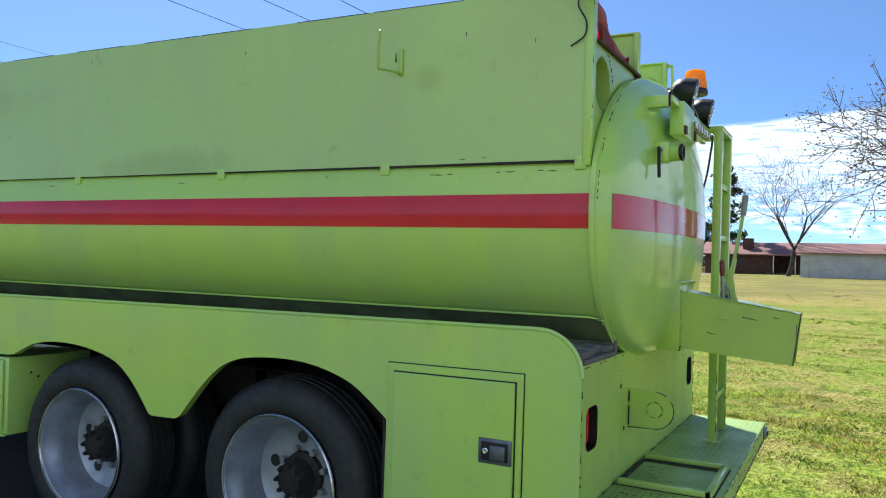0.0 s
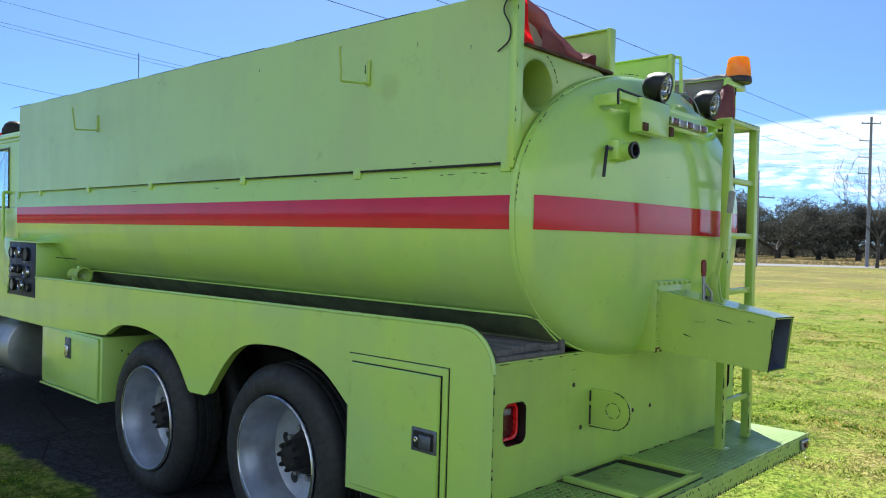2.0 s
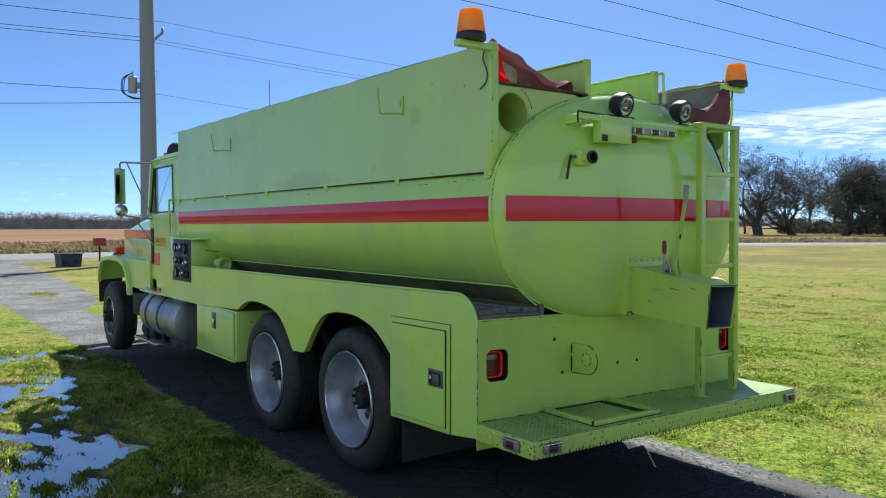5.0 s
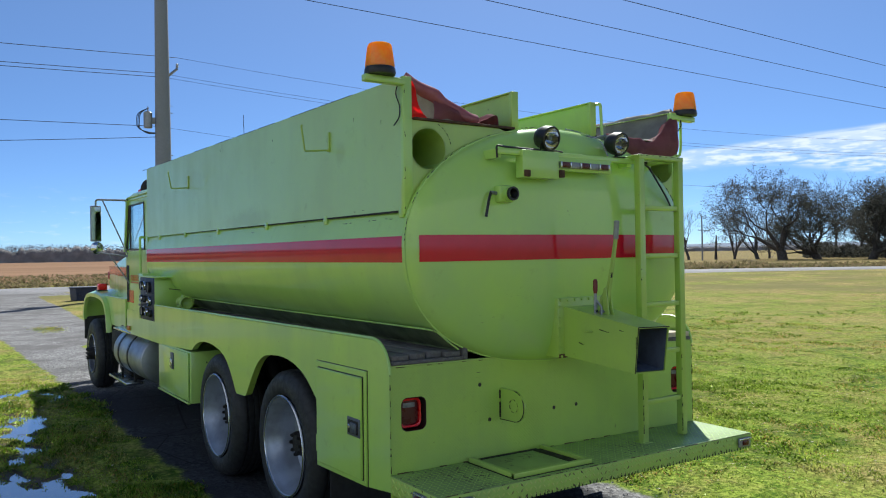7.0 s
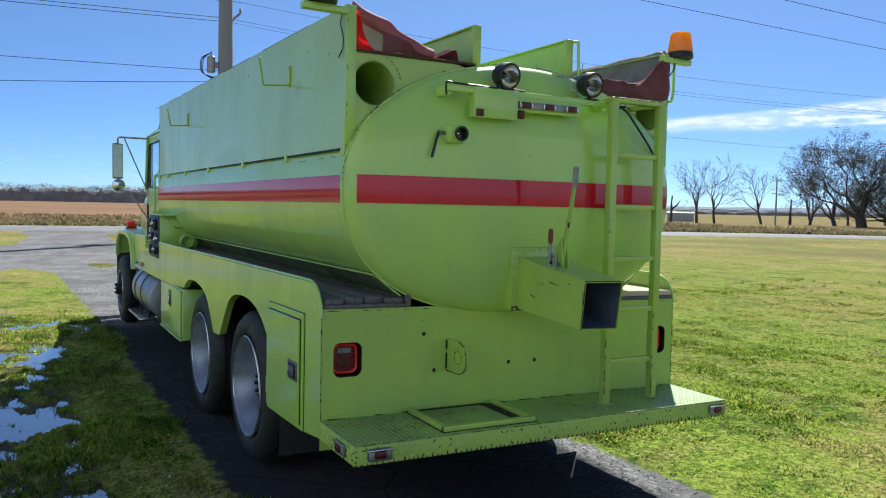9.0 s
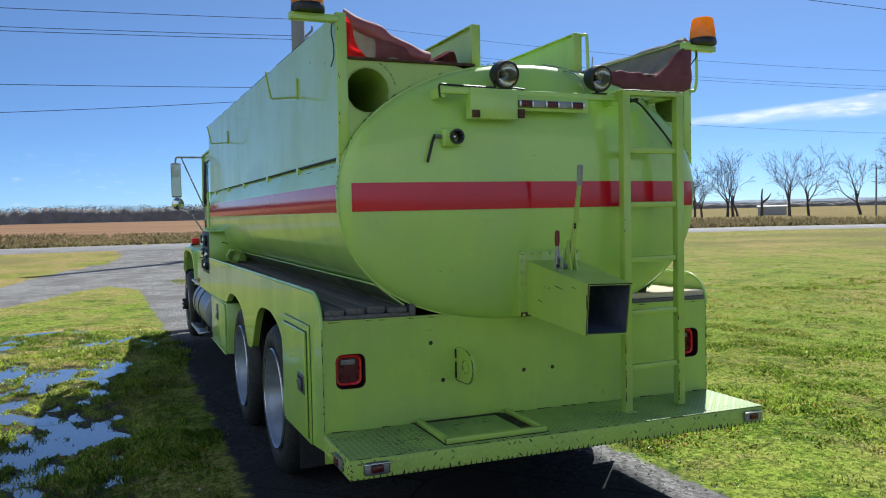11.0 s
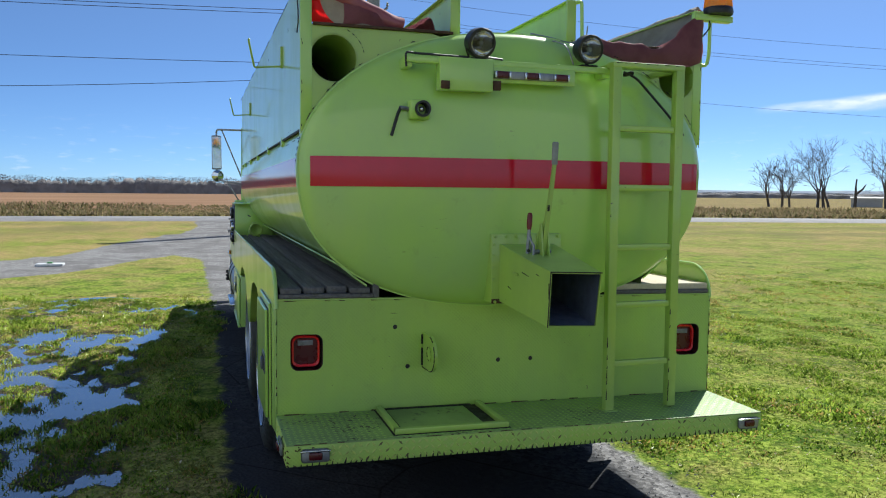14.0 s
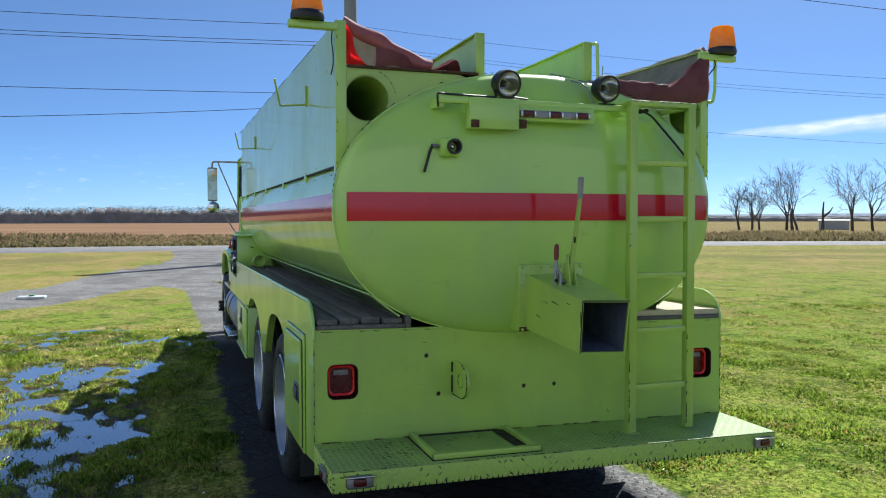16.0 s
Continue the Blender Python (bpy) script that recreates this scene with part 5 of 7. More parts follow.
        lo = [[bm.verts.new((x, cy + r * math.cos(2 * math.pi * k / n), cz + r * math.sin(2 * math.pi * k / n))) for k in range(n)] for x in (-0.03, -0.042)]
        hi = [[bm.verts.new((x, *outer[k])) for k in range(n)] for x in (-0.03, -0.042)]
        for k in range(n):
            j = (k + 1) % n
            bm.faces.new((lo[0][k], lo[0][j], hi[0][j], hi[0][k]))
            bm.faces.new((lo[1][k], lo[1][j], hi[1][j], hi[1][k]))
            bm.faces.new((lo[0][k], lo[0][j], lo[1][j], lo[1][k]))
            bm.faces.new((hi[0][k], hi[0][j], hi[1][j], hi[1][k]))
        plate = part("end_plate", bm, PAINT_DULL, truck, "steel end plate with a round hose port")
        bm = lathe([(0, r), (-0.9, r), (-0.9, r - 0.003), (0.004, r - 0.003), (0.004, r + 0.004), (0, r + 0.004)], (-0.034, cy, cz), (1, 0, 0), 40)
        part("hose_tube", bm, PAINT_DULL, plate, "round tube opening through the end plate")
        part("tube_stop", lathe([(0, 0.0), (0, r - 0.002)], (-0.88, cy, cz), (1, 0, 0), 24), CHASSIS, plate)
        out = 1.112 if sgn < 0 else 1.154
        part("corner_post", block(-0.062, -0.026, sgn * out, sgn * (out - 0.057), 1.99, 2.742, 0.004), PAINT, truck)
        for k, (a0, ln) in enumerate(((0.22, 0.10), (0.38, 0.05), (0.50, 0.16), (0.74, 0.04), (0.84, 0.09), (1.02, 0.12))):
            part("port_chip", tube([(-0.0285, cy - sgn * 0.155 * math.cos(a), cz + 0.155 * math.sin(a)) for a in (a0, a0 + ln / 2, a0 + ln)], 0.002, 4, radii=[0.0008, 0.0026, 0.0008]), CHASSIS, plate)
        for k in range(14):
            zz = 2.02 + 0.05 * k + 0.02 * math.sin(k * 2.3)
            part("post_chip", tube([(-0.0255, sgn * (out - 0.004 - 0.004 * (k % 3)), zz), (-0.0255, sgn * (out - 0.006 - 0.003 * (k % 2)), zz + 0.012 + 0.008 * (k % 3))], 0.002, 4, radii=[0.0026, 0.001]), CHASSIS, truck) if k in (0, 3, 4, 8, 13) else None
        part("floor_edge", block(-0.11, -0.012, sgn * (out - 0.062), sgn * 0.34, 2.508, 2.522, 0.003), RUST, truck, "rusty steel lip")
    # bed floor either side of the crown
    for sgn in (-1, 1):
        part("bed_floor", block(FRONT_X, -0.05, sgn * 1.09, sgn * 0.30, 2.485, 2.493), PAINT_DULL, truck)
    # dividers
    for y, sgn in ((-0.325, -1), (0.33, 1)):
        d = part("divider", block(-3.6, -0.04, y - 0.006, y + 0.006, 2.40, 2.735), PAINT_DULL, truck, "upright steel hose bed divider")
        part("end_flange", block(-0.052, -0.028, y - 0.026, y + 0.026, 2.505, 2.739, 0.003), PAINT_DULL, d)
        part("top_flange", block(-3.6, -0.05, y - 0.026, y + 0.026, 2.730, 2.738, 0.002), PAINT_DULL, d)
    part("grab_bar", tube(soft_path([(-0.03, 0.350, 2.725), (-0.01, 0.378, 2.73), (0.0, 0.380, 2.50), (0.0, 0.380, 2.47)], 0.03), 0.010, 8), PAINT, truck)


make_hose_bed()


def arc(cx, cz, r, a0, a1, n=10):
    return [(cx + r * math.cos(radians(a0 + (a1 - a0) * k / n)), cz + r * math.sin(radians(a0 + (a1 - a0) * k / n))) for k in range(n + 1)]


def arch(points, n=5):
    """Smooth curve through a few points."""
    out = []
    p = [points[0]] + points + [points[-1]]
    for a, b, c, d in zip(p, p[1:], p[2:], p[3:]):
        for k in range(n):
            t = k / n
            out.append(tuple(0.5 * (2 * b[i] + (c[i] - a[i]) * t + (2 * a[i] - 5 * b[i] + 4 * c[i] - d[i]) * t * t + (3 * b[i] - a[i] - 3 * c[i] + d[i]) * t ** 3) for i in (0, 1)))
    return out + [points[-1]]


def make_skirt(sgn):
    top = [(-6.2, 1.17), (-5.56, 1.17), (-5.56, 1.10), (-4.90, 1.10), (-4.90, 1.275), (-2.0, 1.30), (-0.19, 1.315)] + arc(-0.18, 1.135, 0.18, 88, 0, 8) + [(0.0, 1.08), (0.0, 0.515)]
    low = [(-0.24, 0.487), (-0.90, 0.467), (-0.895, 0.865)] + arch([(-0.895, 0.865), (-1.09, 1.005), (-1.32, 1.072), (-1.56, 1.083), (-1.80, 1.050), (-1.97, 0.946), (-2.17, 0.722)]) + [(-2.20, 0.708), (-2.37, 0.702)]
    low += arch([(-2.395, 0.710), (-2.55, 0.885), (-2.72, 0.985), (-3.03, 1.036), (-3.35, 1.018), (-3.57, 0.93)]) + [(-3.62, 0.925), (-4.72, 0.885), (-6.2, 0.885)]
    if sgn > 0:
        top = [(x, z + 0.022) if z > 1.0 else (x, z) for x, z in top]
    y0 = sgn * SKIRT_Y
    sk = part("skirt", lean(prism(top + low, "y", y0, y0 - sgn * 0.006)), PAINT, truck, "lime body skirt with two wheel arches")
    # rolled lip on the upper edge and arches
    part("skirt_lip", lean(tube([(x, y0 - sgn * 0.004, z) for x, z in top[4:16]], 0.010, 8)), PAINT, sk)
    inner = [(x, z) for x, z in low[3:-3]]
    bm = bmesh.new()
    a = [bm.verts.new((x, y0 - sgn * 0.003, z)) for x, z in inner]
    b = [bm.verts.new((x, y0 - sgn * 0.05, z + 0.004)) for x, z in inner]
    for k in range(len(a) - 1):
        bm.faces.new((a[k], a[k + 1], b[k + 1], b[k]))
    part("arch_flange", lean(bm), PAINT_DULL, sk)
    # inner wheel housing, closing the body over the tyres
    part("wheel_housing", lean(block(-3.62, -0.92, y0 - sgn * 0.03, y0 - sgn * 0.72, 1.10, 1.12)), CHASSIS, truck)
    part("housing_wall", lean(block(-0.92, -0.905, y0 - sgn * 0.012, y0 - sgn * 0.70, 0.48, 1.12)), CHASSIS, truck)
    # rear locker with its door
    fr = part("locker_frame", lean(prism([(-0.885, 0.472), (-0.885, 1.122), (-0.240, 1.128), (-0.245, 0.488)], "y", y0 + sgn * 0.0, y0 + sgn * 0.012, 0.003)), PAINT, truck)
    dr = part("locker_door", lean(prism([(-0.846, 0.505), (-0.846, 1.085), (-0.272, 1.090), (-0.275, 0.520)], "y", y0 + sgn * 0.014, y0 + sgn * 0.030, 0.004)), PAINT, truck, "lime locker door with a recessed steel paddle latch")
    gap = prism([(-0.851, 0.500), (-0.851, 1.090), (-0.267, 1.095), (-0.270, 0.515)], "y", y0 + sgn * 0.0125, y0 + sgn * 0.0145)
    part("door_seam", lean(gap), BLACK, dr)
    part("frame_seam", lean(prism([(-0.889, 0.470), (-0.889, 1.126), (-0.236, 1.132), (-0.240, 0.484)], "y", y0 - sgn * 0.001, y0 + sgn * 0.002)), BLACK, fr)
    for z in (0.62, 0.98):
        part("hinge", lean(tube([(-0.853, y0 + sgn * 0.022, z - 0.05), (-0.853, y0 + sgn * 0.022, z + 0.05)], 0.009, 8)), PAINT, dr)
    yl = y0 + sgn * 0.030
    lt = part("latch", lean(block(-0.424, -0.276, yl - sgn * 0.002, yl + sgn * 0.006, 0.752, 0.856, 0.003)), LATCH, dr, "dull steel recessed paddle latch")
    part("latch_cup", lean(block(-0.410, -0.290, yl + sgn * 0.0062, yl + sgn * 0.008, 0.766, 0.842, 0.001)), CHASSIS, lt)
    part("paddle", lean(block(-0.368, -0.300, yl + sgn * 0.007, yl + sgn * 0.020, 0.772, 0.832, 0.005)), LATCH, lt)
    part("lock", lean(lathe([(0, 0.013), (0.008, 0.013), (0.010, 0.009), (0.008, 0.0)], (-0.389, yl + sgn * 0.007, 0.805), (0, sgn, 0), 14)), CHROME, lt)
    # front box
    bx = part("tool_box", lean(block(-4.71, -3.62, y0 - sgn * 0.004, y0 - sgn * 0.58, 0.428, 0.905, 0.006)), PAINT, truck, "lime underbody tool box")
    bd = part("box_door", lean(block(-4.69, -3.655, y0, y0 + sgn * 0.014, 0.450, 0.890, 0.004)), PAINT, bx)
    part("box_lip", lean(block(-4.71, -3.62, y0, y0 + sgn * 0.024, 0.424, 0.440, 0.003)), PAINT, bx)
    part("latch", lean(block(-4.22, -4.12, y0 + sgn * 0.014, y0 + sgn * 0.022, 0.69, 0.85, 0.003)), LATCH, bd)
    part("paddle", lean(block(-4.20, -4.14, y0 + sgn * 0.022, y0 + sgn * 0.036, 0.71, 0.79, 0.005)), ALLOY, bd)
    for x in (-3.55, -3.50):
        part("bolt_hole", lean(lathe([(0, 0.008), (0.002, 0.0)], (-3.618, y0 - sgn * 0.15 - (x + 3.5), 0.80 + (x + 3.5) * 0.6), (1, 0, 0), 10)), BLACK, bx)
    return sk


for side in (-1, 1):
    make_skirt(side)


LAMPS, LAMP_Z = (-1.09, 1.092), 0.915


def lamp_outline(y, z, f):
    out = []
    for cx, cz, a in ((0.038, 0.048, 0), (-0.038, 0.048, 90), (-0.038, -0.048, 180), (0.038, -0.048, 270)):
        out += [(cx + 0.036 * math.cos(radians(a + k * 18)), cz + 0.036 * math.sin(radians(a + k * 18))) for k in range(6)]
    return [(y + u * f, z + v * f) for u, v in out]


def make_rear():
    rear = tagged(empty("rear_panel"), "lime checker plate rear panel with sunk lamps")
    rear.parent = truck
    part("panel_sheet", lean(block(-0.008, 0.0, -0.93, 0.96, 0.45, 1.180)), PLATE, rear)
    for y, lo, hi in ((LAMPS[0], -1.236, -0.93), (LAMPS[1], 0.96, 1.236)):
        hole = lamp_outline(y, LAMP_Z, 1.06)
        n = len(hole)
        outer = []
        for u, v in hole:
            du, dv = u - y, v - LAMP_Z
            m = min(((hi - y) if du > 0 else (y - lo)) / max(abs(du), 1e-6), ((1.18 - LAMP_Z) if dv > 0 else (LAMP_Z - 0.45)) / max(abs(dv), 1e-6))
            outer.append((y + du * m, LAMP_Z + dv * m))
        corners = [(hi, 1.18), (lo, 1.18), (lo, 0.45), (hi, 0.45)]
        for c in corners:
            k = min(range(n), key=lambda q: (outer[q][0] - c[0]) ** 2 + (outer[q][1] - c[1]) ** 2)
            outer[k] = c
        bm = bmesh.new()
        r = [[bm.verts.new((x, *p)) for p in q] for x, q in ((-0.008, outer), (0.0, outer), (0.0, hole), (-0.055, hole))]
        for a, b in zip(r, r[1:]):
            for k in range(n):
                bm.faces.new((a[k], a[(k + 1) % n], b[(k + 1) % n], b[k]))
        part("panel_sheet", lean(bm), PLATE, rear)
    part("plate_lip", lean(block(-0.035, 0.004, -1.236, 1.236, 1.172, 1.182, 0.003)), PAINT_DULL, rear)
    for y, z in ((-0.643, 1.021), (-0.576, 0.814), (-0.078, 0.82), (0.109, 0.818)):
        part("bolt_hole", lathe([(0.0005, 0.012), (0.003, 0.010), (0.003, 0.0)], (0.0, y, z), (1, 0, 0), 12), BLACK, rear)
    # step bumper: top sheet, front and end faces
    st = part("step_bumper", lean(block(0.0, 0.462, -1.238, 1.238, 0.598, 0.606, 0.002)), PLATE_WORN, truck, "lime checker plate rear step")
    part("front_face", lean(block(0.456, 0.463, -1.238, 1.238, 0.508, 0.600, 0.002)), PLATE, st)
    for y0, y1 in ((-1.240, -1.232), (1.232, 1.240)):
        part("end_face", lean(block(0.0, 0.460, y0, y1, 0.508, 0.600, 0.002)), PLATE, st)
    part("under_frame", lean(block(0.02, 0.44, -1.1, 1.1, 0.53, 0.59)), CHASSIS, st)
    part("hatch_gap", lean(block(0.012, 0.432, -0.753, -0.177, 0.6058, 0.6075)), CHASSIS, st)
    ht = part("hatch", lean(block(0.035, 0.398, -0.700, -0.232, 0.6076, 0.613, 0.001)), PLATE_WORN, st, "worn checker plate hatch in the step")
    for a in ((0.02, 0.42, -0.745, -0.715), (0.02, 0.42, -0.215, -0.185), (0.395, 0.425, -0.745, -0.185)):
        part("hatch_angle", lean(block(a[0], a[1], a[2], a[3], 0.6076, 0.634, 0.003)), PAINT_DULL, ht)
    part("hatch_slot", lean(block(0.03, 0.38, -0.285, -0.220, 0.6132, 0.615)), CHASSIS, ht)
    part("hatch_slot", lean(block(0.012, 0.034, -0.70, -0.24, 0.6132, 0.616)), CHASSIS, ht)
    part("hatch_slot", lean(block(0.05, 0.39, -0.712, -0.698, 0.6132, 0.616)), CHASSIS, ht)
    # small clearance lamps
    for at, ax in (((0.464, -1.115, 0.556), (1, 0, 0)), ((0.30, -1.241, 0.556), (0, -1, 0)), ((0.464, 1.150, 0.556), (1, 0, 0))):
        a = Vector(ax)
        s = Vector((0, 0, 1)).cross(a)
        def lamp_block(w, h, d0, d1, bev):
            b = block(-w, w, -h, h, d0, d1, bev)
            b.transform(Matrix.Translation(at) @ Matrix((s, (0, 0, 1), a)).transposed().to_4x4())
            return lean(b)
        ml = part("marker_lamp", lamp_block(0.062, 0.030, 0.0, 0.016, 0.012), GALV, st, "small red marker lamp with an alloy guard")
        part("lens", lamp_block(0.030, 0.017, 0.014, 0.026, 0.008), RED_LENS, ml)
        part("guard", lamp_block(0.066, 0.004, 0.016, 0.022, 0.002), ALLOY, ml).location = (0, 0, 0.022)
    # tail lamps set into the plate
    for y in LAMPS:
        z = LAMP_Z
        tl = part("tail_lamp", lean(prism(lamp_outline(y, z, 1.05), "x", -0.056, -0.050)), BLACK, truck, "sunk square red tail lamp with a pale reversing lens")
        bm = bmesh.new()
        o, i = lamp_outline(y, z, 1.0), lamp_outline(y, z, 0.80)
        n = len(o)
        r = [[bm.verts.new((x, *p)) for p in q] for x, q in ((-0.05, o), (-0.030, lamp_outline(y, z, 0.98)), (-0.020, lamp_outline(y, z, 0.91)), (-0.024, i), (-0.045, i))]
        for a, b in zip(r, r[1:]):
            for k in range(n):
                bm.faces.new((a[k], a[(k + 1) % n], b[(k + 1) % n], b[k]))
        bm2 = bmesh.new()
        r = [[bm2.verts.new((x, *p)) for p in lamp_outline(y, z, f)] for x, f in ((0.001, 1.075), (0.001, 1.045), (-0.054, 1.045))]
        for a, b in zip(r, r[1:]):
            for k in range(n):
                bm2.faces.new((a[k], a[(k + 1) % n], b[(k + 1) % n], b[k]))
        part("grommet", lean(bm2), BLACK, tl).location = (0.014, 0, 0)
        tl.location = (-0.014, 0, 0)
        part("lamp_rim", lean(bm), RED_TRIM, tl)
        part("red_lens", lean(prism(lamp_outline(y, z, 0.79), "x", -0.048, -0.038)), RED_LENS, tl)
        part("reversing_lens", lean(block(-0.039, -0.036, y - 0.038, y + 0.038, z + 0.026, z + 0.052, 0.001)), CLEAR_LENS, tl)
    # towing eye
    bm = bmesh.new()
    pts = [(0.0, 0.82)] + arc(0.125, 0.91, 0.088, -88, 88, 10) + [(0.0, 1.0)]
    hole = arc(0.125, 0.912, 0.034, 0, 360, 16)[:-1]
    eye = prism([(x, z) for x, z in pts], "y", -0.496, -0.478, 0.002)
    tow = part("towing_eye", lean(eye), PAINT_DULL, truck, "welded towing lug with a round hole")
    for sy in (-0.4975, -0.4765):
        part("eye_hole", lean(lathe([(0, 0.034), (0.0, 0.0)], (0.125, sy, 0.912), (0, 1, 0), 18)), PLATE, tow)
        part("hole_rim", lean(lathe([(-0.002, 0.034), (-0.004, 0.040), (0.004, 0.040), (0.002, 0.034)], (0.125, sy, 0.912), (0, 1, 0), 18)), PAINT_DULL, tow)


make_rear()


def rear_wear():
    """Rust and knocks along the folded edges of the rear plate, step and hatch."""
    rs = random.Random(44)
    rear, st, eye = (bpy.data.objects[k] for k in ("rear_panel", "step_bumper", "towing_eye"))
    for sy in (-1.2365, 1.2365):
        z = 0.52
        while z < 1.16:
            ln = rs.uniform(0.008, 0.04)
            part("edge_rust", lean(tube([(0.002, sy + rs.uniform(-0.001, 0.001), z), (0.003, sy, z + ln)], 0.002, 4, radii=[rs.uniform(0.0015, 0.0045), 0.001])), RUST if rs.random() < 0.6 else CHASSIS, rear)
            z += ln + rs.uniform(0.01, 0.07)
    y = -1.2
    while y < 1.2:
        ln = rs.uniform(0.02, 0.12)
        if rs.random() < 0.6:
            part("joint_rust", lean(tube([(0.004, y, 0.608), (0.006, y + ln, 0.609)], 0.003, 4, radii=[0.004, 0.0015])), RUST, st)
        if rs.random() < 0.6:
            part("top_rust", lean(tube([(0.0045, y, 1.172), (0.0045, y + ln * 0.6, 1.171)], 0.002, 4, radii=[0.003, 0.001])), RUST, rear)
        y += ln + rs.uniform(0.02, 0.12)
    for k in range(16):
        # knocks on the left corner of the step
        u = rs.random()
        at = (0.4635, -1.238 + 0.22 * u * u, rs.uniform(0.512, 0.60))
        part("corner_scuff", lean(tube([at, (0.4635, at[1] + rs.uniform(0.004, 0.02), at[2] + rs.uniform(-0.01, 0.01))], 0.003, 4, radii=[0.0045, 0.0015])), RUST, st)
        at = (0.455 - 0.22 * u, -1.2405, rs.uniform(0.512, 0.60))
        part("corner_scuff", lean(tube([at, (at[0] - rs.uniform(0.004, 0.02), -1.2405, at[2] + rs.uniform(-0.01, 0.01))], 0.003, 4, radii=[0.0045, 0.0015])), RUST, st)
    scrawl = [(0.004, 0.66 + 0.011 * k, 1.128 + (0.010 if k % 2 else -0.006) + 0.002 * math.sin(k * 1.7)) for k in range(15)]
    for a, b in zip(scrawl[:-1:2], scrawl[1::2]):
        part("scuff_mark", lean(tube([a, b, (a[0], b[1] + 0.010, a[2])], 0.002, 4, radii=[0.0012, 0.003, 0.0012])), CHASSIS, rear)
    # worn outline of the towing lug
    pts = [(0.0, 0.82)] + arc(0.125, 0.91, 0.088, -88, 88, 10) + [(0.0, 1.0)]
    for a, b in zip(pts, pts[1:]):
        if rs.random() < 0.75:
            part("lug_edge_wear", lean(tube([(a[0], -0.497, a[1]), (b[0], -0.497, b[1])], 0.003, 4, radii=[0.0035, 0.0015])), CHASSIS, eye)
    for z0, z1 in ((0.83, 0.92), (0.94, 0.99)):
        part("lug_weld", lean(tube([(0.003, -0.5, z0), (0.003, -0.5, z1)], 0.005, 5)), CHASSIS, eye)
    for a0 in range(0, 360, 60):
        part("hole_wear", lean(tube([(x, -0.499, z) for x, z in arc(0.125, 0.912, 0.0365, a0, a0 + 38, 3)], 0.0025, 4)), CHASSIS, eye)


rear_wear()


def treads(parent, origin, u, v, nu, nv, out, skip=None, pitch=0.036, mat=PLATE, high=0.0032):
    """Raised lozenges of rolled checker plate, turned by quarter turns."""
    o, u, v, w = (Vector(q) for q in (origin, u, v, out))
    vs, fs = [], []
    for i in range(nu):
        for j in range(nv):
            c = o + u * (i + 0.5) * pitch + v * (j + 0.5) * pitch
            if skip and skip(c):
                continue
            a, b = (u + v, u - v) if (i + j) % 2 else (u - v, u + v)
            a, b = a.normalized() * 0.015, b.normalized() * 0.0055
            k = len(vs)
            vs += [c - a, c + b, c + a, c - b, c - a * 0.45 + w * high, c + a * 0.45 + w * high]
            fs += [(k, k + 4, k + 1), (k + 1, k + 4, k + 5), (k + 1, k + 5, k + 2), (k + 2, k + 5, k + 3), (k + 3, k + 5, k + 4), (k + 3, k + 4, k)]
    for p in vs:
        p.z -= 0.018 * (p.y + 1.22)
    ob = raw("tread_pattern", vs, fs, mat)
    ob.parent = parent
    return tagged(ob, kind="stuff")


step_part = bpy.data.objects["step_bumper"]
rear_part = bpy.data.objects["rear_panel"]
treads(step_part, (0.463, -1.232, 0.5085), (0, 1, 0), (0, 0, 1), 80, 3, (1, 0, 0), lambda c: 1.045 < abs(c.y) < 1.22, 0.0305, TREAD_WORN)
treads(step_part, (0.01, -1.240, 0.5085), (1, 0, 0), (0, 0, 1), 14, 3, (0, -1, 0), lambda c: 0.22 < c.x < 0.38, 0.0305, TREAD_WORN)
rs = random.Random(31)
y = -1.23
while y < 1.22:
    ln = rs.uniform(0.004, 0.016)
    part("edge_wear", lean(tube([(0.4635, y, 0.509), (0.4640, y + rs.uniform(-0.004, 0.008), 0.509 + ln * 1.6)], 0.003, 4, radii=[rs.uniform(0.003, 0.006), 0.0015])), CHASSIS, step_part)
    if rs.random() < 0.45:
        part("edge_wear", lean(tube([(0.4635, y, 0.6045), (0.4635, y + rs.uniform(0.01, 0.04), 0.6045)], 0.002, 4)), RUST, step_part)
    y += rs.uniform(0.022, 0.034)
treads(step_part, (0.008, -1.230, 0.606), (1, 0, 0), (0, 1, 0), 15, 82, (0, 0, 1), lambda c: c.x < 0.44 and -0.77 < c.y < -0.16, pitch=0.030, high=0.0011)
treads(rear_part, (0.0, -1.23, 0.615), (0, 1, 0), (0, 0, 1), 68, 15, (1, 0, 0), lambda c: abs(c.z - LAMP_Z) < 0.105 and (abs(c.y - LAMPS[0]) < 0.10 or abs(c.y - LAMPS[1]) < 0.10), high=0.0006)


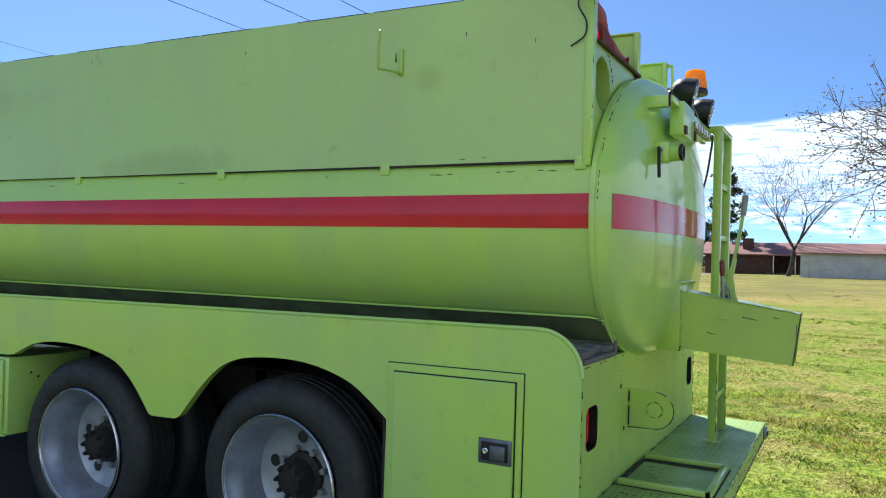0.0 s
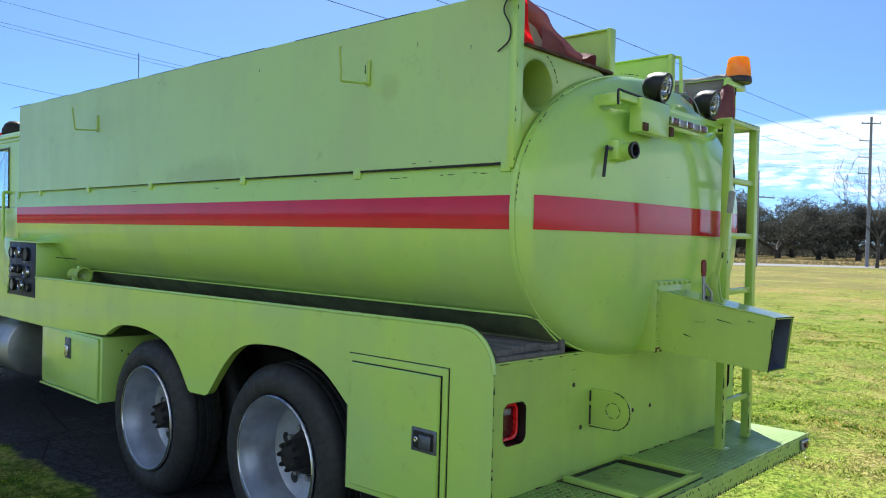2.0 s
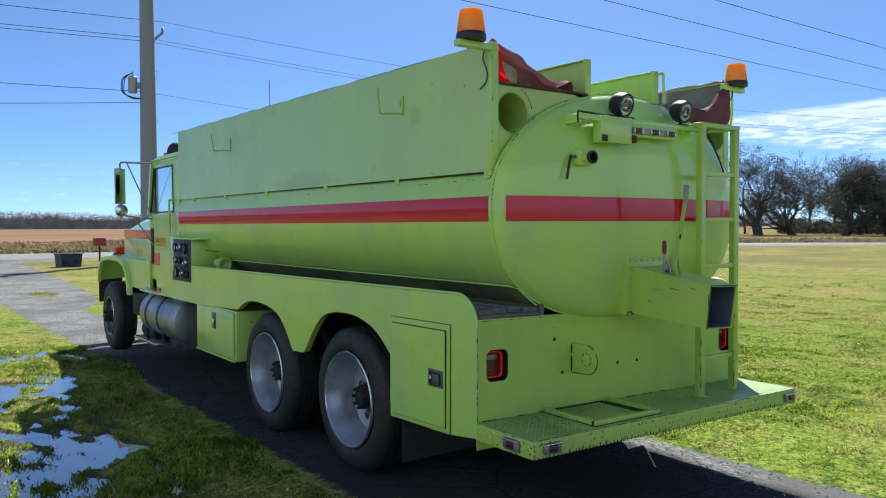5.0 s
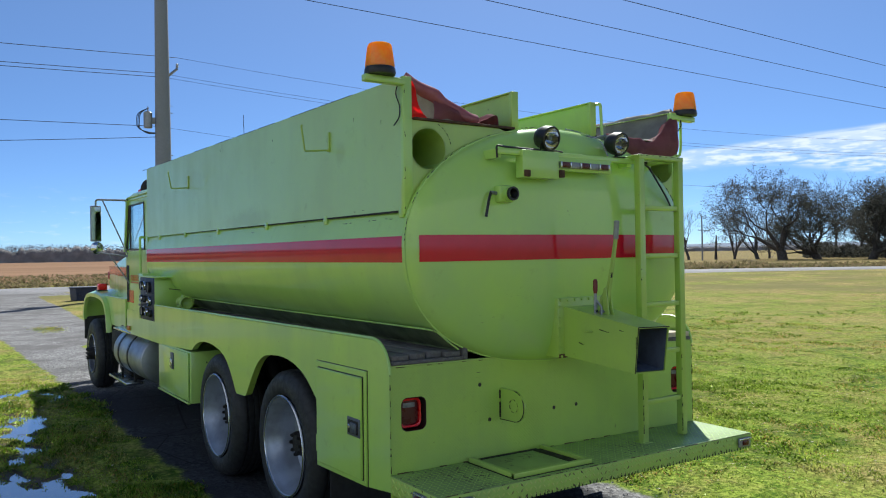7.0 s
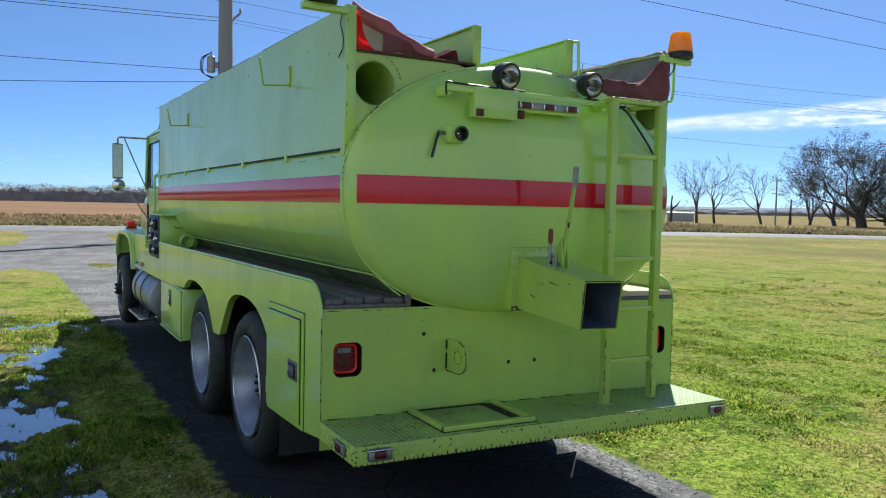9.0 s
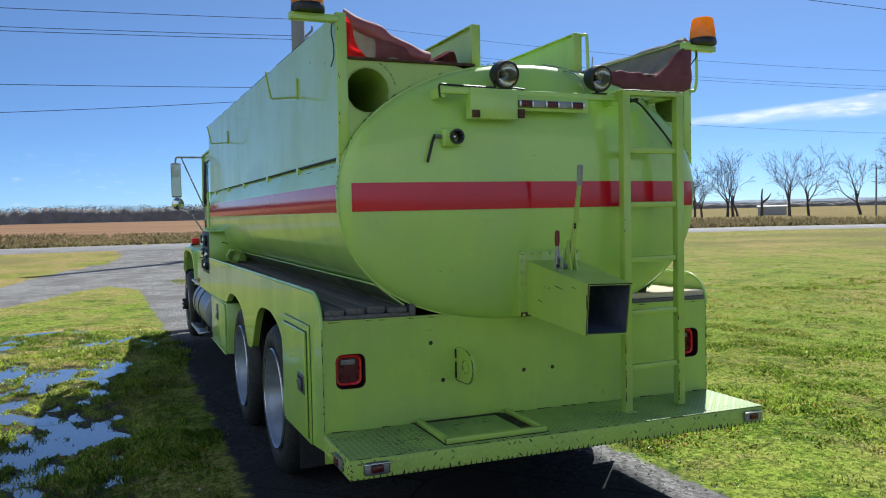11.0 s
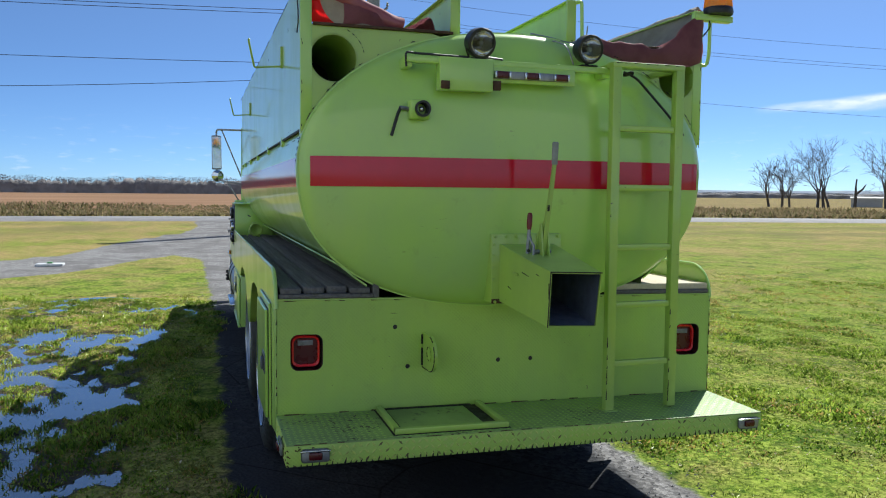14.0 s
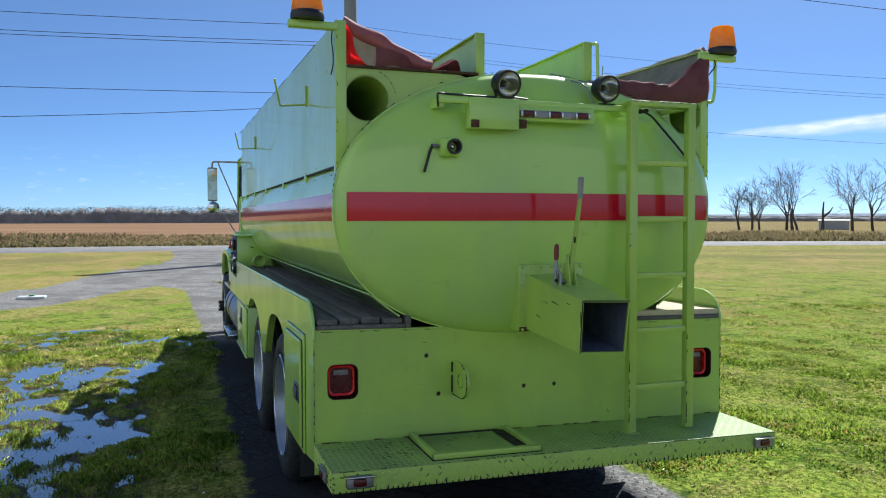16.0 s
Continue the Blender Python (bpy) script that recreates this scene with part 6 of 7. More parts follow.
def make_deck():
    """Grey planks either side of the tank."""
    for sgn in (-1, 1):
        deck = tagged(empty("plank_deck"), "weathered grey plank walkway beside the tank")
        deck.parent = truck
        if sgn > 0:
            part("plywood_sheet", lean(block(-4.85, -0.006, 0.56, 1.224, 1.206, 1.240, 0.004)), PLY, deck, "pale sun-bleached plywood sheet")
            part("end_board", lean(block(-0.04, 0.006, 0.60, 1.222, 1.184, 1.205, 0.004)), WOOD, deck)
            continue
        edges = [1.222, 1.108, 0.994, 0.880, 0.766]
        for k, (a, b) in enumerate(zip(edges, edges[1:])):
            bm = lean(block(-4.85, -0.004 - 0.012 * (k % 3), sgn * (a - 0.006), sgn * (b + 0.006), 1.204, 1.233 + 0.004 * ((k * 7) % 3), 0.006))
            part("plank", bm, WOOD if sgn < 0 else PLY, deck)
        part("edge_board", lean(block(-4.85, 0.004, sgn * 0.758, sgn * 0.726, 1.184, 1.266, 0.005)), WOOD, deck)
        part("end_board", lean(block(-0.04, 0.008, sgn * 1.222, sgn * 0.76, 1.184, 1.204, 0.004)), WOOD, deck)


make_deck()


def make_ladder():
    lad = tagged(empty("ladder"), "lime square-tube ladder up to the tank top")
    lad.parent = truck
    for y in (0.445, 0.815):
        part("rail", block(0.225, 0.270, y - 0.024, y + 0.024, 0.575, 2.372, 0.004), PAINT_DULL, lad)
    for z in (0.822, 1.130, 1.432, 1.740, 2.043):
        part("rung", block(0.230, 0.262, 0.470, 0.790, z - 0.018, z + 0.014, 0.004), PAINT_DULL, lad)
    part("top_rung", block(0.20, 0.272, 0.42, 0.84, 2.345, 2.375, 0.004), PAINT_DULL, lad)
    for y in (0.445, 0.815):
        part("stay", block(-0.03, 0.225, y - 0.018, y + 0.018, 2.345, 2.372, 0.004), PAINT_DULL, lad)
    part("foot", block(0.20, 0.29, 0.41, 0.48, 0.566, 0.580, 0.002), PAINT_DULL, lad)
    rs = random.Random(9)
    for y in (0.445, 0.815):
        for _ in range(9):
            z = rs.uniform(0.6, 1.0) if rs.random() < 0.6 else rs.uniform(1.0, 2.3)
            part("rail_chip", tube([(0.271, y - 0.023, z), (0.271, y - 0.023 + rs.uniform(0, 0.004), z + rs.uniform(0.01, 0.05))], 0.002, 4, radii=[0.003, 0.001]), CHASSIS, lad)
    # thin dark slips draw the shadow where each rung meets the rail
    for z in (0.822, 1.130, 1.432, 1.740, 2.043):
        part("rung_shadow_gap", block(0.232, 0.2635, 0.4685, 0.4705, z - 0.017, z + 0.013), CHASSIS, lad)
    for k in range(7):
        y = 0.43 + 0.058 * k + rs.uniform(-0.01, 0.01)
        part("top_chip", tube([(0.2725, y, 2.368), (0.2725, y + rs.uniform(0.01, 0.04), 2.371)], 0.002, 4, radii=[0.003, 0.001]), CHASSIS, lad)


make_ladder()


def quad_pipe(front, back, wall, bm=None):
    """A rectangular pipe from one four-cornered end to the other, open at the back end."""
    b = bmesh.new()
    def inset(q):
        c = sum((Vector(p) for p in q), Vector()) / 4
        return [Vector(p) + (c - Vector(p)).normalized() * wall * 1.4 for p in q]
    loops = [[b.verts.new(p) for p in q] for q in (front, back, inset(back), inset(front))]
    for l0, l1 in zip(loops, loops[1:]):
        for k in range(4):
            b.faces.new((l0[k], l0[(k + 1) % 4], l1[(k + 1) % 4], l1[k]))
    return merge(bm, b)


def make_chute():
    f = [(0.06, -0.150, 1.468), (0.06, 0.155, 1.468), (0.06, 0.155, 1.170), (0.06, -0.150, 1.170)]
    m = [(0.722, -0.122, 1.362), (0.714, 0.135, 1.352), (0.690, 0.125, 1.102), (0.690, -0.118, 1.112)]
    ch = part("dump_chute", quad_pipe(f, m, 0.006), PAINT_DULL, truck, "square steel dump chute with a dark open mouth")
    inn = [(0.14, -0.142, 1.45), (0.14, 0.147, 1.45), (0.14, 0.147, 1.18), (0.14, -0.142, 1.18)]
    bm = bmesh.new()
    bm.faces.new([bm.verts.new(p) for p in inn])
    part("gate", bm, GALV, ch)
    liner_f = [(0.145, -0.140, 1.446), (0.145, 0.145, 1.446), (0.145, 0.145, 1.184), (0.145, -0.140, 1.184)]
    liner_m = [(0.712, -0.114, 1.353), (0.705, 0.127, 1.343), (0.683, 0.117, 1.111), (0.683, -0.110, 1.121)]
    bm = bmesh.new()
    l0, l1 = [bm.verts.new(p) for p in liner_f], [bm.verts.new(p) for p in liner_m]
    for k in range(4):
        bm.faces.new((l0[k], l0[(k + 1) % 4], l1[(k + 1) % 4], l1[k]))
    part("liner", bm, simple("dark_slate_lining", (0.12, 0.145, 0.21), 0.6, 0.2, 0.3, 8.0), ch)
    fl = part("flange", block(0.050, 0.172, -0.190, 0.195, 1.150, 1.500, 0.006), PAINT_DULL, truck, "bolted flange of the dump chute")
    for y in [-0.17 + 0.0575 * k for k in range(7)]:
        for z in (1.487, 1.158):
            part("bolt", lathe([(0, 0.008), (0.010, 0.008), (0.012, 0.0)], (0.172, y, z), (1, 0, 0), 6), PAINT_DULL, fl)
    for z in [1.21 + 0.06 * k for k in range(5)]:
        part("bolt", lathe([(0, 0.008), (0.010, 0.008), (0.012, 0.0)], (0.172, -0.177, z), (1, 0, 0), 6), PAINT_DULL, fl)
    part("rust_patch", block(0.155, 0.1745, -0.186, -0.12, 1.1485, 1.172, 0.002), RUST, fl)
    part("side_lug", block(0.35, 0.40, -0.148, -0.140, 1.315, 1.325, 0.002), PAINT_DULL, ch)
    # gate lever: a flat bar in a fork, with a pale sleeve
    bar = tube([(0.372, -0.004, 1.405), (0.385, 0.004, 1.52), (0.412, 0.014, 1.68), (0.436, 0.022, 1.846)], 0.014, 4, radii=[0.017, 0.016, 0.013, 0.011])
    lv = part("lever", bar, PAINT_DULL, truck, "lime gate lever with a pale grey grip")
    part("grip", tube([(0.436, 0.022, 1.842), (0.446, 0.021, 1.943), (0.4465, 0.021, 1.948)], 0.015, 10, radii=[0.0145, 0.016, 0.010]), GREY_GRIP, lv)
    for dy in (-0.018, 0.016):
        part("fork_plate", prism([(0.33, 1.385), (0.43, 1.380), (0.41, 1.44), (0.392, 1.56), (0.376, 1.56), (0.352, 1.44)], "y", dy - 0.003, dy + 0.003, 0.001), PAINT_DULL, lv)
    part("pivot_bolt", tube([(0.372, -0.045, 1.425), (0.372, 0.040, 1.425)], 0.010, 8), GALV, lv)
    part("lever_brace", tube([(0.400, 0.010, 1.60), (0.355, -0.020, 1.50), (0.345, -0.030, 1.42)], 0.007, 6), PAINT_DULL, lv)
    part("fork_chip", tube([(0.412, 0.006, 1.62), (0.414, 0.007, 1.65)], 0.006, 5), CHASSIS, lv)
    tg = part("toggle_clamp", tube([(0.366, -0.080, 1.395), (0.360, -0.074, 1.46), (0.354, -0.066, 1.535)], 0.009, 8), GALV, truck, "toggle clamp with a dark red handle")
    part("clamp_handle", tube([(0.355, -0.067, 1.530), (0.353, -0.065, 1.555), (0.351, -0.062, 1.600), (0.351, -0.062, 1.612)], 0.012, 10, radii=[0.010, 0.014, 0.013, 0.008]), RED_GRIP, tg)
    part("clamp_base", block(0.31, 0.42, -0.108, -0.050, 1.392, 1.404, 0.003), PAINT_DULL, tg)
    part("clamp_link", tube([(0.395, -0.060, 1.40), (0.392, -0.058, 1.455), (0.360, -0.072, 1.50)], 0.006, 6), GALV, tg)
    part("clamp_link", tube([(0.345, -0.055, 1.40), (0.350, -0.050, 1.47), (0.352, -0.064, 1.52)], 0.005, 6), GALV, tg)
    for z in (1.405, 1.43):
        part("clamp_rivet", lathe([(0, 0.008), (0.006, 0.008), (0.008, 0.0)], (0.374, -0.078, z), (1, 0, 0), 8), CHASSIS, tg)
    part("weld_seam", tube([(0.30, -0.152, 1.432), (0.46, -0.146, 1.405), (0.70, -0.124, 1.366)], 0.003, 5), PAINT_DULL, ch)
    for a, b in (((0.46, -0.1455, 1.335), (0.53, -0.142, 1.322)), ((0.60, -0.1375, 1.34), (0.63, -0.136, 1.335)), ((0.705, -0.1222, 1.31), (0.702, -0.1215, 1.24)), ((0.30, -0.1495, 1.25), (0.34, -0.148, 1.238))):
        part("paint_scratch", tube([a, b], 0.0024, 4, radii=[0.0026, 0.001]), CHASSIS, ch)
    part("mouth_wear", tube([m[0], m[1]], 0.003, 5), CHASSIS, ch)
    part("mouth_wear", tube([m[0], m[3]], 0.0028, 5), CHASSIS, ch)


make_chute()


def make_rear_gear():
    # overflow valve
    x0 = head_x(-0.57, 2.1)
    v = part("valve", tube([(x0 - 0.05, -0.555, 2.100), (x0 + 0.05, -0.558, 2.10), (0.235, -0.570, 2.10)], 0.034, 20, caps=False, radii=[0.040, 0.040, 0.038]), PAINT, truck, "ball valve stub with a blue-black lever")
    part("valve_mouth", lathe([(0.0, 0.039), (0.012, 0.039), (0.012, 0.029), (-0.06, 0.027), (-0.06, 0.0)], (0.232, -0.570, 2.10), (1, 0, 0), 20), BLACK, v)
    part("valve_body", block(0.120, 0.185, -0.618, -0.515, 2.055, 2.150, 0.014), PAINT, v)
    part("valve_ball", lathe([(0, 0.014), (0.008, 0.010), (0.012, 0.0)], (0.19, -0.563, 2.103), (1, 0, 0), 12), ALLOY, v)
    hd = part("valve_stem", tube([(0.15, -0.60, 2.105), (0.15, -0.66, 2.110)], 0.010, 8), GALV, v)
    part("valve_lever", tube(soft_path([(0.15, -0.655, 2.115), (0.155, -0.672, 2.08), (0.165, -0.705, 1.975)], 0.02), 0.008, 8), BLACK, v)
    # light bar across the head
    bar = part("lamp_bar", block(0.165, 0.205, -0.640, 0.46, 2.320, 2.352, 0.004), PAINT, truck, "lime angle-steel lamp bar")
    part("bar_foot", block(head_x(-0.62, 2.33) - 0.02, 0.19, -0.645, -0.61, 2.300, 2.352, 0.004), PAINT, bar)
    part("bar_foot", block(head_x(0.43, 2.33) - 0.02, 0.19, 0.40, 0.44, 2.300, 2.352, 0.004), PAINT, bar)
    bx = part("junction_box", block(0.160, 0.225, -0.485, -0.212, 2.196, 2.352, 0.004), PAINT, truck, "plain lime junction box under the lamp bar")
    part("box_clip", block(0.222, 0.236, -0.478, -0.436, 2.200, 2.238, 0.003), RUST, bx)
    part("box_clip", block(0.205, 0.232, -0.212, -0.172, 2.205, 2.250, 0.003), RUST, bx)
    bk = part("marker_board", block(0.185, 0.212, -0.230, 0.235, 2.245, 2.325, 0.004), PAINT, truck, "board with three red marker lamps in a bar")
    mb = part("marker_bar", block(0.210, 0.226, -0.205, 0.190, 2.262, 2.300, 0.004), GALV, bk)
    for y in (-0.165, -0.008, 0.150):
        part("marker_lens", block(0.222, 0.238, y - 0.030, y + 0.030, 2.265, 2.297, 0.005), RED_LENS, mb)
        for e in (-0.037, 0.037):
            part("lens_cap", block(0.222, 0.240, y + e - 0.005, y + e + 0.005, 2.264, 2.298, 0.002), ALLOY, mb)
    # work lamps
    for at, aim in (((0.205, -0.278, 2.430), (0.93, 0.10, -0.22)), ((0.190, 0.315, 2.440), (0.93, 0.06, -0.20))):
        d = Vector(aim).normalized()
        lp = part("work_lamp", lathe([(-0.085, 0.0), (-0.080, 0.030), (-0.060, 0.056), (-0.025, 0.070), (0.030, 0.073), (0.034, 0.070), (0.034, 0.060)], at, d, 28), BLACK, truck, "round black rubber work lamp")
        part("reflector", lathe([(-0.030, 0.0), (-0.022, 0.028), (0.0, 0.050), (0.026, 0.060)], at, d, 24), CHROME, lp)
        part("lens", lathe([(0.030, 0.061), (0.036, 0.050), (0.040, 0.028), (0.041, 0.0)], at, d, 24), GLASS, lp, "clear glass lens")
        part("bulb", lathe([(-0.02, 0.010), (0.01, 0.012), (0.016, 0.0)], at, d, 10), CLEAR_LENS, lp)
        part("bracket", tube([(at[0] - 0.01, at[1], at[2] - 0.07), (at[0] - 0.015, at[1], 2.345)], 0.011, 8), CHASSIS, lp)
        part("lamp_foot", block(0.160, 0.215, at[1] - 0.045, at[1] + 0.045, 2.352, 2.358, 0.001), CHASSIS, lp)
    part("lamp_wire", tube(soft_path([(0.19, -0.64, 2.30), (0.19, -0.645, 2.37), (0.19, -0.60, 2.365), (0.19, -0.40, 2.362), (0.20, -0.33, 2.36)], 0.02), 0.006, 6), CABLE, bar)
    part("lamp_wire", tube(soft_path([(0.20, -0.33, 2.36), (0.23, -0.36, 2.40), (0.2, -0.30, 2.37), (0.19, -0.15, 2.36)], 0.03), 0.005, 6), CABLE, bar)
    part("lamp_wire", tube(soft_path([(0.18, 0.24, 2.36), (0.14, 0.22, 2.47), (0.05, 0.16, 2.50), (0.0, 0.40, 2.50), (0.0, 0.41, 2.60)], 0.06), 0.0035, 6), GALV, bar)
    # hose of cable hanging inside the ladder
    part("drop_cable", tube(soft_path([(0.20, 0.52, 2.335), (0.19, 0.60, 2.31), (0.12, 0.86, 2.12), (0.05, 1.03, 1.99), (0.02, 1.115, 1.84)], 0.1), 0.0065, 6), CABLE, truck)
    part("cable_bracket", block(0.12, 0.20, 0.56, 0.58, 2.325, 2.343, 0.003), CHASSIS, truck)
    # beacons on their arms
    for sgn in (-1, 1):
        y = sgn * 1.25
        arm = part("beacon_arm", block(-0.065, -0.015, sgn * 1.10, sgn * 1.345, 2.690, 2.726, 0.005), PAINT, truck, "welded arm carrying an amber beacon")
        part("arm_brace", tube(soft_path([(-0.03, sgn * 1.14, 2.44), (-0.03, sgn * 1.185, 2.44), (-0.03, sgn * 1.20, 2.50), (-0.03, sgn * 1.20, 2.70)], 0.04), 0.010, 8), PAINT, arm) if sgn > 0 else None
        bc = part("beacon", lathe([(0, 0.0), (0, 0.082), (0.012, 0.085), (0.030, 0.083), (0.040, 0.078), (0.040, 0.0)], (-0.03, y, 2.727), (0, 0, 1), 32), BLACK, truck, "amber rotating beacon on a black base")
        dome = [(0.038, 0.078), (0.050, 0.079), (0.100, 0.073), (0.150, 0.066), (0.163, 0.060), (0.168, 0.050), (0.169, 0.0)]
        part("dome", lathe(dome + [(0.165, 0.0), (0.164, 0.048), (0.158, 0.057), (0.10, 0.069), (0.050, 0.075), (0.038, 0.075)], (0, 0, 0), (0, 0, 1), 36), AMBER, bc, "ribbed amber plastic dome").matrix_basis = pose(-0.03, y, 2.727)
        part("bulb", lathe([(0.04, 0.020), (0.07, 0.020), (0.09, 0.014), (0.11, 0.010), (0.115, 0.0)], (-0.03, y, 2.727), (0, 0, 1), 12), CLEAR_LENS, bc)
        part("rotor", block(-0.055, -0.045, y - 0.03, y + 0.03, 2.770, 2.850, 0.004), CHROME, bc)
    part("beacon_wire", tube(soft_path([(-0.05, -1.09, 2.745), (-0.06, -1.115, 2.72), (-0.10, -1.118, 2.66), (-0.05, -1.118, 2.58), (-0.055, -1.117, 2.52), (-0.12, -1.116, 2.485)], 0.06), 0.0035, 6), CABLE, truck)
    part("beacon_wire", tube(soft_path([(-0.05, 1.14, 2.74), (-0.02, 1.18, 2.71), (-0.02, 1.20, 2.66), (-0.024, 1.15, 2.60)], 0.04), 0.004, 6), CABLE, truck)


make_rear_gear()
for s in range(2):
    pts = [(-0.06, 0.10, 2.535), (-0.03, 0.20, 2.515), (0.0, 0.30, 2.485), (0.015, 0.375, 2.505), (0.02, 0.40, 2.46), (0.03, 0.41, 2.40), (0.04, 0.45, 2.37)]
    part("tie_rope", tube(soft_path([(x + 0.012 * s, y, z + 0.014 * s) for x, y, z in pts], 0.04), 0.0055, 8), ROPE, truck, "blue-grey rope tied round the grab bar")
part("rope_knot", tube([(0.0, 0.35, 2.49), (0.03, 0.375, 2.52), (0.03, 0.40, 2.50), (0.0, 0.395, 2.475), (0.0, 0.36, 2.50)], 0.011, 8), ROPE, truck)


def make_wheel(name, at, sgn, radius, rim, dish, label, paint=None):
    """A tyre with grooves and a deep dished disc wheel, its axle along y."""
    w = tagged(empty(name), label)
    w.parent = truck
    w.matrix_basis = pose(*at, 0, 0, 0 if sgn < 0 else 180)
    c = (0, 0, 0)
    ax = (0, -1, 0)
    half = 0.135
    prof = [(-half, rim), (-half - 0.012, rim + 0.05), (-half - 0.010, radius - 0.07), (-half + 0.02, radius - 0.02), (-half + 0.04, radius - 0.004)]
    for k in (-0.05, 0.0, 0.05):
        prof += [(k - 0.010, radius), (k - 0.007, radius - 0.014), (k + 0.007, radius - 0.014), (k + 0.010, radius)]
    prof += [(half - 0.04, radius - 0.004), (half - 0.02, radius - 0.02), (half + 0.004, radius - 0.045), (half + 0.010, radius - 0.07), (half + 0.016, radius - 0.095), (half + 0.014, rim + 0.035), (half, rim + 0.012), (half - 0.01, rim)]
    ty = part("tyre", lathe(prof, c, ax, 64), RUBBER, w)
    d = dish
    rimp = [(half + 0.012, rim + 0.006), (half + 0.018, rim), (half + 0.010, rim - 0.012), (half - 0.03, rim - 0.022), (half - 0.06, rim - 0.045), (half - 0.12, rim - 0.055), (half - d + 0.02, rim - 0.075), (half - d, rim - 0.105), (half - d - 0.004, 0.16), (half - d - 0.01, 0.0)]
    rm = part("rim", lathe(rimp, c, ax, 56), paint or SILVER, w, "dished steel rim")
    part("rim_edge", tube([(math.cos(2 * math.pi * k / 48) * (rim - 0.002), -(half + 0.016), math.sin(2 * math.pi * k / 48) * (rim - 0.002)) for k in range(49)], 0.006, 6), ALLOY, rm)
    for k in range(5):
        a = 2 * math.pi * (k + 0.3) / 5
        part("hand_hole", lathe([(0, 0.033), (0.0015, 0.0)], (math.cos(a) * 0.195, -(half - d + 0.001), math.sin(a) * 0.195), ax, 16), BLACK, rm)
    hub = part("hub", lathe([(half - d - 0.01, 0.125), (half - d + 0.02, 0.120), (half - d + 0.035, 0.095), (half - d + 0.10, 0.088), (half - d + 0.125, 0.070), (half - d + 0.13, 0.0)], c, ax, 24), CHASSIS, w, "oily black axle hub")
    for k in range(8):
        a = 2 * math.pi * k / 8
        part("hub_stud", lathe([(0, 0.014), (0.02, 0.014), (0.035, 0.009), (0.037, 0.0)], (math.cos(a) * 0.073, -(half - d + 0.11), math.sin(a) * 0.073), ax, 6), CHASSIS, hub)
        part("wheel_nut", lathe([(0, 0.019), (0.028, 0.017), (0.030, 0.0)], (math.cos(a + 0.3) * 0.140, -(half - d + 0.002), math.sin(a + 0.3) * 0.140), ax, 6), GALV, hub)
    return w


for sgn in (-1, 1):
    for x, z in ((-1.545, 0.452), (-3.01, 0.425)):
        make_wheel("wheel", (x, sgn * 1.055, z - (0.03 if sgn > 0 else 0)), sgn, 0.520, 0.345, 0.21, "rear wheel with a deep dished silver rim")
        make_wheel("inner_wheel", (x, sgn * 0.70, z - (0.02 if sgn > 0 else 0)), sgn, 0.520, 0.345, 0.02, "inner twin of the rear wheel")
    make_wheel("front_wheel", (-9.12, sgn * 0.985, 0.345), sgn, 0.520, 0.29, 0.05, "front wheel with a worn dark rim", simple("dirty_grey_rim", (0.085, 0.095, 0.12), 0.55, 0.3, 0.4, 7.0, 0.1))


def make_chassis():
    for sgn in (-1, 1):
        part("frame_rail", block(-9.6, -0.1, sgn * 0.42, sgn * 0.50, 0.62, 0.88, 0.01), CHASSIS, truck)
        part("air_tank", lathe([(0, 0), (0, 0.12), (0.02, 0.14), (0.6, 0.14), (0.62, 0.12), (0.62, 0)], (-7.85, sgn * 0.86, 0.28), (1, 0, 0), 20), CHASSIS, truck)
    for x in (-1.545, -3.01, -9.12):
        part("axle", tube([(x, -0.95, 0.44), (x, 0.95, 0.42)], 0.075, 12), CHASSIS, truck)
        part("differential", lathe([(-0.2, 0), (-0.18, 0.1), (0, 0.19), (0.18, 0.1), (0.2, 0)], (x, 0, 0.43), (1, 0, 0), 16), CHASSIS, truck)
    part("sub_floor", lean(block(-4.9, -0.02, -1.2, 1.2, 1.085, 1.10)), CHASSIS, truck)
    for x in (-4.9, -3.75, -2.3, -0.9):
        part("crossmember", block(x, x + 0.08, -0.5, 0.5, 0.66, 0.86), CHASSIS, truck)
    # mud flaps hanging behind the tyres
    for sgn in (-1, 1):
        part("mud_flap", block(-0.86, -0.85, sgn * 0.55, sgn * 1.18, 0.16, 0.62, 0.002), RUBBER, truck)
    # fuel tank with straps and steps
    for sgn in (-1, 1):
        ft = part("fuel_tank", lathe([(0, 0.0), (0.0, 0.20), (0.015, 0.265), (0.035, 0.278), (1.45, 0.278), (1.47, 0.265), (1.485, 0.20), (1.485, 0.0)], (-7.02, sgn * 0.965, 0.598), (1, 0, 0), 36), TANK_ALLOY, truck, "cylindrical aluminium fuel tank with black straps")
        for x in (-6.72, -6.22):
            part("strap", lathe([(-0.03, 0.279), (-0.03, 0.285), (0.03, 0.285), (0.03, 0.279)], (x, sgn * 0.965, 0.598), (1, 0, 0), 36), BLACK, ft)
        part("cab_step", block(-6.95, -6.02, sgn * 1.06, sgn * 1.25, 0.878, 0.905, 0.006), ALLOY, truck, "aluminium cab step")
        part("cab_step", block(-7.25, -6.25, sgn * 1.05, sgn * 1.25, 0.245, 0.275, 0.006), ALLOY, truck)
        for x in (-7.15, -6.45):
            part("step_hanger", block(x, x + 0.04, sgn * 1.09, sgn * 1.12, 0.26, 0.90, 0.004), CHASSIS, truck)
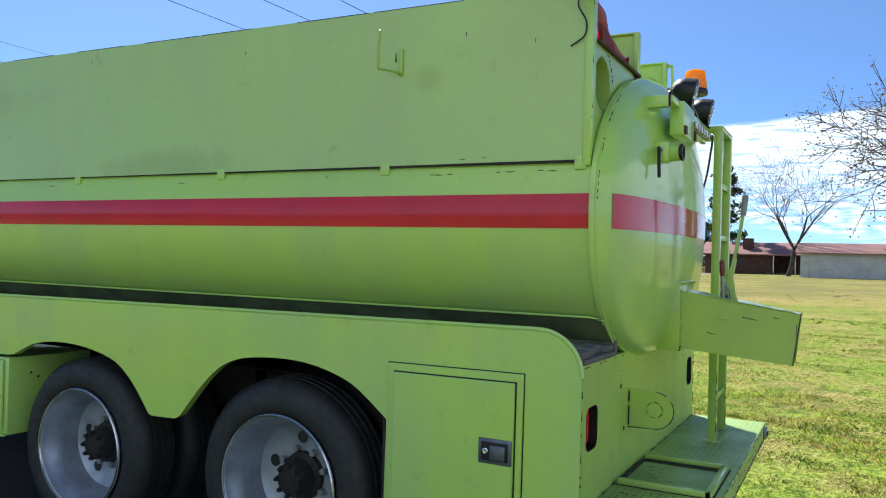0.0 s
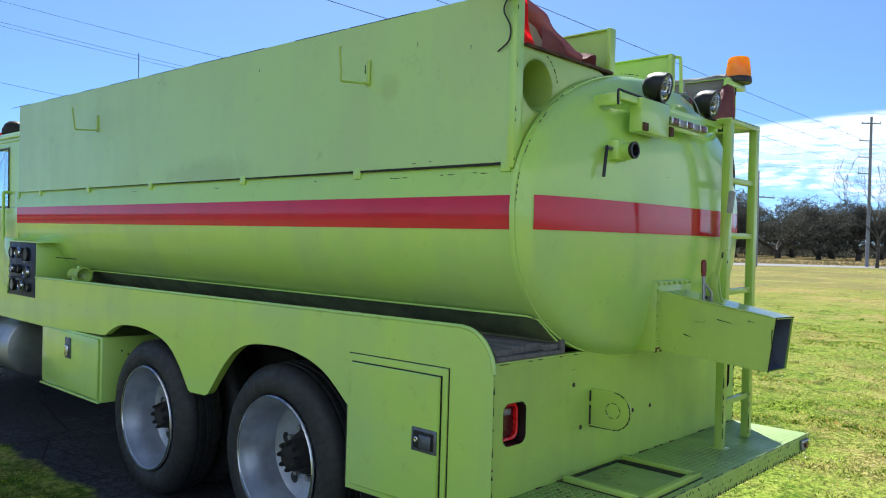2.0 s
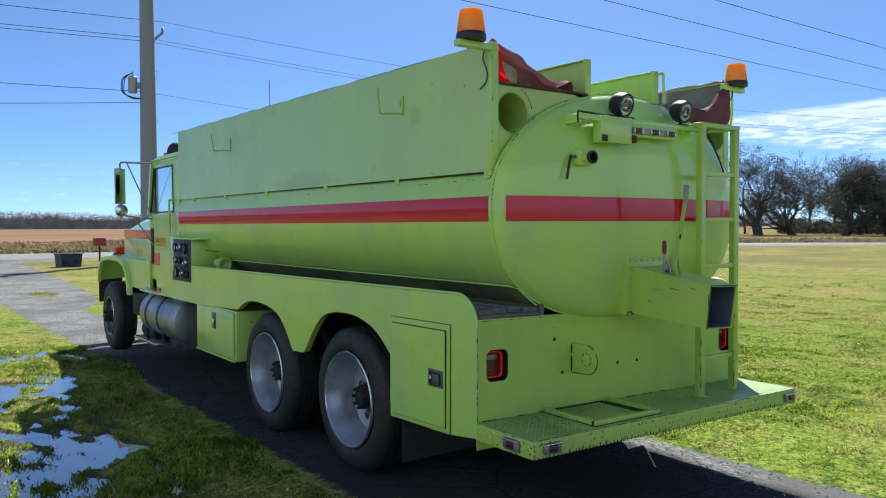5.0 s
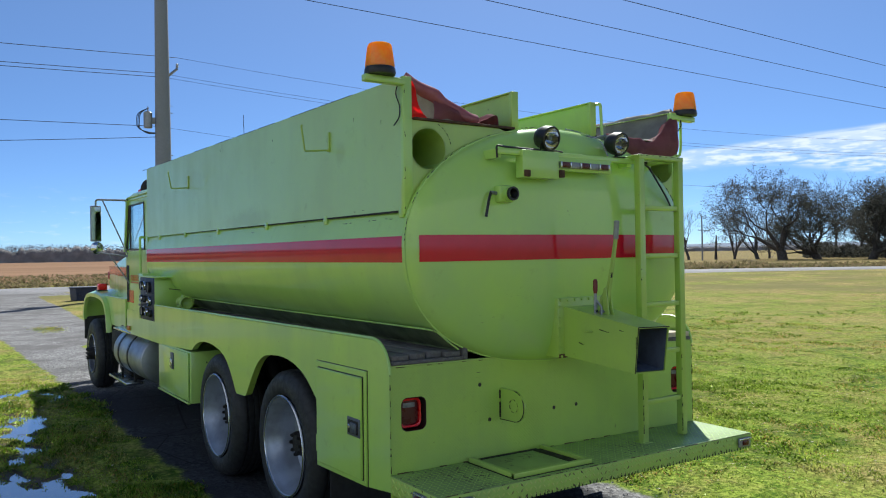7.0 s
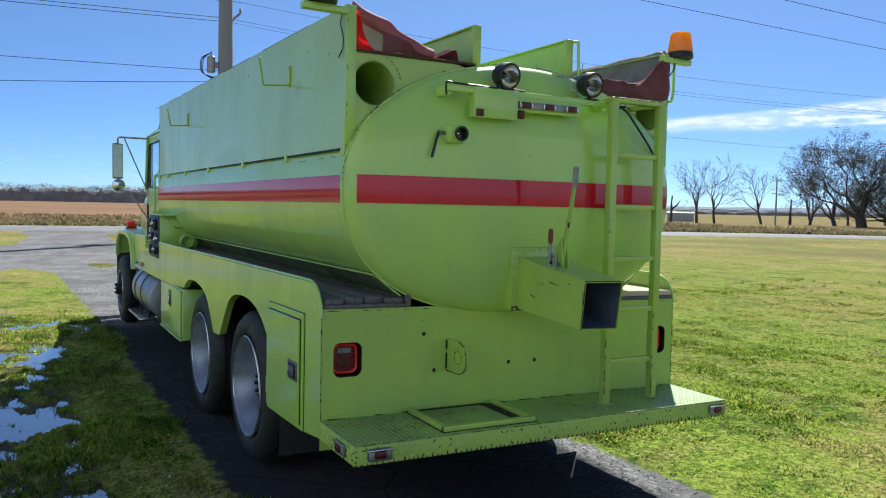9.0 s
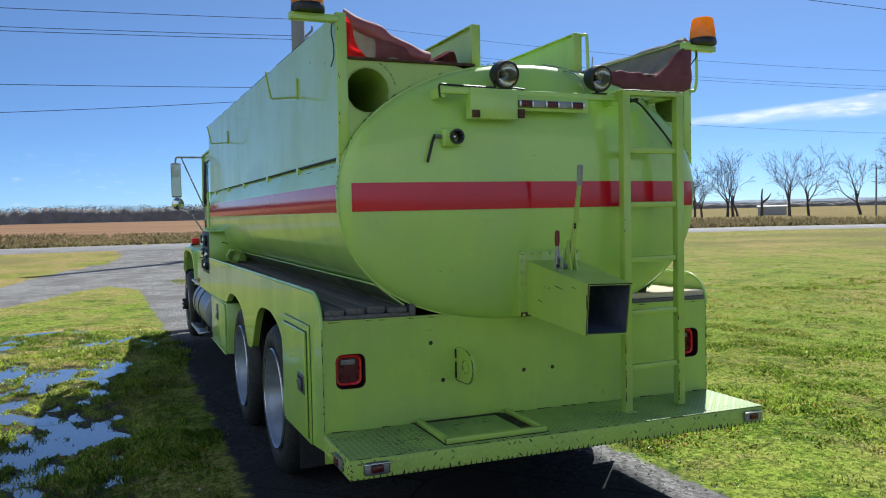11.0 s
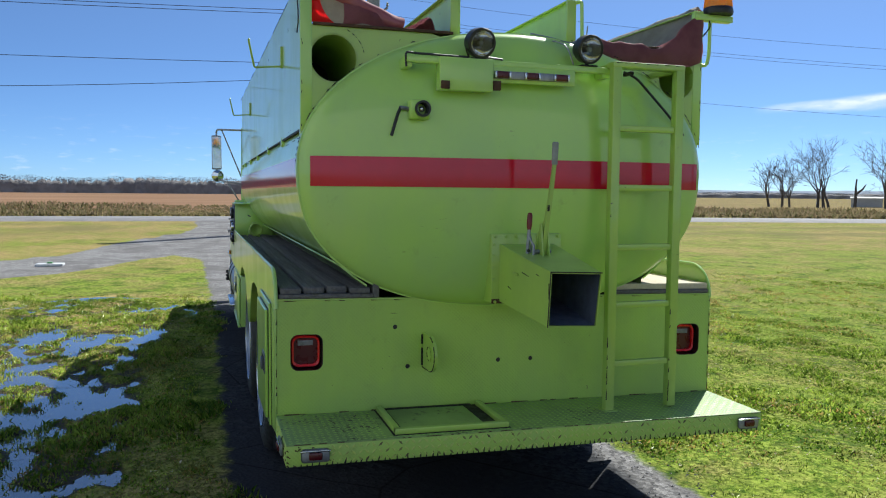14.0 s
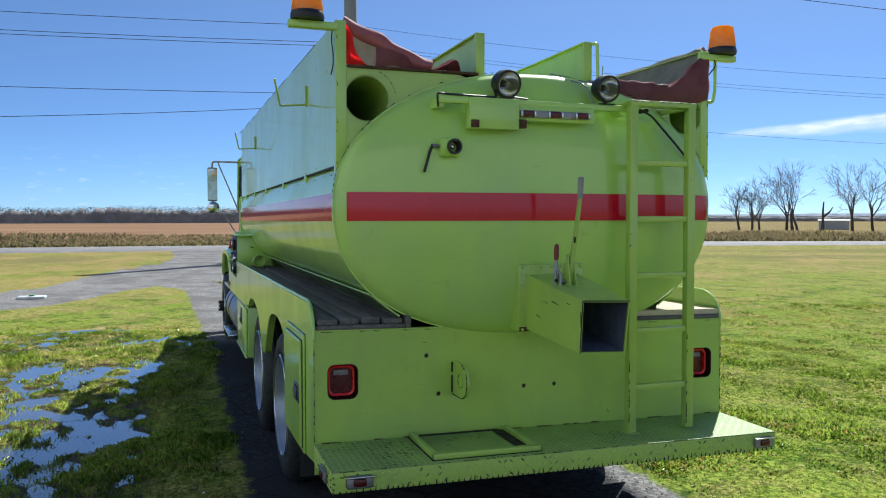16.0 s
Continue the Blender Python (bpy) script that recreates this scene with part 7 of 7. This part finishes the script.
        part("battery_box", block(-8.10, -7.40, sgn * 0.62, sgn * 1.05, 0.46, 0.86, 0.015), CHASSIS, truck)


make_chassis()


def make_cab():
    """Conventional cab, bonnet, wings, mirrors and the pump panel behind the door."""
    cab_y, x0, x1 = 1.02, -7.18, -5.80
    # lower body with a window opening left in the side
    for sgn in (-1, 1):
        y0, y1 = sgn * cab_y, sgn * (cab_y - 0.03)
        lo = prism([(x0 - 0.03, 1.02), (x1, 0.90), (x1, 1.88), (x0 - 0.10, 1.86)], "y", y0, y1, 0.004)
        dr = part("cab_door", lo, PAINT, truck, "lime cab door with a red stripe and faded lettering")
        part("pillar", prism([(x1 - 0.42, 1.88), (x1, 1.88), (x1, 2.52), (x1 - 0.44, 2.52)], "y", y0, y1, 0.004), PAINT, dr)
        part("pillar", prism([(x0 - 0.10, 1.86), (x0 - 0.03, 1.86), (x0 + 0.14, 2.48), (x0 + 0.07, 2.48)], "y", y0, y1, 0.004), PAINT, dr)
        part("window_header", prism([(x0 + 0.06, 2.46), (x1 - 0.42, 2.46), (x1 - 0.42, 2.53), (x0 + 0.10, 2.53)], "y", y0, y1, 0.004), PAINT, dr)
        part("window_seal", tube([(x0 - 0.02, y0, 1.885), (x0 + 0.14, y0, 2.455), (x1 - 0.44, y0, 2.455), (x1 - 0.42, y0, 1.885), (x0 - 0.02, y0, 1.885)], 0.012, 6), BLACK, dr)
        part("vent_bar", tube([(x0 + 0.20, y0, 1.885), (x0 + 0.20, y0, 2.455)], 0.012, 6), BLACK, dr)
        gl = part("door_glass", prism([(x0 - 0.03, 1.88), (x1 - 0.42, 1.88), (x1 - 0.44, 2.46), (x0 + 0.14, 2.46)], "y", sgn * 1.008, sgn * 1.002), CAB_GLASS, dr)
        gl.visible_shadow = False
        part("door_stripe", block(x0 - 0.02, x0 + 0.34, y0, y0 + sgn * 0.003, 1.20, 1.36), STRIPE, dr)
        part("hinge_recess", block(x0 - 0.03, x0 + 0.10, y0, y0 + sgn * 0.006, 1.22, 1.68, 0.002), CHASSIS, dr)
        lt = part("lettering", block(x0 + 0.18, x0 + 0.62, y0, y0 + sgn * 0.003, 1.455, 1.475), ORANGE_MARK, dr)
        for k in range(5):
            part("lettering", block(x0 + 0.18 + 0.09 * k, x0 + 0.245 + 0.09 * k, y0, y0 + sgn * 0.003, 1.485, 1.56), ORANGE_MARK, dr)
        part("grab_rail", tube(soft_path([(-6.17, y0, 2.02), (-6.17, y0 + sgn * 0.07, 2.03), (-6.15, y0 + sgn * 0.07, 1.56), (-6.08, y0, 1.52)], 0.05), 0.015, 8), PAINT, dr)
        # mirror on its tube frame
        my = sgn * 1.37
        mr = part("mirror_frame", tube(soft_path([(x0 + 0.10, y0, 2.53), (x0 - 0.10, sgn * 1.30, 2.545), (x0 - 0.17, my, 2.55), (x0 - 0.17, my, 2.40)], 0.05), 0.013, 8), GALV, truck, "chromed mirror frame of the cab")
        part("frame_leg", tube(soft_path([(x0 - 0.17, my, 2.0), (x0 - 0.17, my, 1.86), (x0 - 0.05, sgn * 1.2, 1.83), (x0 + 0.02, y0, 1.80)], 0.04), 0.012, 8), GALV, mr)
        part("frame_brace", tube([(x0 - 0.10, sgn * 1.30, 2.54), (x0 + 0.03, y0, 1.82)], 0.010, 6), GALV, mr)
        part("frame_brace", tube([(x0 - 0.06, sgn * 1.24, 1.84), (x0 + 0.10, y0, 1.45)], 0.010, 6), GALV, mr)
        hs = part("mirror_head", block(x0 - 0.20, x0 - 0.15, my - 0.065, my + 0.065, 2.00, 2.47, 0.012), GALV, mr)
        part("mirror_glass", block(x0 - 0.150, x0 - 0.146, my - 0.057, my + 0.057, 2.02, 2.45), MIRROR, hs)
        cv = part("spot_mirror", lathe([(-0.04, 0.0), (-0.03, 0.06), (0.0, 0.082), (0.012, 0.080)], (x0 - 0.17, my - sgn * 0.01, 1.915), (1, 0, 0), 24), GALV, mr)
        part("spot_glass", lathe([(0.010, 0.079), (0.022, 0.05), (0.028, 0.0)], (x0 - 0.17, my - sgn * 0.01, 1.915), (1, 0, 0), 24), CHROME, cv)
    part("cab_back", block(x1 - 0.03, x1, -cab_y, cab_y, 0.95, 2.52, 0.006), PAINT, truck)
    part("cab_floor", block(x0, x1, -cab_y + 0.03, cab_y - 0.03, 0.98, 1.02), CHASSIS, truck)
    bm = prism([(x0 + 0.02, 2.50), (x0 + 0.04, 2.545), (x0 + 0.14, 2.585), (x0 + 0.35, 2.605), (x1 - 0.2, 2.605), (x1, 2.58), (x1 + 0.005, 2.50)], "y", -cab_y - 0.01, cab_y + 0.01, 0.02)
    roof = part("cab_roof", bm, PAINT, truck)
    part("drip_rail", tube([(x0 + 0.03, -1.04, 2.52), (x0 + 0.14, -1.04, 2.555), (x1 - 0.02, -1.04, 2.555)], 0.012, 6), PAINT, roof)
    for y in (-0.5, 0.5):
        part("windscreen_pillar", prism([(x0 - 0.10, 1.86), (x0 - 0.04, 1.86), (x0 + 0.12, 2.52), (x0 + 0.06, 2.52)], "y", y * 2.04 - 0.03, y * 2.04 + 0.03), PAINT, truck)
    ws = part("windscreen", prism([(x0 - 0.10, 1.86), (x0 - 0.094, 1.86), (x0 + 0.075, 2.52), (x0 + 0.068, 2.52)], "y", -0.98, 0.98), CAB_GLASS, truck)
    ws.visible_shadow = False
    for y in (-0.5, 0.5):
        st = part("seat", block(-6.42, -5.90, y - 0.26, y + 0.26, 1.30, 1.46, 0.04), BLACK, truck)
        part("seat_back", block(-6.02, -5.88, y - 0.25, y + 0.25, 1.44, 2.05, 0.04), BLACK, st)
    part("dashboard", block(x0 - 0.05, x0 + 0.34, -0.97, 0.97, 1.55, 1.84, 0.03), BLACK, truck)
    sw = part("steering_wheel", tube([(-6.62 + 0.10 * math.cos(a), -0.5 + 0.22 * math.sin(a), 1.83 + 0.17 * math.cos(a)) for a in [2 * math.pi * k / 24 for k in range(25)]], 0.014, 6), BLACK, truck)
    # roof lamps: a small beacon, a round horn-like siren and marker lights
    rb = part("roof_siren", lathe([(0, 0.0), (0.0, 0.10), (0.03, 0.115), (0.08, 0.11), (0.13, 0.085), (0.16, 0.05), (0.17, 0.0)], (-6.60, -0.86, 2.605), (0, 0, 1), 24), CHASSIS, truck, "round dark siren on the cab roof")
    part("siren_foot", block(-6.70, -6.45, -0.97, -0.75, 2.60, 2.615, 0.003), GALV, rb)
    part("roof_marker", block(-6.86, -6.74, -0.95, -0.85, 2.60, 2.655, 0.01), RED_TRIM, truck)
    part("roof_marker", block(-5.98, -5.90, -0.95, -0.87, 2.60, 2.655, 0.01), RED_TRIM, truck)
    part("air_horn", tube([(-6.25, -0.9, 2.66), (-5.85, -0.9, 2.67), (-5.76, -0.9, 2.675)], 0.02, 10, radii=[0.02, 0.022, 0.045]), CHROME, truck)
    part("whip_antenna", tube([(-6.1, 0.2, 2.6), (-6.12, 0.2, 3.6)], 0.004, 5), CABLE, truck)
    # bonnet: a long tapering hood
    rows = []
    bm = bmesh.new()
    for x, w, zt, zb in ((x0 - 0.06, 1.02, 1.875, 1.05), (-7.9, 0.97, 1.84, 1.05), (-8.8, 0.86, 1.78, 1.05), (-9.7, 0.76, 1.70, 1.0), (-9.92, 0.70, 1.62, 1.0)):
        prof = [(-w, zb), (-w, zt - 0.20), (-w + 0.03, zt - 0.08), (-w + 0.12, zt - 0.02), (-w * 0.4, zt + 0.01), (0, zt + 0.02)]
        prof += [(-y, z) for y, z in prof[-2::-1]]
        rows.append([bm.verts.new((x, y, z)) for y, z in prof])
    for a, b in zip(rows, rows[1:]):
        for k in range(len(a) - 1):
            bm.faces.new((a[k], a[k + 1], b[k + 1], b[k]))
    bm.faces.new(rows[0])
    bm.faces.new(rows[-1])
    hood = part("bonnet", bm, PAINT, truck, "lime bonnet with a red stripe")
    for sgn in (-1, 1):
        bm = bmesh.new()
        st = [[bm.verts.new((x, sgn * (w + 0.003), z)) for z in (1.53, 1.655)] for x, w in ((x0 - 0.07, 1.02), (-7.9, 0.97), (-8.8, 0.86), (-9.7, 0.76))]
        for a, b in zip(st, st[1:]):
            bm.faces.new((a[0], a[1], b[1], b[0]))
        part("bonnet_stripe", bm, STRIPE, hood)
        # wing: an arched shell over the front wheel
        prof = [(-8.14, 0.74), (-8.20, 1.00), (-8.34, 1.17), (-8.58, 1.255), (-9.12, 1.285), (-9.66, 1.26), (-9.90, 1.175), (-10.02, 1.03), (-10.06, 0.84)]
        bm = bmesh.new()
        cols = []
        for x, z in arch(prof, 3):
            k = 0.0
            cx, cz = -9.12, 0.60
            ins = 0.94
            cols.append([bm.verts.new(v) for v in ((x, sgn * 0.66, z + 0.02), (x, sgn * (1.02 - k), z), (x, sgn * (1.075 - k), z - 0.02), (cx + (x - cx) * 0.985, sgn * (1.105 - k), cz + (z - cz) * 0.95), (cx + (x - cx) * ins, sgn * (1.105 - k), cz + (z - cz) * 0.87), (cx + (x - cx) * ins, sgn * (1.06 - k), cz + (z - cz) * 0.87))])
        for a, b in zip(cols, cols[1:]):
            for k in range(5):
                bm.faces.new((a[k], a[k + 1], b[k + 1], b[k]))
        wing = part("front_wing", bm, PAINT, truck, "rounded lime front wing")
        part("wing_skirt", prism([(-8.08, 0.76), (-8.18, 1.00), (-8.32, 1.17), (-8.56, 1.24), (-7.20, 1.24), (-7.20, 0.80)], "y", sgn * 1.05, sgn * 1.00, 0.006), PAINT, wing)
        part("splash_flap", block(-10.08, -10.06, sgn * 0.72, sgn * 1.08, 0.48, 0.88, 0.003), RUBBER, wing)
        ml = part("wing_lamp", block(-9.20, -9.06, sgn * 0.92, sgn * 1.04, 1.298, 1.39, 0.012), RED_TRIM, wing, "red block lamp on the wing")
        part("lamp_base", block(-9.22, -9.04, sgn * 0.91, sgn * 1.05, 1.278, 1.298, 0.003), BLACK, ml)
    part("radiator_shell", block(-10.06, -9.92, -0.62, 0.62, 0.72, 1.62, 0.03), PAINT, truck)
    part("front_bumper", block(-10.36, -10.16, -0.92, 0.92, 0.42, 0.70, 0.02), PAINT, truck)
    for y in (-0.4, 0.4):
        part("bumper_iron", block(-10.17, -9.5, y - 0.05, y + 0.05, 0.48, 0.62), CHASSIS, truck)
    part("engine", block(-9.3, -7.1, -0.45, 0.45, 0.55, 1.2, 0.05), CHASSIS, truck)
    # body front between cab and tank, with the pump panel
    for sgn in (-1, 1):
        y0 = sgn * SKIRT_Y
        part("front_filler", block(-5.78, -5.56, sgn * 1.20, sgn * 0.9, 0.95, 1.60, 0.006), PAINT, truck)
        pp = part("pump_panel", block(-5.53, -4.93, y0 - sgn * 0.10, y0 - sgn * 0.004, 1.095, 1.56, 0.004), NAVY, truck, "dark pump panel crowded with gauges and valves")
        part("panel_hood", block(-5.56, -4.78, y0 - sgn * 0.45, y0 + sgn * 0.002, 1.562, 1.574, 0.002), PAINT, pp)
        part("panel_side", block(-4.93, -4.915, y0 - sgn * 0.40, y0 - sgn * 0.01, 1.10, 1.562, 0.002), PAINT, pp)
        for k, (dx, z, r) in enumerate(((-5.42, 1.47, 0.050), (-5.28, 1.47, 0.050), (-5.10, 1.46, 0.062), (-5.42, 1.33, 0.040), (-5.26, 1.33, 0.040), (-5.08, 1.31, 0.050), (-5.40, 1.19, 0.055), (-5.20, 1.19, 0.045), (-5.04, 1.18, 0.040))):
            g = part("gauge", lathe([(0, r), (0.02, r), (0.026, r * 0.92), (0.020, r * 0.86)], (dx, y0, z), (0, sgn, 0), 20), CHROME if k % 2 else BLACK, pp)
            part("dial", lathe([(0.019, r * 0.87), (0.020, 0.0)], (dx, y0, z), (0, sgn, 0), 20), GALV if k % 3 == 0 else BLACK, g)
        for dx, z in ((-5.35, 1.26), (-5.15, 1.25), (-5.0, 1.40)):
            part("pull_handle", tube([(dx - 0.03, y0 + sgn * 0.05, z), (dx + 0.03, y0 + sgn * 0.05, z)], 0.008, 8, tube([(dx, y0 - sgn * 0.01, z), (dx, y0 + sgn * 0.05, z)], 0.006, 8)), GALV, pp)
        # side coupling lying on the deck
        cp = part("coupling", lathe([(0, 0.0), (0, 0.055), (0.10, 0.060), (0.14, 0.072), (0.20, 0.072), (0.205, 0.058), (0.19, 0.05), (0.1, 0.0)], (-4.62, sgn * 1.04, 1.31), (1, 0, 0), 24), PAINT_DULL, truck, "lime hose coupling above the skirt")
        for k in range(4):
            a = 2 * math.pi * k / 4 + 0.4
            part("coupling_lug", block(-4.47, -4.43, sgn * 1.04 + math.cos(a) * 0.076 - 0.01, sgn * 1.04 + math.cos(a) * 0.076 + 0.01, 1.31 + math.sin(a) * 0.076 - 0.01, 1.31 + math.sin(a) * 0.076 + 0.01, 0.002), PAINT, cp)
        part("deck_strip", block(-4.85, -4.45, sgn * 1.10, sgn * 1.09, 1.44, 1.447), CHASSIS, truck)
        part("side_marker", block(-6.15, -6.02, y0, y0 + sgn * 0.018, 0.925, 0.975, 0.006), ORANGE_MARK, truck, "small orange side marker")
        part("body_corner", block(-5.80, -5.70, sgn * 1.09, sgn * 1.11, 1.50, 2.02, 0.003), PAINT, truck)


make_cab()


def cloth(name, rows, label, mat, thick=0.006):
    """A draped sheet from rows of points, finely divided and creased."""
    def fine(line, n):
        return arch3(line, n)
    def arch3(p, n):
        q = [p[0]] + list(p) + [p[-1]]
        out = []
        for a, b, c, d in zip(q, q[1:], q[2:], q[3:]):
            a, b, c, d = Vector(a), Vector(b), Vector(c), Vector(d)
            for k in range(n):
                t = k / n
                out.append(0.5 * (2 * b + (c - a) * t + (2 * a - 5 * b + 4 * c - d) * t * t + (3 * b - a - 3 * c + d) * t ** 3))
        return out + [Vector(p[-1])]
    lines = [arch3(r, 6) for r in rows]
    cols = list(zip(*lines))
    grid = [arch3(c, 6) for c in cols]
    bm = bmesh.new()
    vs = [[bm.verts.new(p + Vector((noise.noise(p * 9) * 0.02, noise.noise(p * 9 + Vector((5, 1, 2))) * 0.02, noise.noise(p * 11 + Vector((2, 8, 1))) * 0.025))) for p in col] for col in grid]
    for a, b in zip(vs, vs[1:]):
        for k in range(len(a) - 1):
            bm.faces.new((a[k], a[k + 1], b[k + 1], b[k]))
    bmesh.ops.solidify(bm, geom=bm.faces[:], thickness=thick)
    return tagged(mesh_object(name, bm, mat, angle=60), label, "tarpaulin")


GREY_SHEET = simple("sun_bleached_tarpaulin", (0.42, 0.39, 0.37), 0.8, 0, 0.25, 6.0, 0.15, 0.0, (0.29, 0.24, 0.23), 0.5)


def roll(name, spine, radii, label, mat, seed):
    """A sheet rolled up round a bent spine, squashed and creased."""
    pts = soft_path(spine, 0.25, 5)
    n = len(pts)
    fine = []
    for a, b in zip(pts, pts[1:]):
        k = max(1, int((b - a).length / 0.012))
        fine += [a.lerp(b, j / k) for j in range(k)]
    fine.append(pts[-1])
    rr = [radii[0] + (radii[1] - radii[0]) * i / (len(fine) - 1) for i in range(len(fine))]
    bm = tube(fine, 0.05, 22, radii=rr)
    off = Vector((seed, seed * 2.0, 0))
    for v in bm.verts:
        p = v.co + off
        v.co += Vector((noise.noise(p * 8), noise.noise(p * 8 + Vector((4, 0, 1))), noise.noise(p * 7 + Vector((1, 7, 3))))) * 0.016
        ridge = noise.noise(Vector((p.x * 3, p.y * 5, p.z * 30)))
        v.co.x += 0.010 * ridge
    return tagged(mesh_object(name, bm, mat, angle=70), label, "tarpaulin")


roll("tarpaulin", [(-0.10, -1.06, 2.745), (-0.085, -0.93, 2.690), (-0.085, -0.80, 2.630), (-0.080, -0.68, 2.575), (-0.075, -0.585, 2.545)], (0.034, 0.036), "maroon vinyl tarpaulin rolled and slumped over the hose bed", VINYL, 2)
cloth("tarpaulin", [
    [(-0.105, -1.03, 2.510), (-0.105, -0.92, 2.510), (-0.105, -0.80, 2.510), (-0.105, -0.70, 2.510)],
    [(-0.115, -1.03, 2.610), (-0.120, -0.92, 2.590), (-0.115, -0.80, 2.570), (-0.11, -0.72, 2.540)],
    [(-0.125, -1.04, 2.725), (-0.125, -0.93, 2.680), (-0.12, -0.81, 2.620), (-0.12, -0.72, 2.560)]],
    "dusty grey-mauve back of the slumped tarpaulin", GREY_SHEET)
cloth("tarpaulin", [
    [(-0.060, -0.90, 2.525), (-0.060, -0.82, 2.525), (-0.062, -0.74, 2.523), (-0.065, -0.63, 2.522)],
    [(-0.052, -0.89, 2.575), (-0.050, -0.82, 2.570), (-0.050, -0.74, 2.560), (-0.060, -0.63, 2.545)],
    [(-0.062, -0.90, 2.630), (-0.060, -0.82, 2.615), (-0.060, -0.74, 2.590), (-0.070, -0.62, 2.550)]],
    "loose maroon fold hanging under the rolled tarpaulin", VINYL)
cloth("tarpaulin", [
    [(-0.22, -0.84, 2.53), (-0.22, -0.74, 2.56), (-0.22, -0.62, 2.55), (-0.22, -0.48, 2.53)],
    [(-1.2, -0.88, 2.53), (-1.2, -0.76, 2.60), (-1.2, -0.62, 2.57), (-1.2, -0.46, 2.53)],
    [(-3.0, -0.92, 2.53), (-3.0, -0.78, 2.62), (-3.0, -0.62, 2.58), (-3.0, -0.45, 2.53)]],
    "length of maroon tarpaulin folded along the hose bed", VINYL)
cloth("tarpaulin", [
    [(-0.045, -1.053, 2.735), (-0.045, -1.053, 2.67), (-0.045, -1.053, 2.60), (-0.045, -1.053, 2.526)],
    [(-0.043, -1.046, 2.728), (-0.040, -1.030, 2.66), (-0.038, -1.012, 2.60), (-0.042, -0.985, 2.526)],
    [(-0.045, -1.040, 2.715), (-0.042, -1.008, 2.63), (-0.040, -0.972, 2.570), (-0.045, -0.912, 2.526)]],
    "bright red flap of tarpaulin hanging inside the corner post", VINYL_RED)
cloth("tarpaulin", [
    [(-0.065, -0.575, 2.524), (-0.060, -0.51, 2.565), (-0.060, -0.445, 2.592), (-0.065, -0.415, 2.524)],
    [(-0.20, -0.59, 2.53), (-0.20, -0.52, 2.575), (-0.20, -0.44, 2.60), (-0.20, -0.40, 2.53)],
    [(-0.5, -0.62, 2.53), (-0.5, -0.52, 2.58), (-0.5, -0.43, 2.61), (-0.5, -0.40, 2.54)]],
    "folded end of maroon tarpaulin lying on the bed edge", VINYL)
cloth("tarpaulin", [
    [(-0.005, 0.42, 2.420), (-0.005, 0.68, 2.405), (-0.005, 0.90, 2.415), (-0.005, 1.00, 2.405), (-0.005, 1.125, 2.450)],
    [(0.004, 0.42, 2.475), (0.012, 0.68, 2.465), (0.016, 0.88, 2.475), (0.012, 1.00, 2.50), (0.0, 1.13, 2.57)],
    [(-0.012, 0.43, 2.535), (-0.008, 0.66, 2.530), (-0.004, 0.84, 2.520), (-0.008, 0.98, 2.585), (-0.025, 1.145, 2.735)],
    [(-0.050, 0.44, 2.540), (-0.050, 0.66, 2.536), (-0.050, 0.84, 2.528), (-0.055, 1.00, 2.60), (-0.075, 1.142, 2.745)]],
    "maroon vinyl tarpaulin hanging over the rear of the hose bed", VINYL)
cloth("tarpaulin", [
    [(x, 0.60, 2.530), (x, 0.86, 2.535), (x - 0.005, 1.03, 2.60), (x - 0.01, 1.125, zt + 0.012), (x - 0.01, 1.158, zt + 0.010), (x - 0.01, 1.162, zt - 0.045)]
    for x, zt in ((-0.06, 2.742), (-0.6, 2.745), (-1.8, 2.758), (-3.4, 2.775), (-5.6, 2.800))],
    "sun-bleached grey tarpaulin lying against the far panel", GREY_SHEET)
